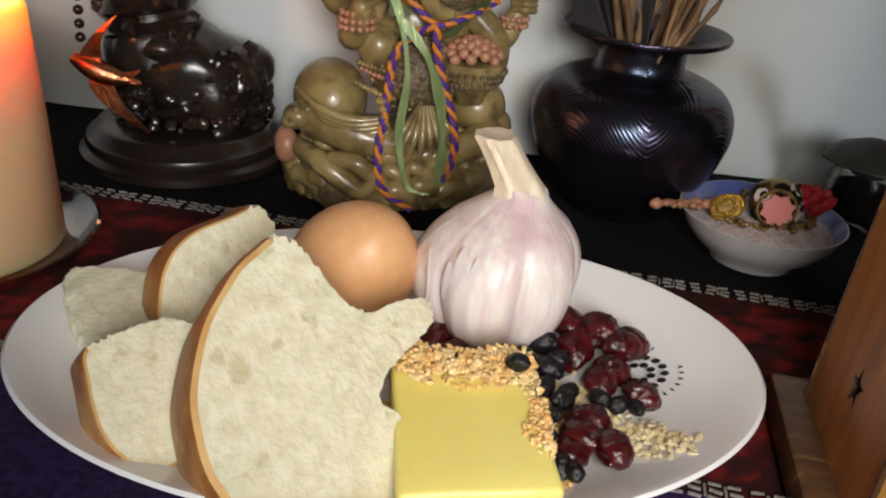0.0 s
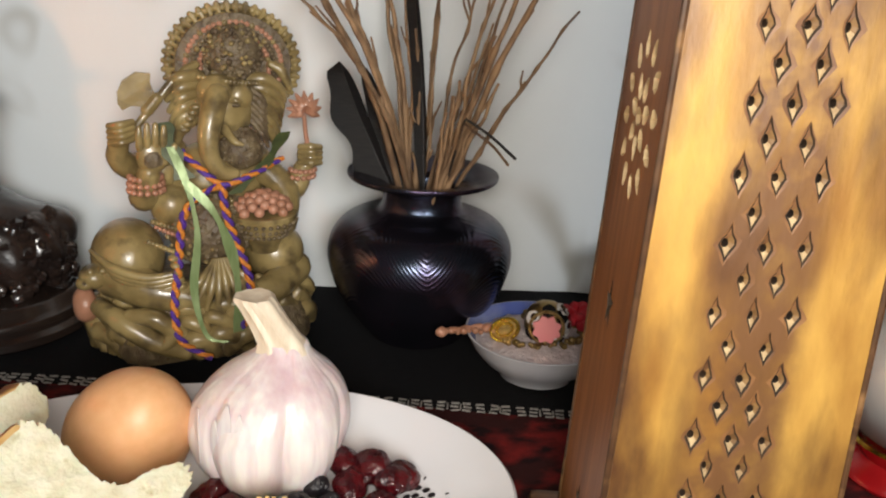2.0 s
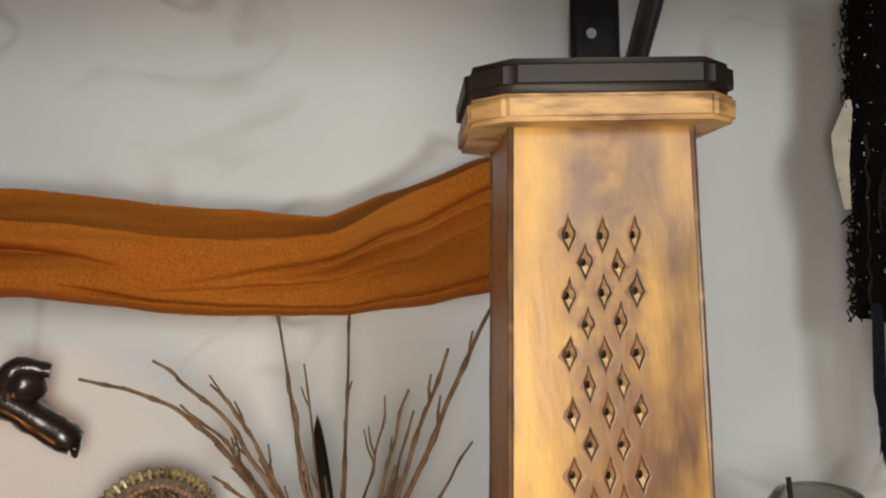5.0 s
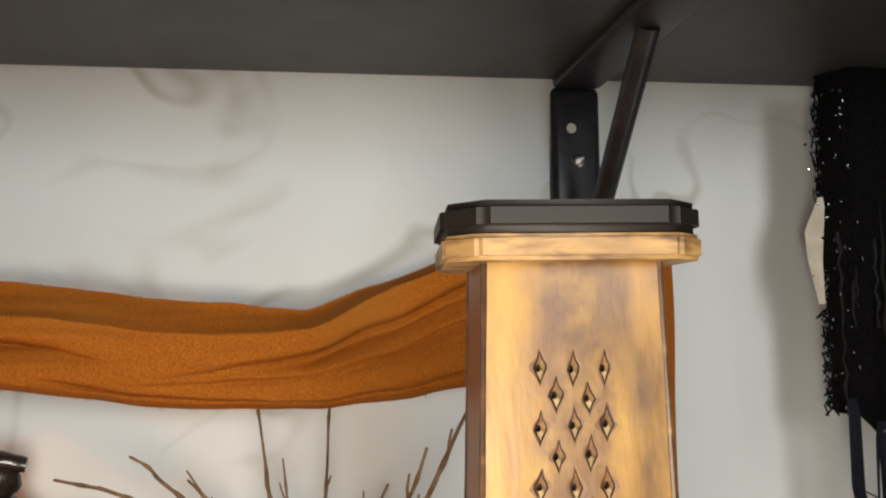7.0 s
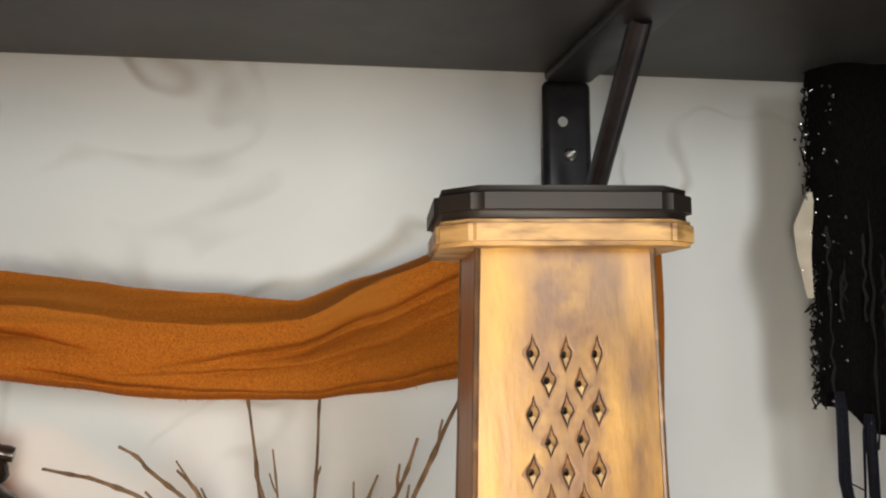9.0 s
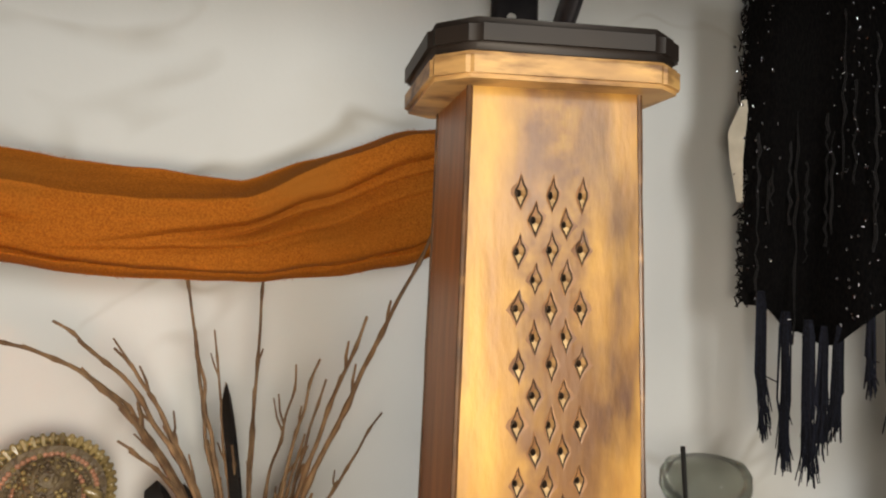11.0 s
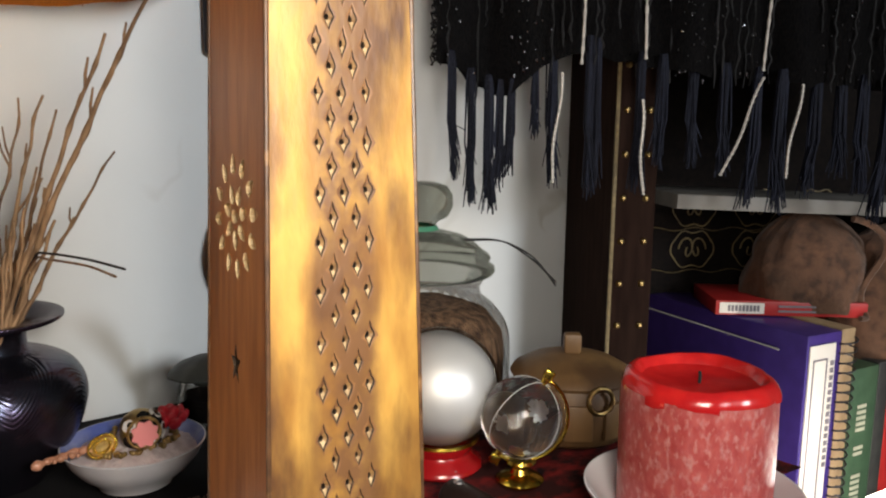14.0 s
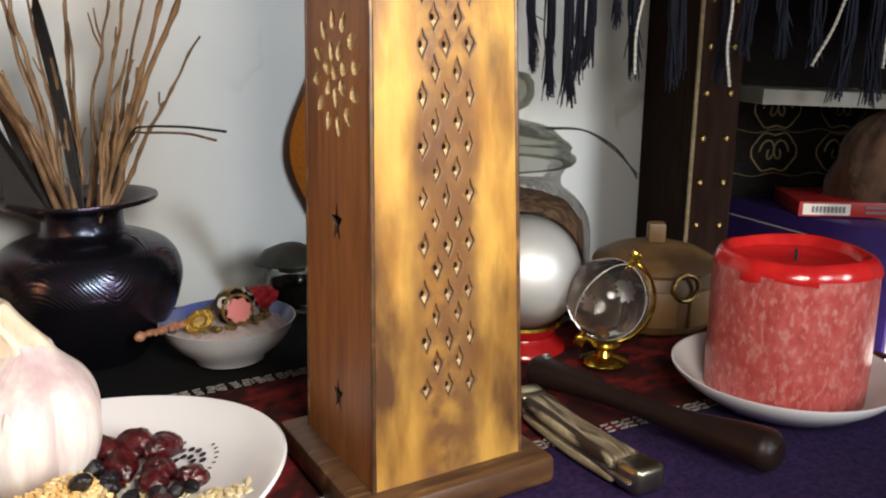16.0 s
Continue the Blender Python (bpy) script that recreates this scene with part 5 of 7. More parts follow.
limb([(0.024, -0.024, 0.040), (0.036, -0.0285, 0.036), (0.050, -0.020, 0.038)], [0.0020, 0.0030, 0.0018])
# pleated apron between the legs
for k in range(8):
    a = radians(-68 + 136 * k / 7)
    x, z = math.sin(a), math.cos(a)
    limb([(0.002 + 0.004 * x, -0.0330, 0.0560), (0.002 + 0.012 * x, -0.0385, 0.0510 - 0.010 * z), (0.002 + 0.019 * x, -0.0400, 0.0470 - 0.019 * z)], [0.0010, 0.0023, 0.0014])
    ball(bm, (0.002 + 0.017 * x, -0.0365, 0.0480 - 0.016 * z), (0.0026, 0.0020, 0.0026), 1, RD)
# belly and chest
ball(bm, (0.001, -0.010, 0.0680), (0.0235, 0.0225, 0.0220), 4, RD, 0.05, 160)
knit((0.001, -0.010, 0.0680), (0.0235, 0.0225, 0.0215), 150, 0.0016, RD)
knit((0.001, -0.0105, 0.0680), (0.0238, 0.0228, 0.0215), 45, 0.0015, RE)
ball(bm, (0.006, 0.002, 0.0900), (0.0270, 0.0180, 0.0240), 4, RE)
ball(bm, (-0.0195, -0.0115, 0.0815), (0.0110, 0.0105, 0.0115), 3, RE)
beads((-0.0295, -0.0130, 0.0735), (-0.0080, -0.0260, 0.0700), 13, 0.0018, RE, 0.003)
beads((-0.0280, -0.0120, 0.0700), (-0.0100, -0.0270, 0.0660), 11, 0.0015, RP, 0.003)
# raised palm
limb([(-0.018, 0.000, 0.1040), (-0.0310, -0.006, 0.0880), (-0.0330, -0.015, 0.0900), (-0.0305, -0.0225, 0.1030)], [0.0090, 0.0085, 0.0078, 0.0058])
ball(bm, (-0.0285, -0.0250, 0.1120), (0.0080, 0.0032, 0.0085), 3, RE)
for k in range(4):
    limb([(-0.0342 + 0.0037 * k, -0.0255, 0.1170), (-0.0345 + 0.0040 * k, -0.0265, 0.1235), (-0.0342 + 0.0040 * k, -0.0262, 0.1290 - 0.0014 * (k in (0, 3)))], [0.0020, 0.0019, 0.0014])
limb([(-0.0225, -0.0255, 0.1095), (-0.0190, -0.0270, 0.1140), (-0.0175, -0.0270, 0.1180)], [0.0026, 0.0023, 0.0016])
ball(bm, (-0.0285, -0.0278, 0.1110), (0.0046, 0.0011, 0.0044), 2, RD, 0.3, 300)
for z0, r0 in ((0.1000, 0.0078), (0.0965, 0.0084), (0.0930, 0.0086)):
    for k in range(9):
        a = math.pi * (0.95 + 1.1 * k / 8)
        ball(bm, (-0.0320 + r0 * math.cos(a), -0.0175 + r0 * math.sin(a), z0), 0.0019, 1, RP)
# hand with the axe
limb([(-0.016, 0.006, 0.1080), (-0.0350, 0.004, 0.1000), (-0.0440, -0.005, 0.1080), (-0.0430, -0.012, 0.1180)], [0.0085, 0.0078, 0.0062, 0.0050])
ball(bm, (-0.0415, -0.0135, 0.1225), (0.0070, 0.0055, 0.0065), 3, RE)
for k in range(4):
    limb([(-0.0475, -0.0150, 0.1180 + 0.0029 * k), (-0.0425, -0.0195, 0.1190 + 0.0030 * k), (-0.0365, -0.0165, 0.1200 + 0.0030 * k)], [0.0018, 0.0021, 0.0016])
limb([(-0.0390, -0.0120, 0.1200), (-0.0270, -0.0110, 0.1340), (-0.0140, -0.0090, 0.1490)], [0.0021, 0.0021, 0.0025])
limb([(-0.0285, -0.0110, 0.1335), (-0.0235, -0.0110, 0.1395)], [0.0034, 0.0034])
blade = [(-0.0258, 0.1525), (-0.0330, 0.1532), (-0.0395, 0.1490), (-0.0424, 0.1430), (-0.0425, 0.1375), (-0.0405, 0.1340), (-0.0360, 0.1362), (-0.0315, 0.1358), (-0.0285, 0.1335), (-0.0225, 0.1405), (-0.0250, 0.1440), (-0.0262, 0.1480)]
lo = [bm.verts.new((x, -0.0125, z)) for x, z in blade]
hi = [bm.verts.new((x, -0.0098, z)) for x, z in blade]
bm.faces.new(lo)
bm.faces.new(list(reversed(hi)))
for i in range(len(blade)):
    bm.faces.new((lo[i], hi[i], hi[(i + 1) % len(blade)], lo[(i + 1) % len(blade)]))
# hand with the lotus
limb([(0.0280, 0.002, 0.1040), (0.0440, -0.002, 0.0860), (0.0500, -0.006, 0.0870), (0.0555, -0.008, 0.0990)], [0.0088, 0.0082, 0.0074, 0.0056])
ball(bm, (0.0575, -0.0090, 0.1060), (0.0068, 0.0058, 0.0070), 3, RE)
for k in range(4):
    limb([(0.0520, -0.0110, 0.1020 + 0.0030 * k), (0.0575, -0.0155, 0.1025 + 0.0031 * k), (0.0635, -0.0120, 0.1015 + 0.0030 * k)], [0.0017, 0.0021, 0.0017])
for z0, r0 in ((0.0970, 0.0070), (0.0935, 0.0078)):
    for k in range(9):
        a = math.pi * (0.95 + 1.1 * k / 8)
        ball(bm, (0.0535 + r0 * math.cos(a) + 0.4 * (z0 - 0.095), -0.0075 + r0 * math.sin(a), z0), 0.0018, 1, RP)
limb([(0.0565, -0.0100, 0.1120), (0.0555, -0.0095, 0.1200), (0.0550, -0.0090, 0.1280)], [0.0014, 0.0013, 0.0013], RP)
for n, r0, e0, y0 in ((9, 0.0098, 0.0, -0.0085), (7, 0.0070, 0.35, -0.0115)):
    for k in range(n):
        a = radians(-25 + 230 * k / (n - 1))
        limb([(0.0550, -0.0085, 0.1310), (0.0550 + 0.58 * r0 * math.cos(a), y0 - 0.002, 0.1318 + 0.58 * r0 * math.sin(a)), (0.0550 + r0 * math.cos(a), y0, 0.1320 + r0 * math.sin(a))], [0.0010, 0.0023, 0.0005], RP, 8)
# bowl of round sweets on a forearm
limb([(0.0300, -0.002, 0.1000), (0.0430, -0.012, 0.0860), (0.0405, -0.024, 0.0700)], [0.0085, 0.0078, 0.0060])
lathe(bm, [(0, 0.0560), (0.0075, 0.0560), (0.0085, 0.0600), (0.0120, 0.0660), (0.0160, 0.0725), (0.0180, 0.0755), (0.0180, 0.0785), (0.0155, 0.0790), (0, 0.0780)], 30, (0.0280, -0.0240, 0), RE)
for z0, r0 in ((0.0740, 0.0178), (0.0700, 0.0152), (0.0665, 0.0130)):
    for k in range(15):
        a = math.pi * (1.0 + k / 14)
        ball(bm, (0.0280 + r0 * math.cos(a), -0.0240 + r0 * math.sin(a), z0), 0.0014, 1, RD)
for k in range(34):
    a, r = 2.4 * k, 0.0027 * math.sqrt(k)
    ball(bm, (0.0280 + r * math.cos(a), -0.0240 + 0.9 * r * math.sin(a), 0.0885 - 0.030 * (r / 0.0158) ** 2 * 0.28), 0.0030, 2, RP)
# head and trunk
ball(bm, (0.0110, -0.0060, 0.1330), (0.0160, 0.0155, 0.0190), 4, RE)
ball(bm, (0.0060, -0.0150, 0.1440), (0.0098, 0.0085, 0.0088), 3, RE)
ball(bm, (0.0175, -0.0135, 0.1410), (0.0082, 0.0078, 0.0086), 3, RE)
limb([(0.0060, -0.0200, 0.1430), (0.0015, -0.0260, 0.1320), (-0.0008, -0.0285, 0.1210), (0.0002, -0.0295, 0.1110), (0.0055, -0.0300, 0.1035), (0.0120, -0.0300, 0.1025)], [0.0066, 0.0063, 0.0056, 0.0049, 0.0042, 0.0030], RE, 16)
limb([(0.0085, -0.0220, 0.1250), (0.0125, -0.0285, 0.1195), (0.0165, -0.0305, 0.1180)], [0.0027, 0.0021, 0.0009])
for x0, s_ in ((0.0150, 1), (0.0015, -1)):
    limb([(x0 - 0.0030, -0.0222, 0.1392), (x0, -0.0236, 0.1402), (x0 + 0.0032, -0.0220, 0.1390)], [0.0007, 0.0011, 0.0007])
    ball(bm, (x0, -0.0226, 0.1374), (0.0024, 0.0012, 0.0011), 2, RD)
ball(bm, (0.0180, -0.0150, 0.1120), (0.0120, 0.0100, 0.0125), 3, RD, 0.10, 200)
knit((0.0180, -0.0150, 0.1120), (0.0120, 0.0100, 0.0125), 60, 0.0012, RD)
limb([(0.0040, -0.0180, 0.1075), (0.0150, -0.0260, 0.1000), (0.0300, -0.0200, 0.1040)], [0.0026, 0.0036, 0.0026])
# ears and locks of hair
for k in range(6):
    q = k / 5
    limb([(-0.0010, -0.006, 0.1500 - 0.020 * q), (-0.0110, -0.0100, 0.1500 - 0.026 * q), (-0.0185 + 0.004 * q, -0.0060, 0.1440 - 0.030 * q)], [0.0038, 0.0036, 0.0017])
    limb([(0.0220, -0.006, 0.1480 - 0.018 * q), (0.0330, -0.0100, 0.1490 - 0.026 * q), (0.0430 - 0.004 * q, -0.0060, 0.1420 - 0.028 * q), (0.0450 - 0.007 * q, -0.0050, 0.1360 - 0.028 * q)], [0.0036, 0.0036, 0.0026, 0.0012])
    limb([(0.0240, -0.0125, 0.1450 - 0.017 * q), (0.0300, -0.0140, 0.1400 - 0.020 * q), (0.0340, -0.0115, 0.1320 - 0.020 * q)], [0.0014, 0.0018, 0.0010], RD)
for k in range(5):
    ball(bm, (-0.0105 + 0.0016 * k, -0.0125, 0.1230 + 0.0030 * k), (0.0032, 0.0020, 0.0019), 2, RE)
# beaded halo crown
HC = Vector((0.0190, 0.0060, 0.1545))
vs0 = len(bm.verts)
lathe(bm, [(0, -0.004), (0.0290, -0.003), (0.0330, 0.000), (0.0310, 0.0050), (0, 0.006)], 60, (0, 0, 0), RD)
bm.verts.ensure_lookup_table()
for v in bm.verts[vs0:]:
    v.co = Matrix.Translation(HC) @ pose(0, 0, 0, 90, 0, 0) @ Matrix.Diagonal((1, 0.90, 1, 1)) @ v.co
for r, n, size, slot, dy in ((0.0345, 46, 0.0024, RE, -0.001), (0.0300, 42, 0.0022, RE, -0.003), (0.0258, 38, 0.0019, RP, -0.0045), (0.0220, 34, 0.0018, RD, -0.0055), (0.0186, 28, 0.0018, RP, -0.0065)):
    for k in range(n):
        a = radians(-32 + 244 * k / (n - 1))
        ball(bm, HC + Vector((r * math.cos(a), dy, 0.90 * r * math.sin(a))), size, 1, slot if k % 5 or slot == RE else RE)
for k in range(30):
    a = radians(-28 + 236 * k / 29)
    limb([HC + Vector((0.0310 * math.cos(a), -0.003, 0.0279 * math.sin(a))), HC + Vector((0.0365 * math.cos(a), -0.001, 0.0330 * math.sin(a)))], [0.0012, 0.0016], RE, 6)
ball(bm, (0.0175, -0.0030, 0.1610), (0.0150, 0.0105, 0.0160), 3, RD)
knit((0.0175, -0.0030, 0.1610), (0.0152, 0.0108, 0.0162), 110, 0.0016, RD)
knit((0.0175, -0.0032, 0.1610), (0.0155, 0.0112, 0.0164), 40, 0.0015, RE)
beads((-0.0020, -0.0140, 0.1510), (0.0300, -0.0110, 0.1470), 16, 0.0019, RE, 0.007)
for side in (-1, 1):
    limb([(0.018 + 0.020 * side, -0.004, 0.1560), (0.018 + 0.026 * side, -0.005, 0.1520), (0.018 + 0.030 * side, -0.004, 0.1430)], [0.0022, 0.0032, 0.0016])
statue = part("statue", bm, ["resin", "resin_dark", "resin_pink"])
statue.matrix_world = SEAT
tagged(statue, "olive resin seated elephant-headed figurine with four arms and beaded crown", "statue")


def on_seat(pts):
    return [tuple(SEAT @ Vector(p)) for p in pts]


def braid(pts, label, r=0.0013, pitch=0.0105):
    pts = on_seat(pts)
    th = thing("braided_cord", pts[0], label, "cord", "cords draped on the statue")
    path = smooth_path([Vector(p) - Vector(pts[0]) for p in pts], 26)
    dist, ph = 0.0, [0.0]
    for a, b in zip(path, path[1:]):
        dist += (b - a).length
        ph.append(dist)
    for k, (key, nm) in enumerate((("cord_purple", "purple_strand"), ("cord_orange", "orange_strand"))):
        q = []
        for p, d in zip(path, ph):
            a = 2 * math.pi * (d / pitch + k / 2)
            q.append(p + Vector((r * 0.95 * math.cos(a), r * 0.9 * math.sin(a), 0)))
        part(nm, tube(bmesh.new(), q, r * 0.98, 7), key, th)
    return th


braid([(-0.0150, -0.024, 0.1150), (-0.0080, -0.030, 0.1085), (0.0045, -0.0345, 0.0985), (0.0200, -0.032, 0.1020), (0.0390, -0.022, 0.1080)], "purple and orange braided cord round the statue's neck")
braid([(0.0045, -0.0355, 0.0985), (-0.0070, -0.0350, 0.0930), (-0.0160, -0.0345, 0.0815), (-0.0205, -0.0400, 0.0560), (-0.0240, -0.0440, 0.0340), (-0.0215, -0.0480, 0.0170), (-0.0070, -0.0500, 0.0060)], "purple and orange braided cord hanging down the statue's front")
braid([(0.0045, -0.0355, 0.0985), (0.0050, -0.0370, 0.0860), (0.0090, -0.0390, 0.0700), (0.0150, -0.0420, 0.0510), (0.0160, -0.0440, 0.0340), (0.0110, -0.0465, 0.0200)], "purple and orange braided cord hanging beside its twin")


def ribbon(pts, w, key, label):
    bm = bmesh.new()
    path = smooth_path(on_seat(pts), 8)
    strip(bm, path, [w * (0.75 + 0.25 * math.sin(5 * i / len(path) * 3)) for i in range(len(path))], (1, 0.25, 0.1))
    ob = part("ribbon", bm, key)
    return tagged(ob, label, "ribbon", "ribbons draped on the statue")


ribbon([(-0.0200, -0.0290, 0.1180), (-0.0140, -0.0350, 0.1010), (-0.0100, -0.0390, 0.0740), (-0.0135, -0.0430, 0.0430), (-0.0090, -0.0475, 0.0190), (0.0010, -0.0500, 0.0140)], 0.0046, "ribbon", "shiny pale green ribbon hanging down the statue")
ribbon([(-0.0140, -0.0360, 0.1010), (-0.0020, -0.0400, 0.0860), (0.0055, -0.0410, 0.0680), (0.0092, -0.0430, 0.0460), (0.0085, -0.0465, 0.0180)], 0.0062, "ribbon", "shiny pale green ribbon loop on the statue")
ribbon([(-0.0225, -0.0215, 0.1290), (-0.0195, -0.0280, 0.1160), (-0.0140, -0.0340, 0.1020)], 0.0110, "ribbon_dark", "dark olive ribbon tied at the statue's neck")
ribbon([(0.0420, -0.0170, 0.1210), (0.0290, -0.0280, 0.1070), (0.0100, -0.0360, 0.0930)], 0.0085, "ribbon_dark", "dark olive ribbon end at the statue's neck")

# ---------------------------------------------------------------- dark statue on a round foot
DX, DY = -0.140, 0.436
dbase = bmesh.new()
lathe(dbase, [(0, 0), (0.0590, 0), (0.0612, 0.002), (0.0605, 0.006), (0.0565, 0.0085), (0.0572, 0.0105), (0.0560, 0.0140), (0.0520, 0.0160), (0.0500, 0.0200), (0.0470, 0.0215), (0, 0.0215)], 80)
for f in dbase.faces:
    f.material_index = 1
rng = random.Random(14)
ball(dbase, (0.006, 0, 0.046), (0.041, 0.034, 0.030), 4, 0, 0.22, 42)
ball(dbase, (-0.012, -0.010, 0.062), (0.027, 0.022, 0.026), 4, 0, 0.16, 55)
ball(dbase, (0.030, -0.004, 0.046), (0.019, 0.020, 0.022), 3, 0, 0.2, 80)
ball(dbase, (-0.006, -0.022, 0.066), (0.013, 0.010, 0.010), 3, 0, 0.05, 60)
for k in range(260):
    u, a = rng.uniform(0.0, 1.0), rng.uniform(math.pi * 0.95, 2.05 * math.pi)
    r = 0.043 - 0.006 * u * u - 0.010 * max(0, u - 0.6)
    x, y, z = 0.005 + r * math.cos(a), 0.82 * r * math.sin(a), 0.024 + 0.042 * u
    if -0.016 < x < 0.016 and z > 0.046:
        continue
    ball(dbase, (x, y, z), rng.uniform(0.0022, 0.0046), 1, 0)
path = smooth_path([(-0.014, -0.002, 0.070), (-0.018, 0.0, 0.090), (-0.016, 0.0, 0.110), (-0.014, 0.002, 0.135), (-0.022, 0.004, 0.165), (-0.030, 0.004, 0.200), (-0.040, 0.004, 0.235)], 6)
n = len(path)
tube(dbase, path, [0.026 - 0.012 * i / n + 0.0025 * math.sin(1.9 * i) for i in range(n)], 20)
for k in range(120):
    i = rng.randrange(n)
    a = rng.uniform(math.pi, 2 * math.pi)
    r = (0.026 - 0.012 * i / n)
    ball(dbase, path[i] + Vector((r * math.cos(a), r * math.sin(a), 0)), rng.uniform(0.003, 0.006), 1, 0)
box(dbase, -0.010, 0.016, -0.016, 0.008, 0.128, 0.133, 0.002)
tube(dbase, smooth_path([(-0.045, 0.0, 0.222), (0.035, 0.0, 0.229), (0.063, 0.0, 0.229), (0.083, -0.001, 0.216), (0.101, -0.002, 0.203)], 5), [0.0095] * 20 + [0.008], 14)
ball(dbase, (0.075, -0.001, 0.238), (0.012, 0.010, 0.011), 3, 0, 0.2, 90)
tube(dbase, smooth_path([(0.067, 0, 0.226), (0.066, -0.002, 0.240), (0.073, -0.003, 0.249), (0.089, -0.002, 0.246)], 5), [0.0085, 0.0085, 0.008, 0.008, 0.008, 0.008, 0.008, 0.0078, 0.0075, 0.007, 0.0065, 0.006, 0.0055, 0.005, 0.0045, 0.004], 12)
for k in range(5):
    ball(dbase, (0.1015, -0.004 + 0.002 * k, 0.197 + 0.0025 * k), 0.003, 1, 0)
for v in dbase.verts:
    if v.co.z > 0.023:
        v.co += 0.0012 * Vector((noise.noise(v.co * 150), noise.noise(v.co * 150 + Vector((7, 0, 0))), noise.noise(v.co * 150 + Vector((0, 7, 0)))))
ds = part("statue", dbase, ["ebony", "base_lacquer"])
ds.matrix_world = pose(DX, DY, 0.0006)
tagged(ds, "glossy dark brown knobbly sculpture on a stepped round foot", "statue")

# copper bird pendant on beads, hung on the sculpture
bird = thing("bird_pendant", (-0.1655, 0.380, 0.063), "copper swallow pendant hanging from a dark bead chain", "pendant")
bm = bmesh.new()
limb_pts = smooth_path([(-0.013, 0, 0.006), (-0.004, 0, 0.001), (0.006, 0, -0.003), (0.015, 0, -0.004)], 5)
tube(bm, limb_pts, [0.0022 + 0.0038 * math.sin(math.pi * min(1, (i + 1) / 15)) for i in range(len(limb_pts))], 10)
part("body", bm, "copper", bird)
for pts in ([(-0.005, 0, 0.002), (-0.003, -0.002, 0.011), (0.003, -0.003, 0.020), (0.011, -0.001, 0.028)], [(-0.001, 0, -0.002), (0.002, -0.002, -0.011), (0.010, -0.003, -0.020), (0.022, -0.001, -0.031)]):
    bm = bmesh.new()
    strip(bm, smooth_path(pts, 5), [0.0125 * (1 - (i / 15.5) ** 1.6) for i in range(16)], (1, 0, 0.35), thick=0.0014)
    part("wing", bm, "copper", bird)
bm = bmesh.new()
for dz in (-0.003, 0.002):
    strip(bm, [(0.010, 0, -0.002), (0.016, -0.001, -0.002 + dz * 0.7), (0.020, -0.001, -0.001 + dz * 1.3)], [0.003, 0.003, 0.001], (0, 0.2, 1), thick=0.0012)
part("tail", bm, "copper", bird)
bm = bmesh.new()
for k in range(12):
    ball(bm, (-0.008 - 0.0006 * k, 0.0022 * k, 0.016 + 0.0062 * k), 0.0026, 2)
part("bead_chain", bm, "ebony", bird, "string of dark beads")

# ---------------------------------------------------------------- china bowl of salt and trinkets
BX, BY = 0.1715, 0.3430
bowl = thing("china_bowl", (BX, BY, 0.0008), "small pale glazed china bowl with blue inside, filled with salt", "bowl")
bm = bmesh.new()
lathe(bm, [(0, 0.003), (0.019, 0.003), (0.0190, 0.0), (0.0212, 0.0), (0.0235, 0.004), (0.0320, 0.0105), (0.0375, 0.0180), (0.0402, 0.0240), (0.0408, 0.0252), (0.0398, 0.0254)], 64)
part("outside", bm, "bowl_blue", bowl)
part("inside", lathe(bmesh.new(), [(0.0398, 0.0254), (0.0385, 0.0235), (0.0345, 0.0175), (0.028, 0.012), (0, 0.010)], 64), "blue_glaze", bowl, "blue glazed inside")
bm = bmesh.new()
lathe(bm, [(0, 0.0255), (0.012, 0.0250), (0.024, 0.0230), (0.0330, 0.0195), (0.0350, 0.0188), (0.030, 0.014), (0, 0.011)], 60)
bmesh.ops.subdivide_edges(bm, edges=bm.edges[:], cuts=1)
for v in bm.verts:
    v.co.z += 0.0016 * noise.noise(v.co * 160) + 0.0012 * noise.noise(v.co * 420)
salt = part("salt", bm, "salt")
salt.matrix_world = pose(BX, BY, 0.0008)
tagged(salt, "coarse pinkish grey salt heaped in the bowl", "salt", kind="stuff")

# enamelled ball
orb = thing("enamel_ball", (0.1725, 0.3360, 0.0345), "brass bead ball with pink star and black and white enamel", "bead", turn=-4)
part("core", ball(bmesh.new(), (0, 0, 0), 0.0122, 3), "brass", orb)


def disc_on(a, e, r, n, key, nm, star=0.0, depth=0.0012):
    """A small enamel plate on the ball at azimuth a and elevation e; star: how far its outline is scalloped."""
    bm = bmesh.new()
    pts = []
    for k in range(n * 4):
        t = 2 * math.pi * k / (n * 4)
        q = r * (1 - star * (0.5 + 0.5 * math.cos(n * t)))
        pts.append((q * math.cos(t), q * math.sin(t)))
    slab(bm, pts, 0.0116, 0.0116 + depth)
    ob = part(nm, bm, key, orb)
    ob.matrix_local = pose(0, 0, 0, 0, 0, a) @ pose(0, 0, 0, 90 - e, 0, 0)
    return ob


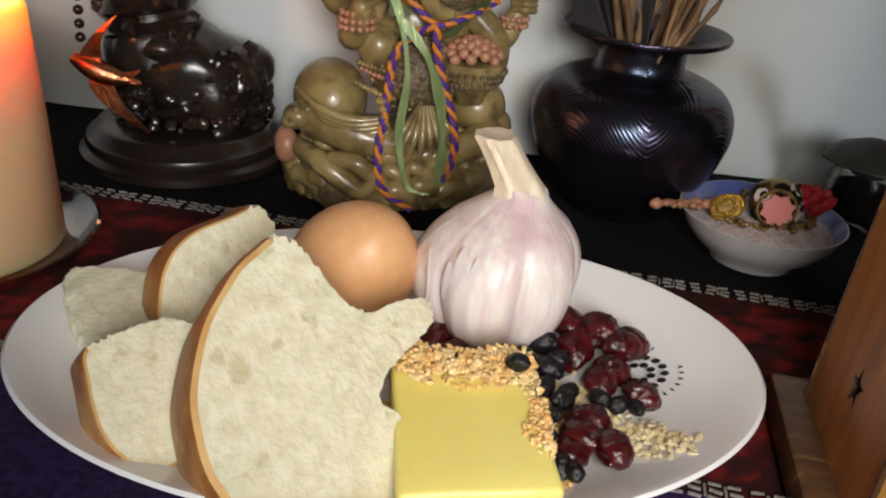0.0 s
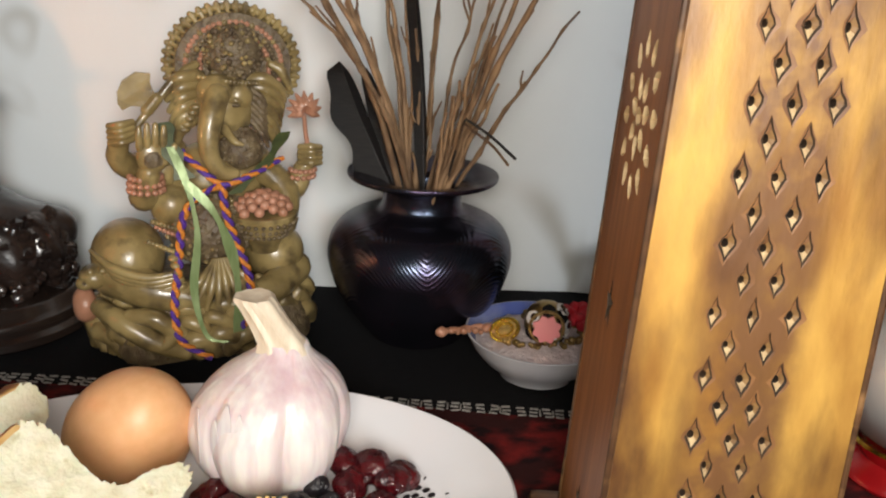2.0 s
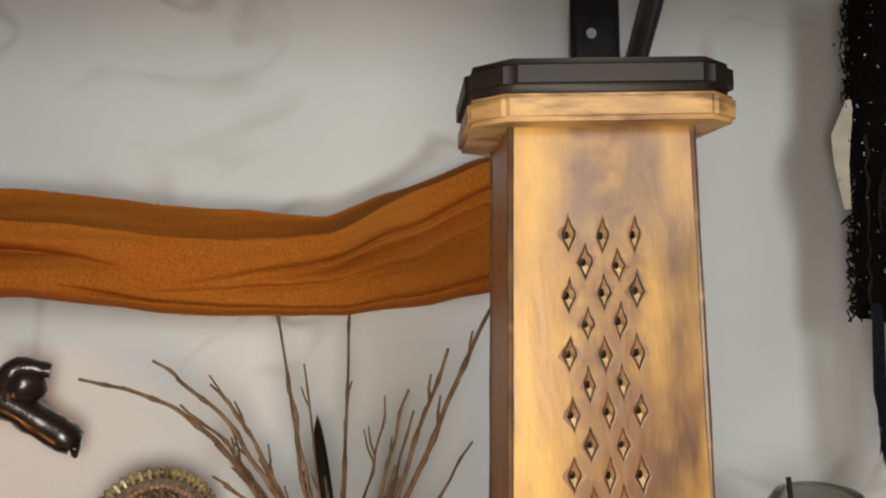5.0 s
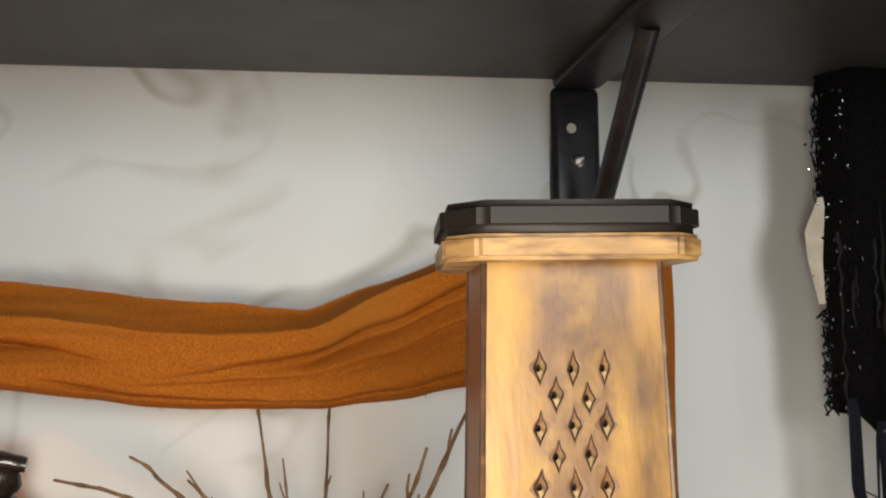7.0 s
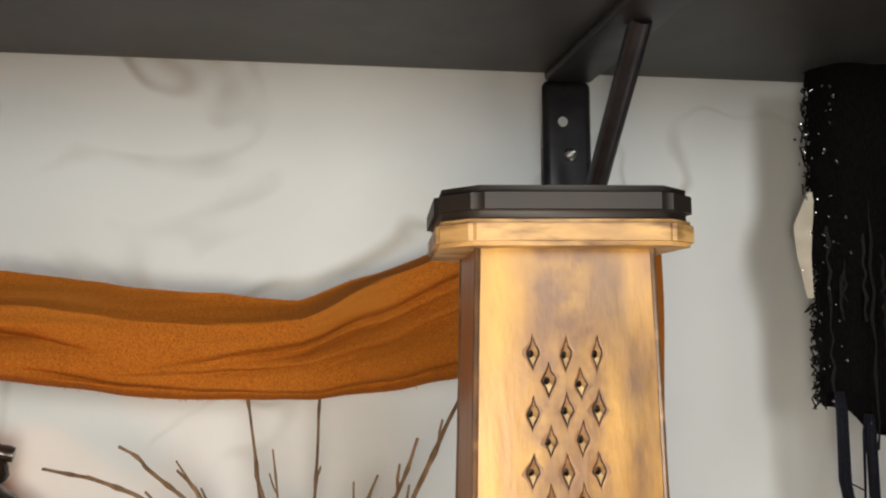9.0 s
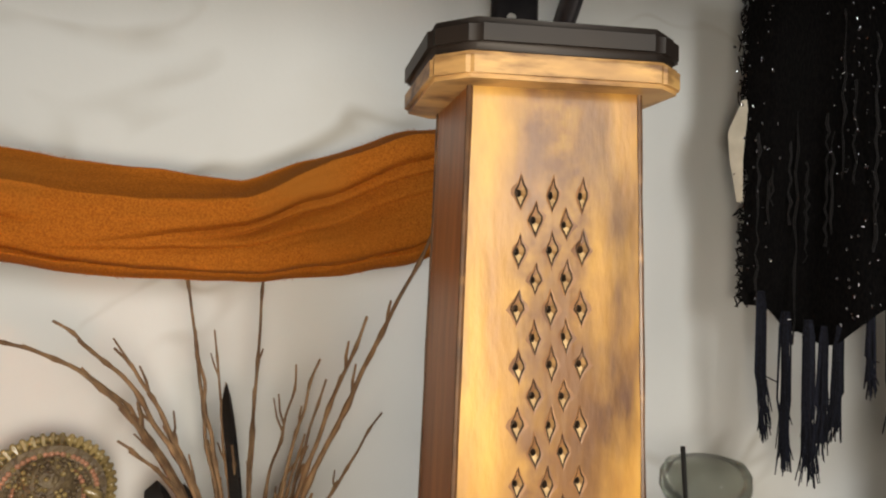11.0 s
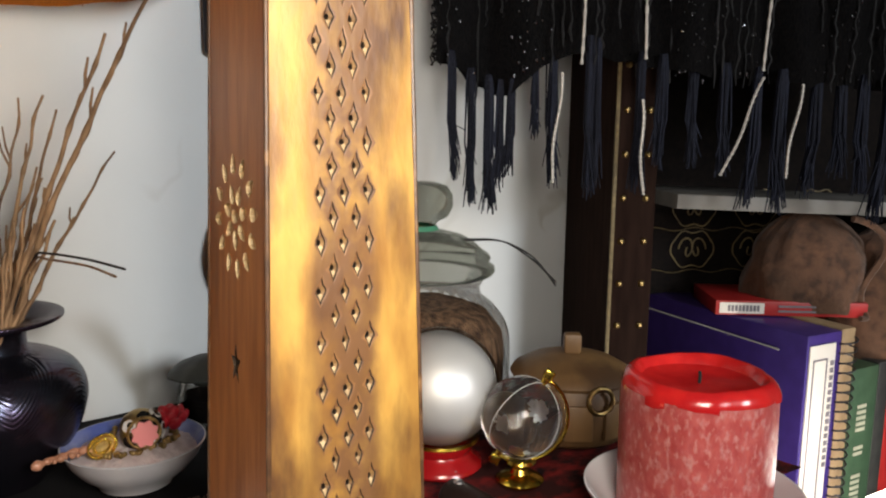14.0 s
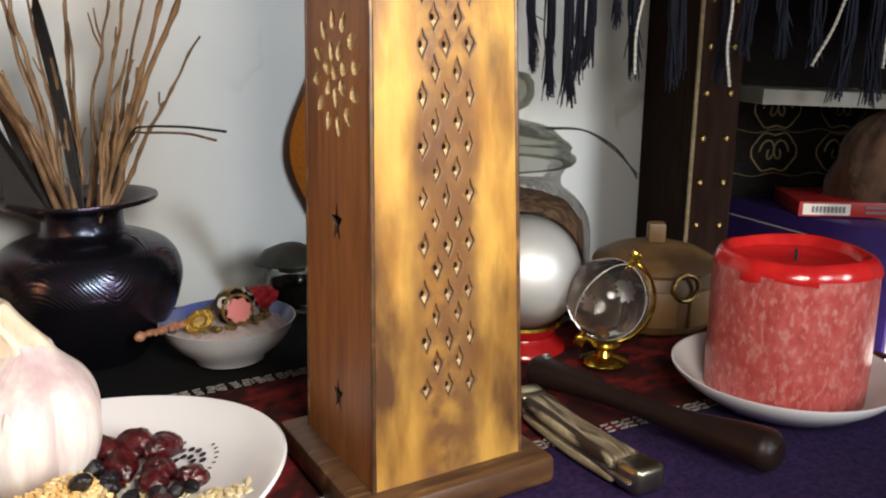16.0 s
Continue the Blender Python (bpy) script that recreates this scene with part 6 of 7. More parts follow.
disc_on(-12, 6, 0.0080, 8, "pink_enamel", "pink_star", 0.22, 0.0018)
for k, (a, e) in enumerate(((48, 4), (70, 22), (74, -16), (36, 34), (30, -30), (-8, 52), (-56, 26), (-54, -16), (60, 48), (-8, -44), (100, 4))):
    disc_on(a, e, 0.0040, 6, "white_enamel" if k % 2 == 0 else "black_enamel", "enamel_plate", 0.1, 0.0013)
    if k % 2 == 0:
        disc_on(a + 5, e + 3, 0.0019, 4, "black_enamel", "enamel_dot", 0.0, 0.0018)
bm = bmesh.new()
for k in range(36):
    a = 2 * math.pi * k / 36
    v = pose(0, 0, 0, 0, 0, -12) @ pose(0, 0, 0, 84, 0, 0) @ Vector((0.0088 * math.cos(a), 0.0088 * math.sin(a), 0.0100))
    ball(bm, v, 0.0012, 1)
tagged(part("filigree", bm, "brass", orb, "beaded brass filigree"), kind="stuff")

coin = thing("gold_charm", (0.1500, 0.3370, 0.0300), "oval yellow gold filigree charm lying on the salt", "charm", turn=-20)
bm = bmesh.new()
for k in range(28):
    a = 2 * math.pi * k / 28
    ball(bm, (0.0078 * math.cos(a), 0, 0.0056 * math.sin(a)), 0.0013, 1)
for k in range(18):
    a = 2 * math.pi * k / 18
    ball(bm, (0.0046 * math.cos(a), -0.0006, 0.0033 * math.sin(a)), 0.0011, 1)
ring = tagged(part("filigree", bm, "gold", coin, "beaded gold filigree"), kind="stuff")
ring.matrix_local = pose(0, 0, 0, -28, -28, 0)
bm = slab(bmesh.new(), [(0.0072 * math.cos(2 * math.pi * k / 28), 0.0050 * math.sin(2 * math.pi * k / 28)) for k in range(28)], -0.0004, 0.0004)
bmesh.ops.transform(bm, matrix=pose(0, 0.0006, 0, 90), verts=bm.verts)
plq = part("plaque", bm, "brass", coin)
plq.matrix_local = pose(0, 0, 0, -28, -28, 0)

bm = bmesh.new()
rose = thing("fabric_rose", (0.1940, 0.3420, 0.0320), "small red fabric rose lying in the bowl", "flower")
for k in range(17):
    a, r = 2.4 * k, 0.0021 * math.sqrt(k)
    part("petal", ball(bmesh.new(), (1.15 * r * math.cos(a), 1.15 * r * math.sin(a), 0.0058 - 0.00031 * k), (0.0041, 0.0021, 0.0048), 2, 0, 0.2, 200, Euler((0.5, 0, a + 1.57)).to_matrix()), "rose", rose)
bm.free()
bm = bmesh.new()
rng = random.Random(31)
for k in range(60):
    t = k / 59
    a = -2.6 + 4.4 * t
    ball(bm, (0.024 * math.cos(a) + rng.uniform(-.002, .002), 0.020 * math.sin(a) + rng.uniform(-.002, .002), 0.0260 + rng.uniform(-.001, .002)), rng.uniform(0.0011, 0.0022), 1)
chain = part("necklace", bm, "brass")
chain.matrix_world = pose(BX, BY, 0.0)
tagged(chain, "tangled antique brass bead necklace on the salt", "necklace")
bm = bmesh.new()
tube(bm, smooth_path([(0.150, 0.342, 0.0275), (0.140, 0.344, 0.0290), (0.128, 0.343, 0.0282), (0.118, 0.341, 0.0280)], 5), [0.0016 + 0.0005 * math.sin(2.2 * i) for i in range(16)], 8)
for k in range(9):
    ball(bm, (0.1185 + 0.0032 * k, 0.3408 + 0.0012 * math.sin(2 * k), 0.0280 + 0.0008 * math.sin(3 * k)), 0.0015 + 0.0007 * (k % 2), 2, 0, 0.3, 300)
ball(bm, (0.1160, 0.3405, 0.0278), (0.0032, 0.0026, 0.0028), 2, 0, 0.4, 300)
tagged(part("beaded_cord", bm, "resin_pink"), "pinkish bead cord hanging over the bowl's rim", "cord")

# small lidded glass pot with a leaf-shaped pewter lid, behind the bowl
pot2 = thing("lidded_pot", (0.250, 0.395, 0.0008), "small smoky glass pot with a leaf-shaped pewter lid", "pot")
part("glass_body", lathe(bmesh.new(), [(0, 0.002), (0.024, 0.001), (0.029, 0.006), (0.031, 0.018), (0.029, 0.028), (0.026, 0.033), (0.0245, 0.033), (0.027, 0.026), (0.029, 0.016), (0.026, 0.006), (0, 0.005)], 40), "jar_glass", pot2)
part("contents", lathe(bmesh.new(), [(0, 0.006), (0.024, 0.007), (0.0275, 0.016), (0.026, 0.022), (0, 0.024)], 32), "cab_in", pot2)
bm = bmesh.new()
lathe(bm, [(0, 0.050), (0.012, 0.049), (0.026, 0.045), (0.036, 0.0385), (0.0362, 0.0375), (0.025, 0.040), (0, 0.042)], 48, wobble=lambda a, z: 1 + 0.10 * math.cos(a + math.pi) ** 3 + 0.02 * math.sin(9 * a))
part("lid", bm, "pewter", pot2, "dull grey leaf-shaped lid")
part("neck", lathe(bmesh.new(), [(0.014, 0.030), (0.018, 0.036), (0.020, 0.042), (0, 0.044)], 32), "pewter", pot2)

for ob in pot2.children:
    ob.data.transform(Matrix.Diagonal((0.68, 0.68, 1, 1)))

# ---------------------------------------------------------------- glass jar of herbs
jar = thing("glass_jar", (0.380, 0.320, 0.0008), "large clear glass jar with knobbed lid, full of dried brown herbs", "jar")
JP = [(0.050, 0.0), (0.064, 0.002), (0.0710, 0.010), (0.0720, 0.045), (0.0690, 0.064), (0.060, 0.078), (0.0510, 0.0855), (0.0490, 0.0900), (0.0490, 0.0945), (0.0510, 0.098), (0.0520, 0.101), (0.0505, 0.103)]
FLUTE = lambda a, z: 1 + 0.010 * math.sin(44 * a) * max(0.0, 1 - abs(z - 0.066) / 0.022)
part("jar_body", lathe(bmesh.new(), [(p.x, p.z) for p in smooth_path([(r, 0, z) for r, z in JP], 4)], 264, wobble=FLUTE), "jar_glass", jar)
bm = bmesh.new()
lathe(bm, [(0, 0.0075), (0.060, 0.0075), (0.0665, 0.012), (0.0680, 0.045), (0.0650, 0.061), (0.055, 0.0735), (0.038, 0.080), (0, 0.081)], 72)
bmesh.ops.subdivide_edges(bm, edges=bm.edges[:], cuts=1)
for v in bm.verts:
    v.co += 0.0010 * Vector((noise.noise((v.co.x * 220, v.co.y * 220, v.co.z * 40)), noise.noise((v.co.y * 220, v.co.x * 220, v.co.z * 40 + 5)), noise.noise(v.co * 120)))
    v.co.x *= 1.0
    v.co.y *= 1.0
part("dried_herbs", bm, "herb", jar, "dark brown dried herbs")
LP = [(0.0505, 0.1035), (0.0580, 0.1035), (0.0595, 0.1055), (0.0590, 0.1085), (0.0560, 0.1100), (0.0550, 0.1125), (0.0562, 0.1150), (0.0545, 0.1175), (0.0500, 0.1205), (0.0440, 0.1260), (0.0360, 0.1305), (0.0240, 0.1335), (0.0165, 0.1350), (0.0150, 0.1385), (0.0175, 0.1415), (0.0245, 0.1450), (0.0278, 0.1520), (0.0274, 0.1610), (0.0235, 0.1670), (0.0150, 0.1695), (0, 0.1700)]
jar_lid = part("lid", lathe(bmesh.new(), LP, 64), "lid_glass", jar, "domed glass lid with flattened knob")
bm = bmesh.new()
lathe(bm, [(0.0500, 0.1031), (0.0560, 0.1031), (0.0560, 0.1034), (0.0500, 0.1034)], 64)
part("seal_ring", bm, "lid_glass", jar, "clear seal ring")
bm = bmesh.new()
lathe(bm, [(0.0158, 0.1350), (0.0176, 0.1352), (0.0166, 0.1372), (0.0155, 0.1385)], 40)
part("knob_ring", bm, "green_putty", jar_lid, "green tinted ring below the knob")
stick = tube(bmesh.new(), [(0.341, 0.286, 0.136), (0.3385, 0.288, 0.160), (0.3375, 0.290, 0.188)], 0.0014, 8)
tagged(part("incense_stick", stick, "wick"), "short black stick leaning on the jar lid", "stick")
for k in range(2):
    bm = tube(bmesh.new(), smooth_path([(0.392, 0.282, 0.1305 + 0.001 * k), (0.420, 0.270, 0.1285), (0.445, 0.262, 0.116 - 0.002 * k), (0.466, 0.262, 0.100), (0.478, 0.262, 0.0885 + 0.003 * k)], 6), 0.0007, 6)
    tagged(part("wire", bm, "wick"), "thin black wire trailing off the jar lid", "wire", "wires on the jar")

# mirrored ball on a red foot
mb = thing("mirror_ball", (0.3160, 0.2320, 0.0008), "silvered glass ball on a red lacquered foot", "ornament")
part("ball", ball(bmesh.new(), (0, 0, 0.0502), 0.0355, 5), "mirror", mb)
part("glass_shell", ball(bmesh.new(), (0, 0, 0.0502), 0.0380, 5), "jar_glass", mb, "clear outer glass")
part("foot", lathe(bmesh.new(), [(0, 0), (0.026, 0), (0.0275, 0.002), (0.0265, 0.005), (0.0215, 0.008), (0.0200, 0.011), (0.0225, 0.015), (0.0235, 0.0175), (0, 0.0130)], 40), "red_base", mb, "turned red foot")
part("collar", lathe(bmesh.new(), [(0.0205, 0.0150), (0.0250, 0.0185), (0.0240, 0.0200), (0.0205, 0.0175)], 40), "gold", mb, "thin gilt collar")

# crystal globe on a gilt stand
GX, GY, GZ, GR = 0.3335, 0.1810, 0.0405, 0.0243
globe = thing("crystal_globe", (GX, GY, 0.0008), "clear crystal globe with frosted continents on a gilt stand", "globe")
part("sphere", ball(bmesh.new(), (0, 0, GZ), GR, 5), "crystal", globe)
axis = Vector((0.34, -0.37, 0.86)).normalized()
bm = bmesh.new()
side = axis.cross(Vector((0.68, 0.73, 0))).normalized()
arc = []
for k in range(25):
    a = radians(-2 + 184 * k / 24)
    arc.append(Vector((0, 0, GZ)) + (GR + 0.0032) * (math.cos(a) * axis + math.sin(a) * (Vector((0.575, -0.626, -0.5)) - axis * axis.dot(Vector((0.575, -0.626, -0.5)))).normalized()))
tube(bm, arc, 0.0016, 8, flat=0.8)
part("meridian", bm, "gold", globe, "gilt half ring")
for s in (1, -1):
    bm = bmesh.new()
    tube(bm, [Vector((0, 0, GZ)) + s * axis * (GR - 0.0006), Vector((0, 0, GZ)) + s * axis * (GR + 0.0075)], 0.0020, 10)
    box(bm, -0.0030, 0.0030, -0.0030, 0.0030, -0.0028, 0.0028, 0.0008, Matrix.Translation(Vector((0, 0, GZ)) + s * axis * (GR + 0.0062)) @ axis.to_track_quat("Z", "Y").to_matrix().to_4x4())
    part("pin", bm, "gold", globe, "gilt axis pin")
part("foot", lathe(bmesh.new(), [(0, 0), (0.0135, 0), (0.0145, 0.0018), (0.0125, 0.0035), (0.0060, 0.0055), (0.0045, 0.0085), (0.0070, 0.0105), (0.0095, 0.0128), (0.0085, 0.0145), (0, 0.0145)], 32), "gold", globe, "turned gilt foot")
for cx, cy, r in ((0.45, 0.55, 0.34), (-0.55, 0.15, 0.26), (-0.15, -0.65, 0.26)):
    d0 = Vector((-0.75 + 0.68 * cx, -0.6 - 0.73 * cx, cy)).normalized()
    u = d0.cross(Vector((0, 0, 1))).normalized()
    w = u.cross(d0)
    bm = bmesh.new()
    c = bm.verts.new(Vector((0, 0, GZ)) + d0 * (GR + 0.00025))
    rim = []
    for k in range(28):
        a = 2 * math.pi * k / 28
        q = r * (0.75 + 0.5 * noise.noise((3 * math.cos(a) + cx * 9, 3 * math.sin(a), cy * 5)))
        rim.append(bm.verts.new(Vector((0, 0, GZ)) + (d0 + q * (math.cos(a) * u + math.sin(a) * w)).normalized() * (GR + 0.00025)))
    for k in range(28):
        bm.faces.new((c, rim[k], rim[(k + 1) % 28]))
    part("continent", bm, "etched", globe, "frosted continent etched on the crystal")
for q in (axis.cross(Vector((1, 0, 0))).normalized(), axis.cross(Vector((0, 1, 0))).normalized()):
    bm = bmesh.new()
    tube(bm, [Vector((0, 0, GZ)) + (GR + 0.0001) * (math.cos(a) * axis + math.sin(a) * q) for a in (2 * math.pi * k / 48 for k in range(49))], 0.00022, 5)
    part("grid_line", bm, "frost", globe, "etched meridian line")

# carved wooden lidded pot
wp = thing("wooden_pot", (0.424, 0.208, 0.0008), "round carved brown wooden pot with lid and ring handle", "pot", turn=-48)
part("body", lathe(bmesh.new(), [(0, 0), (0.036, 0), (0.0405, 0.004), (0.0425, 0.018), (0.0420, 0.032), (0.0395, 0.040), (0, 0.040)], 48), "pot_wood", wp)
pot_lid = part("lid", lathe(bmesh.new(), [(0, 0.0402), (0.0410, 0.0402), (0.0425, 0.0425), (0.0400, 0.0465), (0.030, 0.0520), (0.016, 0.0555), (0, 0.0565)], 48), "pot_wood", wp)
part("knob", box(bmesh.new(), -0.006, 0.006, -0.005, 0.005, 0.0560, 0.0700, 0.002), "pot_wood", pot_lid, "square wooden knob")
for k in range(10):
    a = 36 * k
    ob = part("carved_panel", box(bmesh.new(), -0.0095, 0.0095, -0.0015, 0.0015, 0.008, 0.032, 0.001), "pot_wood", wp)
    ob.matrix_local = pose(0, 0, 0, 0, 0, a) @ pose(0, -0.0425, 0)
bm = bmesh.new()
tube(bm, [(0.0085 * math.cos(a), -0.045, 0.036 + 0.0085 * math.sin(a)) for a in (2 * math.pi * k / 28 for k in range(29))], 0.0017, 8)
part("ring_handle", bm, "brass", wp, "brass ring handle").matrix_local = pose(0, 0, 0, 0, 0, 18)

# ---------------------------------------------------------------- red candle on a white saucer
RX, RY = 0.360, 0.084
saucer = part("saucer", lathe(bmesh.new(), [(0, 0.005), (0.030, 0.005), (0.044, 0.010), (0.055, 0.0195), (0.0600, 0.0260), (0.0612, 0.0262), (0.0610, 0.0245), (0.0555, 0.0165), (0.044, 0.006), (0.033, 0.0015), (0.030, 0.0), (0.027, 0.0), (0.026, 0.002), (0, 0.002)], 72), "porcelain")
saucer.matrix_world = pose(RX, RY, 0.0008) @ Matrix.Diagonal((0.95, 0.95, 0.78, 1))
tagged(saucer, "small deep white porcelain saucer under the red candle", "saucer")
rcandle = thing("red_candle", (RX, RY, 0.0050), "thick mottled red pillar candle with melted top, standing on a saucer", "candle")
bm = bmesh.new()
lathe(bm, [(0, 0), (0.0388, 0), (0.0402, 0.002), (0.0405, 0.03), (0.0404, 0.066), (0.0402, 0.0735)], 72, wobble=lambda a, z: 1 + 0.006 * math.sin(5 * a + 60 * z) + 0.004 * math.sin(13 * a))
part("wax_body", bm, "red_wax", rcandle)
bm = bmesh.new()
lathe(bm, [(0.0401, 0.0725), (0.0401, 0.0745), (0.0385, 0.0782), (0.0362, 0.0806), (0.0340, 0.0808), (0.0318, 0.0790), (0.0300, 0.0758), (0.0200, 0.0745), (0.0080, 0.0742), (0, 0.0742)], 72, wobble=lambda a, z: 1 + 0.014 * math.sin(4 * a + 1) + 0.010 * math.sin(9 * a) + 0.006 * math.sin(17 * a))
for v in bm.verts:
    if v.co.z < 0.0730:
        v.co.z -= 0.004 * (0.5 + 0.5 * math.sin(5 * math.atan2(v.co.y, v.co.x))) + 0.002 * noise.noise(v.co * 90)
        v.co.x, v.co.y = v.co.x * 1.001, v.co.y * 1.001
    v.co.z += 0.0006 * math.sin(3 * math.atan2(v.co.y, v.co.x) + 0.8) if v.co.z > 0.0772 else 0
part("melted_rim", bm, "red_wax_top", rcandle, "glossy bright red melted rim")
part("wick", tube(bmesh.new(), [(0, 0, 0.073), (0.0005, 0, 0.0775), (0.002, 0.001, 0.0800)], 0.0009, 8), "wick", rcandle)

# ---------------------------------------------------------------- knives on the cloth
knife = thing("folding_knife", (0.2365, 0.1260, 0.0012), "folded pocket knife with stag horn scales and nickel bolsters", "knife", turn=75)
bm = bmesh.new()
box(bm, -0.036, 0.036, -0.0085, 0.0085, 0.0060, 0.0125, 0.003, seg=3)
box(bm, -0.036, 0.036, -0.0085, 0.0085, 0.0, 0.0045, 0.002, seg=2)
bmesh.ops.subdivide_edges(bm, edges=[e for e in bm.edges if e.calc_length() > 0.03], cuts=14, use_grid_fill=True)
for v in bm.verts:
    v.co.y += 0.0026 * math.cos(v.co.x * 42) - 0.001
    v.co.z += 0.0010 * noise.noise((v.co.x * 60, v.co.y * 260, 1)) if v.co.z > 0.01 else 0
part("horn_scale", bm, "stag", knife)
for x0, x1 in ((-0.0505, -0.0355), (0.0355, 0.0495)):
    bm = box(bmesh.new(), x0, x1, -0.0085, 0.0080, 0.0, 0.0125, 0.003, seg=3)
    for v in bm.verts:
        v.co.y += 0.0026 * math.cos(v.co.x * 42) - 0.001
    part("bolster", bm, "nickel", knife, "worn nickel bolster")
bm = box(bmesh.new(), -0.047, 0.047, -0.0065, 0.0100, 0.0046, 0.0059, 0.0004)
for v in bm.verts:
    v.co.y += 0.0026 * math.cos(v.co.x * 42) - 0.001
part("blade", bm, "steel", knife)
sheath = thing("sheathed_knife", (0.2740, 0.1080, 0.0008), "dark brown leather knife sheath with rounded wooden handle", "knife", turn=-86)
bm = bmesh.new()
hp = smooth_path([(-0.075, 0.002, 0.012), (-0.060, 0.001, 0.0135), (-0.035, 0, 0.0135), (-0.010, 0, 0.0125), (0.020, 0, 0.0120), (0.045, 0, 0.0125), (0.062, -0.001, 0.0125)], 6)
n = len(hp)
tube(bm, hp, [(0.0085 + 0.0028 * math.cos(6.0 * i / n + 0.4)) * (0.55 if i in (0, n - 1) else (0.85 if i in (1, n - 2) else 1)) for i in range(n)], 16, flat=0.9)
part("handle", bm, "sheath", sheath)
part("rivet", ball(bmesh.new(), (-0.062, -0.004, 0.0255), (0.003, 0.003, 0.0012), 2), "steel", sheath, "small bright rivet")

# ---------------------------------------------------------------- bookcase beside the altar, turned towards the room
CT = -37.6
CAB = pose(0.617, 0.300, 0, 0, 0, CT)          # its front left corner; x along the front, y into it
cab = thing("bookcase", (0.617, 0.300, -0.75), "tall dark timber bookcase with brass-studded edge, standing by the wall", "bookcase", turn=CT)
part("side", box(bmesh.new(), 0.0, 0.018, 0.0, 0.138, 0.0, 1.30, 0.001), "cab", cab)
stile = part("stile", box(bmesh.new(), 0.0, 0.040, -0.006, 0.0, 0.0, 1.30, 0.0015), "cab", cab)
part("bead", box(bmesh.new(), -0.003, 0.0005, -0.0085, -0.0055, 0.0, 1.30, 0.0008), "gilt", cab, "pale worn edge bead")
part("back", box(bmesh.new(), 0.018, 1.0, 0.138, 0.150, 0.0, 1.30), "cab_in", cab)
part("bottom_shelf", box(bmesh.new(), 0.018, 1.0, -0.30, 0.138, 0.44, 0.463, 0.001), "cab", cab)
part("top", box(bmesh.new(), 0.0, 1.0, -0.006, 0.138, 1.30, 1.32, 0.001), "cab", cab)
sh = part("shelf", box(bmesh.new(), 0.030, 0.70, 0.0, 0.115, 0.888, 0.902, 0.001), "grey_board", cab, "grey board shelf")
sh.matrix_local = pose(0, 0, 0, 0, 2.2, 0)
stud_bm = lathe(bmesh.new(), [(0.0034, 0), (0.0030, 0.0012), (0.0018, 0.0022), (0, 0.0026)], 12)
bmesh.ops.transform(stud_bm, matrix=pose(0, -0.006, 0, 90), verts=stud_bm.verts)
first = part("stud", stud_bm, "brass", stile, "domed brass stud")
first.matrix_local = pose(0.008, 0, 0.8967)
for k in range(-9, 10):
    for x in (0.008, 0.030):
        if k == 0 and x == 0.008:
            continue
        st = first.copy()
        scene.collection.objects.link(st)
        st.matrix_local = pose(x, 0, 0.8967 + 0.0402 * k)
# gilt scroll print on the lining
bm = bmesh.new()
for x0 in (0.075, 0.150, 0.225, 0.300):
    for z0, s in ((0.872, 1.0), (0.825, 1.0)):
        for q in (-1, 1):
            tube(bm, [(x0 + q * s * (0.006 + 0.0105 * (1 - t) * math.cos(7 * t)), 0.1372, z0 + s * 0.0150 * (1 - 0.75 * t) * math.sin(7 * t)) for t in (k / 26 for k in range(27))], 0.0011, 5, flat=0.5)
        tube(bm, [(x0 + 0.026 * math.cos(a), 0.1372, z0 + 0.021 * math.sin(a) * (1 + 0.12 * math.cos(6 * a))) for a in (2 * math.pi * k / 40 for k in range(41))], 0.0009, 5, flat=0.5)
for z0 in (0.848, 0.800):
    tube(bm, [(0.045 + 0.30 * t, 0.1372, z0 + 0.002 * math.sin(40 * t)) for t in (k / 40 for k in range(41))], 0.0012, 5, flat=0.5)
tube(bm, [(0.052 + 0.004 * math.sin(30 * t), 0.1372, 0.79 + 0.105 * t) for t in (k / 30 for k in range(31))], 0.0014, 5, flat=0.5)
part("gilt_scroll_print", bm, "gilt", cab, "dull gilt scrolls printed on black lining")

# ---------------------------------------------------------------- books on the bottom shelf
BZ = -0.2870
AX = Vector((0.296, 0.955, 0)).normalized()      # from the spines inwards
AW = Vector((0.955, -0.296, 0)).normalized()                  # along the row
BO = Vector((0.717, 0.149, 0))


def book(name, off, thick, height, deep, key, label, category="book", lean=0.0):
    p = BO + AW * off
    th = thing(name, (p.x, p.y, BZ), label, category, "row of books", turn=math.degrees(math.atan2(AW.y, AW.x)))
    part("cover", box(bmesh.new(), 0, thick, 0, deep, 0, height, 0.0016), key, th)
    bm = box(bmesh.new(), 0.003, thick - 0.003, 0.004, deep + 0.0008, 0.003, height - 0.004)
    part("page_block", bm, "paper", th)
    return th


bd = book("ring_binder", 0, 0.050, 0.3120, 0.205, "binder", "purple cardboard ring binder with white spine label, standing", "binder")
spine = part("spine_label", box(bmesh.new(), 0.003, 0.040, -0.0016, 0.0001, 0.125, 0.302, 0.0004), "paper", bd, "white printed spine label")
bm = bmesh.new()
for x0, x1, z0, z1 in ((0.008, 0.028, 0.1295, 0.1310), (0.008, 0.028, 0.2870, 0.2885), (0.008, 0.0090, 0.130, 0.288), (0.0270, 0.028, 0.130, 0.288)):
    box(bm, x0, x1, -0.0024, -0.0015, z0, z1)
for k in range(15):
    box(bm, 0.0330, 0.0375, -0.0024, -0.0015, 0.180 + 0.0072 * k, 0.1845 + 0.0072 * k)
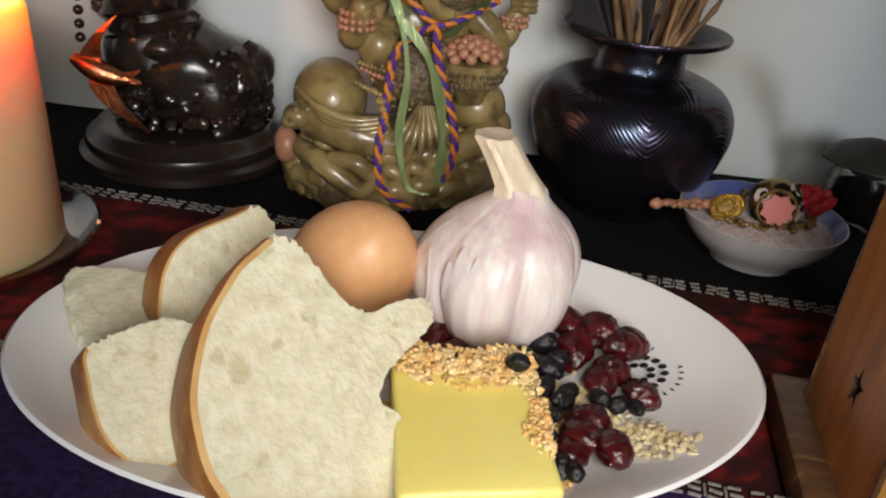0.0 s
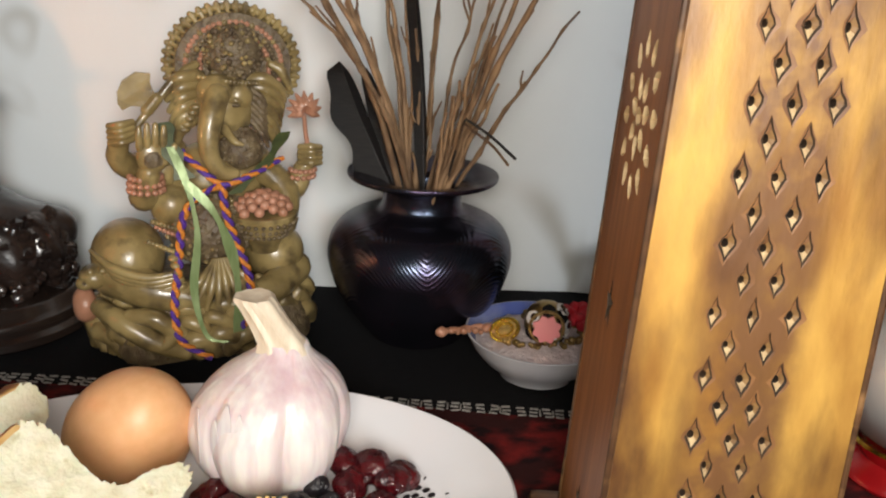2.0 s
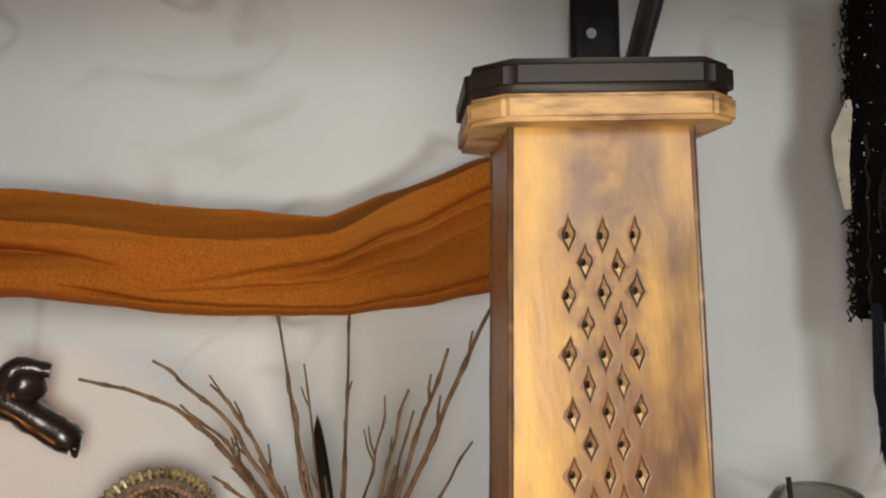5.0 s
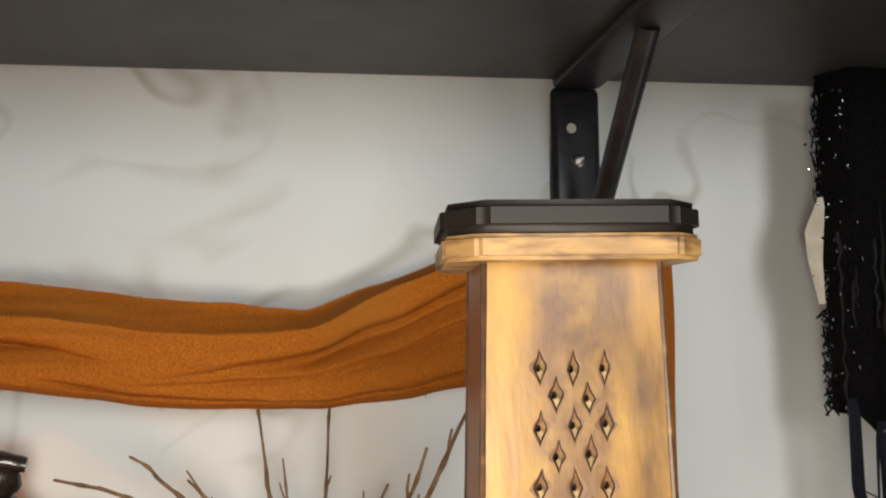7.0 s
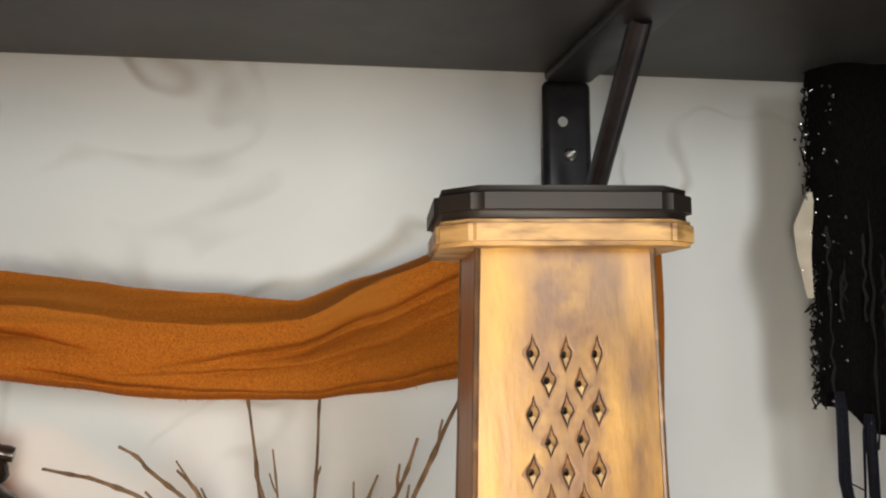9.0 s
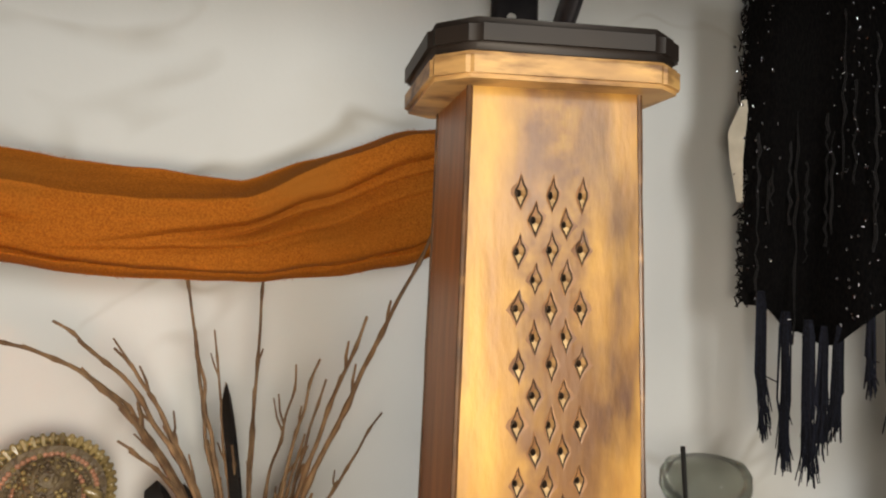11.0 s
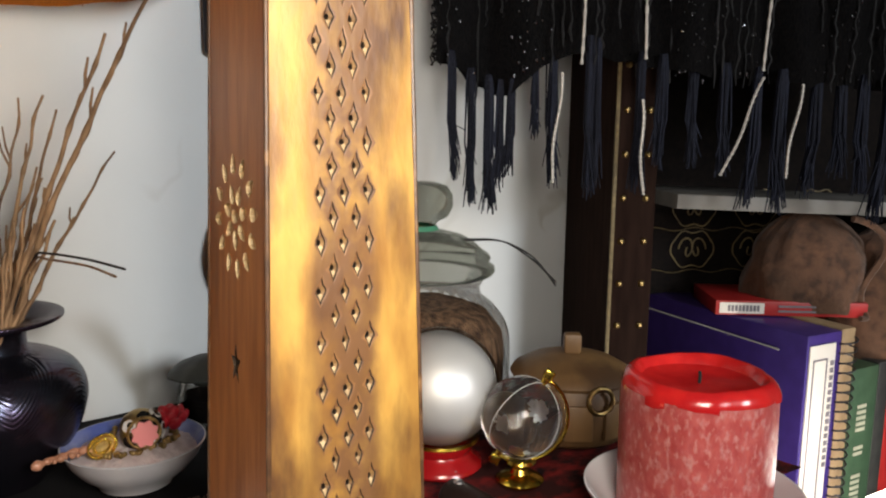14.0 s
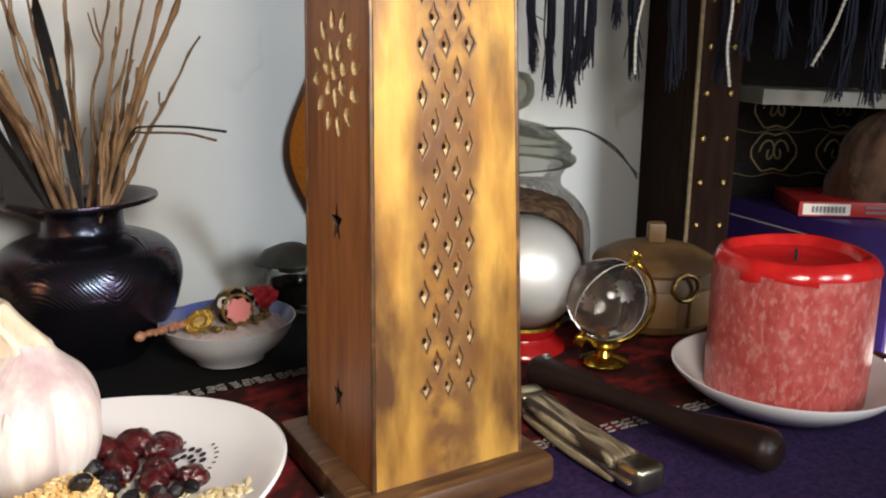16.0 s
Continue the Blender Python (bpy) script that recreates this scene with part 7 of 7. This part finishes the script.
for k in range(7):
    box(bm, 0.006 + 0.004 * k, 0.0088 + 0.004 * k, -0.0024, -0.0015, 0.106, 0.110)
part("label_print", bm, "label_line", spine, "grey frame and bars of print")
bm = tube(bmesh.new(), [(-0.0008, 0.03 + 0.2 * t, 0.2925 + 0.004 * t) for t in (0, 0.5, 1)], 0.0008, 6)
part("crease", bm, "frost", bd, "pale scuffed crease")
bm = lathe(bmesh.new(), [(0, 0.0012), (0.006, 0.0010), (0.0075, 0)], 24)
bmesh.ops.transform(bm, matrix=pose(0, 0.030, 0.205, 0, -90, 0), verts=bm.verts)
part("finger_ring", bm, "steel", bd, "round metal eyelet")
nb = book("spiral_notebook", 0.0505, 0.020, 0.3130, 0.18, "kraft", "wire-bound notebook with bent spiral, standing", "notebook")
bm = bmesh.new()
tube(bm, [(0.004 + 0.0085 * math.cos(a), -0.004 + 0.0070 * math.sin(a), 0.02 + 0.285 * k / 400) for k, a in ((k, 2 * math.pi * 30 * k / 400) for k in range(401))], 0.0010, 5)
part("spiral", bm, "bracket", nb, "dark wire spiral")
gb = book("book", 0.072, 0.042, 0.2700, 0.19, "book_green", "dark green clothbound book, standing")
for z0, h in ((0.205, 0.035), (0.180, 0.016), (0.120, 0.045)):
    for j in range(int(h / 0.006)):
        part("lettering_bar", box(bmesh.new(), 0.012, 0.026, -0.0006, 0.0006, z0 + 0.006 * j, z0 + 0.0035 + 0.006 * j), "book_mark", gb, "pale bar of lettering")
book("book", 0.1145, 0.018, 0.2720, 0.20, "book_dark", "thin dark grey book, standing")
book("book", 0.133, 0.055, 0.3000, 0.20, "book_red", "bright red book, standing")
book("book", 0.189, 0.050, 0.2650, 0.20, "book_dark", "dark clothbound book, standing at the row's end")
# red book lying on top
rb = thing("book", (0.7310, 0.2450, BZ + 0.3132), "red paperback with white label, lying on the binder", "book", "row of books", turn=-49)
part("cover", box(bmesh.new(), 0, 0.150, 0, 0.085, 0, 0.0150, 0.001), "book_red", rb)
strip_label = part("label", box(bmesh.new(), 0.004, 0.048, -0.0006, 0.0002, 0.002, 0.0130), "paper", rb, "white label strip")
bm = bmesh.new()
for k in range(9):
    box(bm, 0.012 + 0.0036 * k, 0.0143 + 0.0036 * k, -0.0012, -0.0005, 0.0045, 0.0105)
part("print", bm, "label_line", strip_label, "bars of print")
bm = bmesh.new()
for k in range(2):
    box(bm, 0.062, 0.110, -0.0008, 0.0002, 0.004 + 0.005 * k, 0.006 + 0.005 * k)
part("title_bar", bm, "label_line", rb, "bars of print")

# brown suede hood slumped over the books
hood = thing("suede_hood", (0.836, 0.196, 0.0300), "crumpled brown suede hood slumped over the books", "clothing", turn=-49)


def dome(centre, rx, ry, z0, z1, power, seed, sag=0.0):
    """A soft cloth dome; its rim sags on the room's side."""
    bm = bmesh.new()
    rows, cols, rings = 22, 56, []
    for i in range(rows + 1):
        h = i / rows
        r = max(0.02, 1 - h ** power) ** 0.5
        ring = []
        for k in range(cols):
            a = 2 * math.pi * k / cols
            c, s_ = math.cos(a), math.sin(a)
            w = 1 + 0.10 * noise.noise((2.2 * c, 2.2 * s_, 3 * h + seed)) + 0.035 * noise.noise((7 * c, 7 * s_, 6 * h + seed))
            z = z0 + (z1 - z0) * h - sag * (1 - h) * max(0, -s_) ** 0.7
            ring.append(bm.verts.new((centre[0] + rx * r * w * c, centre[1] + ry * r * w * s_, z + 0.003 * noise.noise((4 * c, 4 * s_, seed + 9)))))
        rings.append(ring)
    for p, q in zip(rings, rings[1:]):
        for k in range(cols):
            bm.faces.new((p[k], p[(k + 1) % cols], q[(k + 1) % cols], q[k]))
    bm.faces.new(rings[-1])
    return bm


part("crown", dome((0, 0), 0.066, 0.050, 0.0, 0.098, 2.6, 2.0), "suede", hood)
part("flap", dome((0.105, -0.004), 0.082, 0.052, -0.010, 0.090, 3.2, 5.0, 0.062), "suede", hood, "mottled brown suede flap hanging over the spines")
rim = []
for k in range(33):
    a = radians(-100 + 190 * k / 32)
    rim.append((0.030 + 0.022 * math.cos(a) + 0.010 * math.sin(3 * a), -0.050 + 0.012 * math.cos(a), 0.046 + 0.050 * math.sin(a)))
part("rim_seam", tube(bmesh.new(), rim, 0.0035, 8, flat=0.8), "suede", hood, "rolled seam of the hood's opening")

# small lit lamp below the table's edge
lp = thing("dome_lamp", (0.625, 0.010, BZ), "small lit white glass dome lamp on the low shelf", "lamp")
part("base", lathe(bmesh.new(), [(0, 0), (0.055, 0), (0.058, 0.004), (0.056, 0.100), (0.050, 0.112), (0, 0.112)], 40), "grey_board", lp)
part("shade", lathe(bmesh.new(), [(0.052, 0.113), (0.064, 0.128), (0.071, 0.155), (0.069, 0.185), (0.058, 0.213), (0.038, 0.230), (0.015, 0.237), (0, 0.238)], 48), "lamp_glow", lp, "glowing white glass dome")

# ---------------------------------------------------------------- black fringed shawl
SA, SB = Vector((0.430, 0.405, 0)), Vector((0.780, 0.100, 0))
SD = (SB - SA).normalized()
SN = Vector((SD.y, -SD.x, 0))                   # towards the room
if SN.y > 0:
    SN = -SN


def sp(u, z, d=0.0):
    return SA + SD * u + SN * d + Vector((0, 0, z))


def hem(u):
    return interp([(-0.01, 0.300), (0.048, 0.262), (0.075, 0.243), (0.10, 0.236), (0.13, 0.262), (0.165, 0.275), (0.22, 0.262), (0.28, 0.255), (0.35, 0.250), (0.47, 0.245), (0.60, 0.24)], u)


shawl = thing("shawl", (0, 0, 0), "black knitted shawl with long tassels and silver threads", "shawl")
bm = bmesh.new()
grid = []
for i in range(121):
    u = 0.040 + 0.52 * i / 120
    row = []
    lo = hem(u) + 0.006 * noise.noise((u * 60, 1, 1))
    for j in range(41):
        z = lo + (0.494 - lo) * j / 40
        d = 0.006 + 0.009 * math.sin(u * 52 + 1.5 * math.sin(9 * z)) + 0.004 * math.sin(u * 131) + 0.003 * noise.noise((u * 80, z * 30, 5))
        edge_in = 0.004 * noise.noise((z * 50, 2, 2)) if i == 0 else 0
        row.append(bm.verts.new(sp(u + edge_in, z, d)))
    grid.append(row)
for r, s in zip(grid, grid[1:]):
    for j in range(40):
        bm.faces.new((r[j], s[j], s[j + 1], r[j + 1]))
bmesh.ops.solidify(bm, geom=bm.faces[:], thickness=0.0015)
part("knit", bm, "shawl", shawl)
rng = random.Random(77)
bm = bmesh.new()
for k in range(70):                             # corded stitches hanging in the knit
    u = 0.043 + 0.515 * (k + rng.random()) / 70
    z1 = rng.uniform(0.34, 0.49)
    z0 = max(hem(u) - rng.uniform(-0.004, 0.012), z1 - rng.uniform(0.06, 0.25))
    d = 0.0085 + 0.009 * math.sin(u * 52)
    pts = [sp(u + 0.0012 * math.sin(9 * i + k), z0 + (z1 - z0) * i / 14, d + rng.uniform(-0.001, 0.003)) for i in range(15)]
    tube(bm, pts, [0.0009 * rng.uniform(0.4, 1.5) for _ in pts], 5)
part("corded_stitch", bm, "yarn", shawl, "bobbled black yarn cords")


def tassel(u, top, low, w):
    bm = bmesh.new()
    sway = rng.uniform(-0.006, 0.006)
    low += rng.uniform(-0.006, 0.008)
    for k in range(44):
        a, b = rng.gauss(0, w * 0.13), rng.gauss(0, w * 0.30)
        dz = rng.uniform(-0.004, 0.016) + (0.03 * rng.random() if k % 5 == 0 else 0)
        y0 = 0.008 + rng.uniform(-.003, .003)
        a, b = a + sway * 0.3, b + sway
        tube(bm, [sp(u + a * 0.6, top + 0.012, y0), sp(u + a, top, y0), sp(u + a * 1.2 + rng.gauss(0, w * .08), (top + low) / 2, y0 + rng.uniform(-.002, .002)), sp(u + b, low + dz, y0 + rng.uniform(-.003, .003))], [0.0008, 0.0010, 0.0009, 0.0005], 4)
    ball(bm, sp(u, top, 0.008), 0.0030, 2, 0, 0.3, 300)
    part("tassel", bm, "tassel", shawl)


for u, low, w in ((0.052, 0.168, 0.010), (0.069, 0.148, 0.010), (0.083, 0.145, 0.010), (0.094, 0.156, 0.011), (0.104, 0.165, 0.009), (0.122, 0.196, 0.008), (0.137, 0.158, 0.012), (0.168, 0.150, 0.012), (0.176, 0.160, 0.009), (0.214, 0.158, 0.013), (0.232, 0.172, 0.012), (0.258, 0.176, 0.012), (0.286, 0.170, 0.012), (0.318, 0.150, 0.014), (0.338, 0.142, 0.014), (0.372, 0.160, 0.012), (0.392, 0.166, 0.014), (0.412, 0.158, 0.014), (0.440, 0.130, 0.016), (0.470, 0.150, 0.014), (0.500, 0.145, 0.014)):
    tassel(u, hem(u), low, w)


def thread(u0, u1, z0, z1, r=0.0011):
    bm = bmesh.new()
    pts = []
    for k in range(41):
        t = k / 40
        pts.append(sp(u0 + (u1 - u0) * t + 0.0015 * math.sin(7 * t + u0 * 90), z0 + (z1 - z0) * t, 0.020 + 0.004 * math.sin(u0 * 52)))
    tube(bm, pts, [r * (1 + 0.35 * math.sin(2.7 * k)) for k in range(41)], 6)
    part("silver_thread", bm, "silver_thread", shawl, "twisted silver thread")


for u0, u1, z0, z1 in ((0.160, 0.157, 0.494, 0.262), (0.142, 0.136, 0.255, 0.165), (0.214, 0.213, 0.494, 0.268), (0.213, 0.217, 0.235, 0.155), (0.320, 0.318, 0.494, 0.260), (0.318, 0.286, 0.255, 0.172), (0.352, 0.342, 0.250, 0.170)):
    thread(u0, u1, z0, z1, 0.0012)
bm = bmesh.new()
for c in (0.108, 0.118, 0.245, 0.262, 0.375, 0.395, 0.050, 0.30):
    for k in range(46):
        u, z = rng.gauss(c, 0.0075), rng.uniform(0.25, 0.48)
        ball(bm, sp(u, z, 0.022), [q * rng.uniform(0.5, 1.25) for q in (0.0012, 0.0007, 0.0012)], 1)
tagged(part("sequin_glitter", bm, "sequin", shawl, "scattered glinting sequins"), kind="stuff")
# fluffy yarn edge
bm = bmesh.new()
for k in range(260):
    z = rng.uniform(0.262, 0.494)
    p = sp(0.041 + rng.gauss(0, 0.0015), z, 0.006)
    tube(bm, [p, p + SD * rng.uniform(-0.005, 0.0) + Vector((0, 0, rng.uniform(-.006, .004))), p + SD * rng.uniform(-0.004, 0.001) + Vector((0, 0, rng.uniform(-.010, .004)))], 0.0006, 4)
part("yarn_edge", bm, "shawl", shawl, "frayed yarn edge")
bm = bmesh.new()
strip(bm, [sp(0.040, 0.408, 0.010), sp(0.034, 0.385, 0.013), sp(0.034, 0.365, 0.014), sp(0.037, 0.335, 0.012)], [0.005, 0.012, 0.009, 0.004], SD, thick=0.0008)
tg = part("care_tag", bm, "tag", shawl, "crumpled cream printed cloth tag")
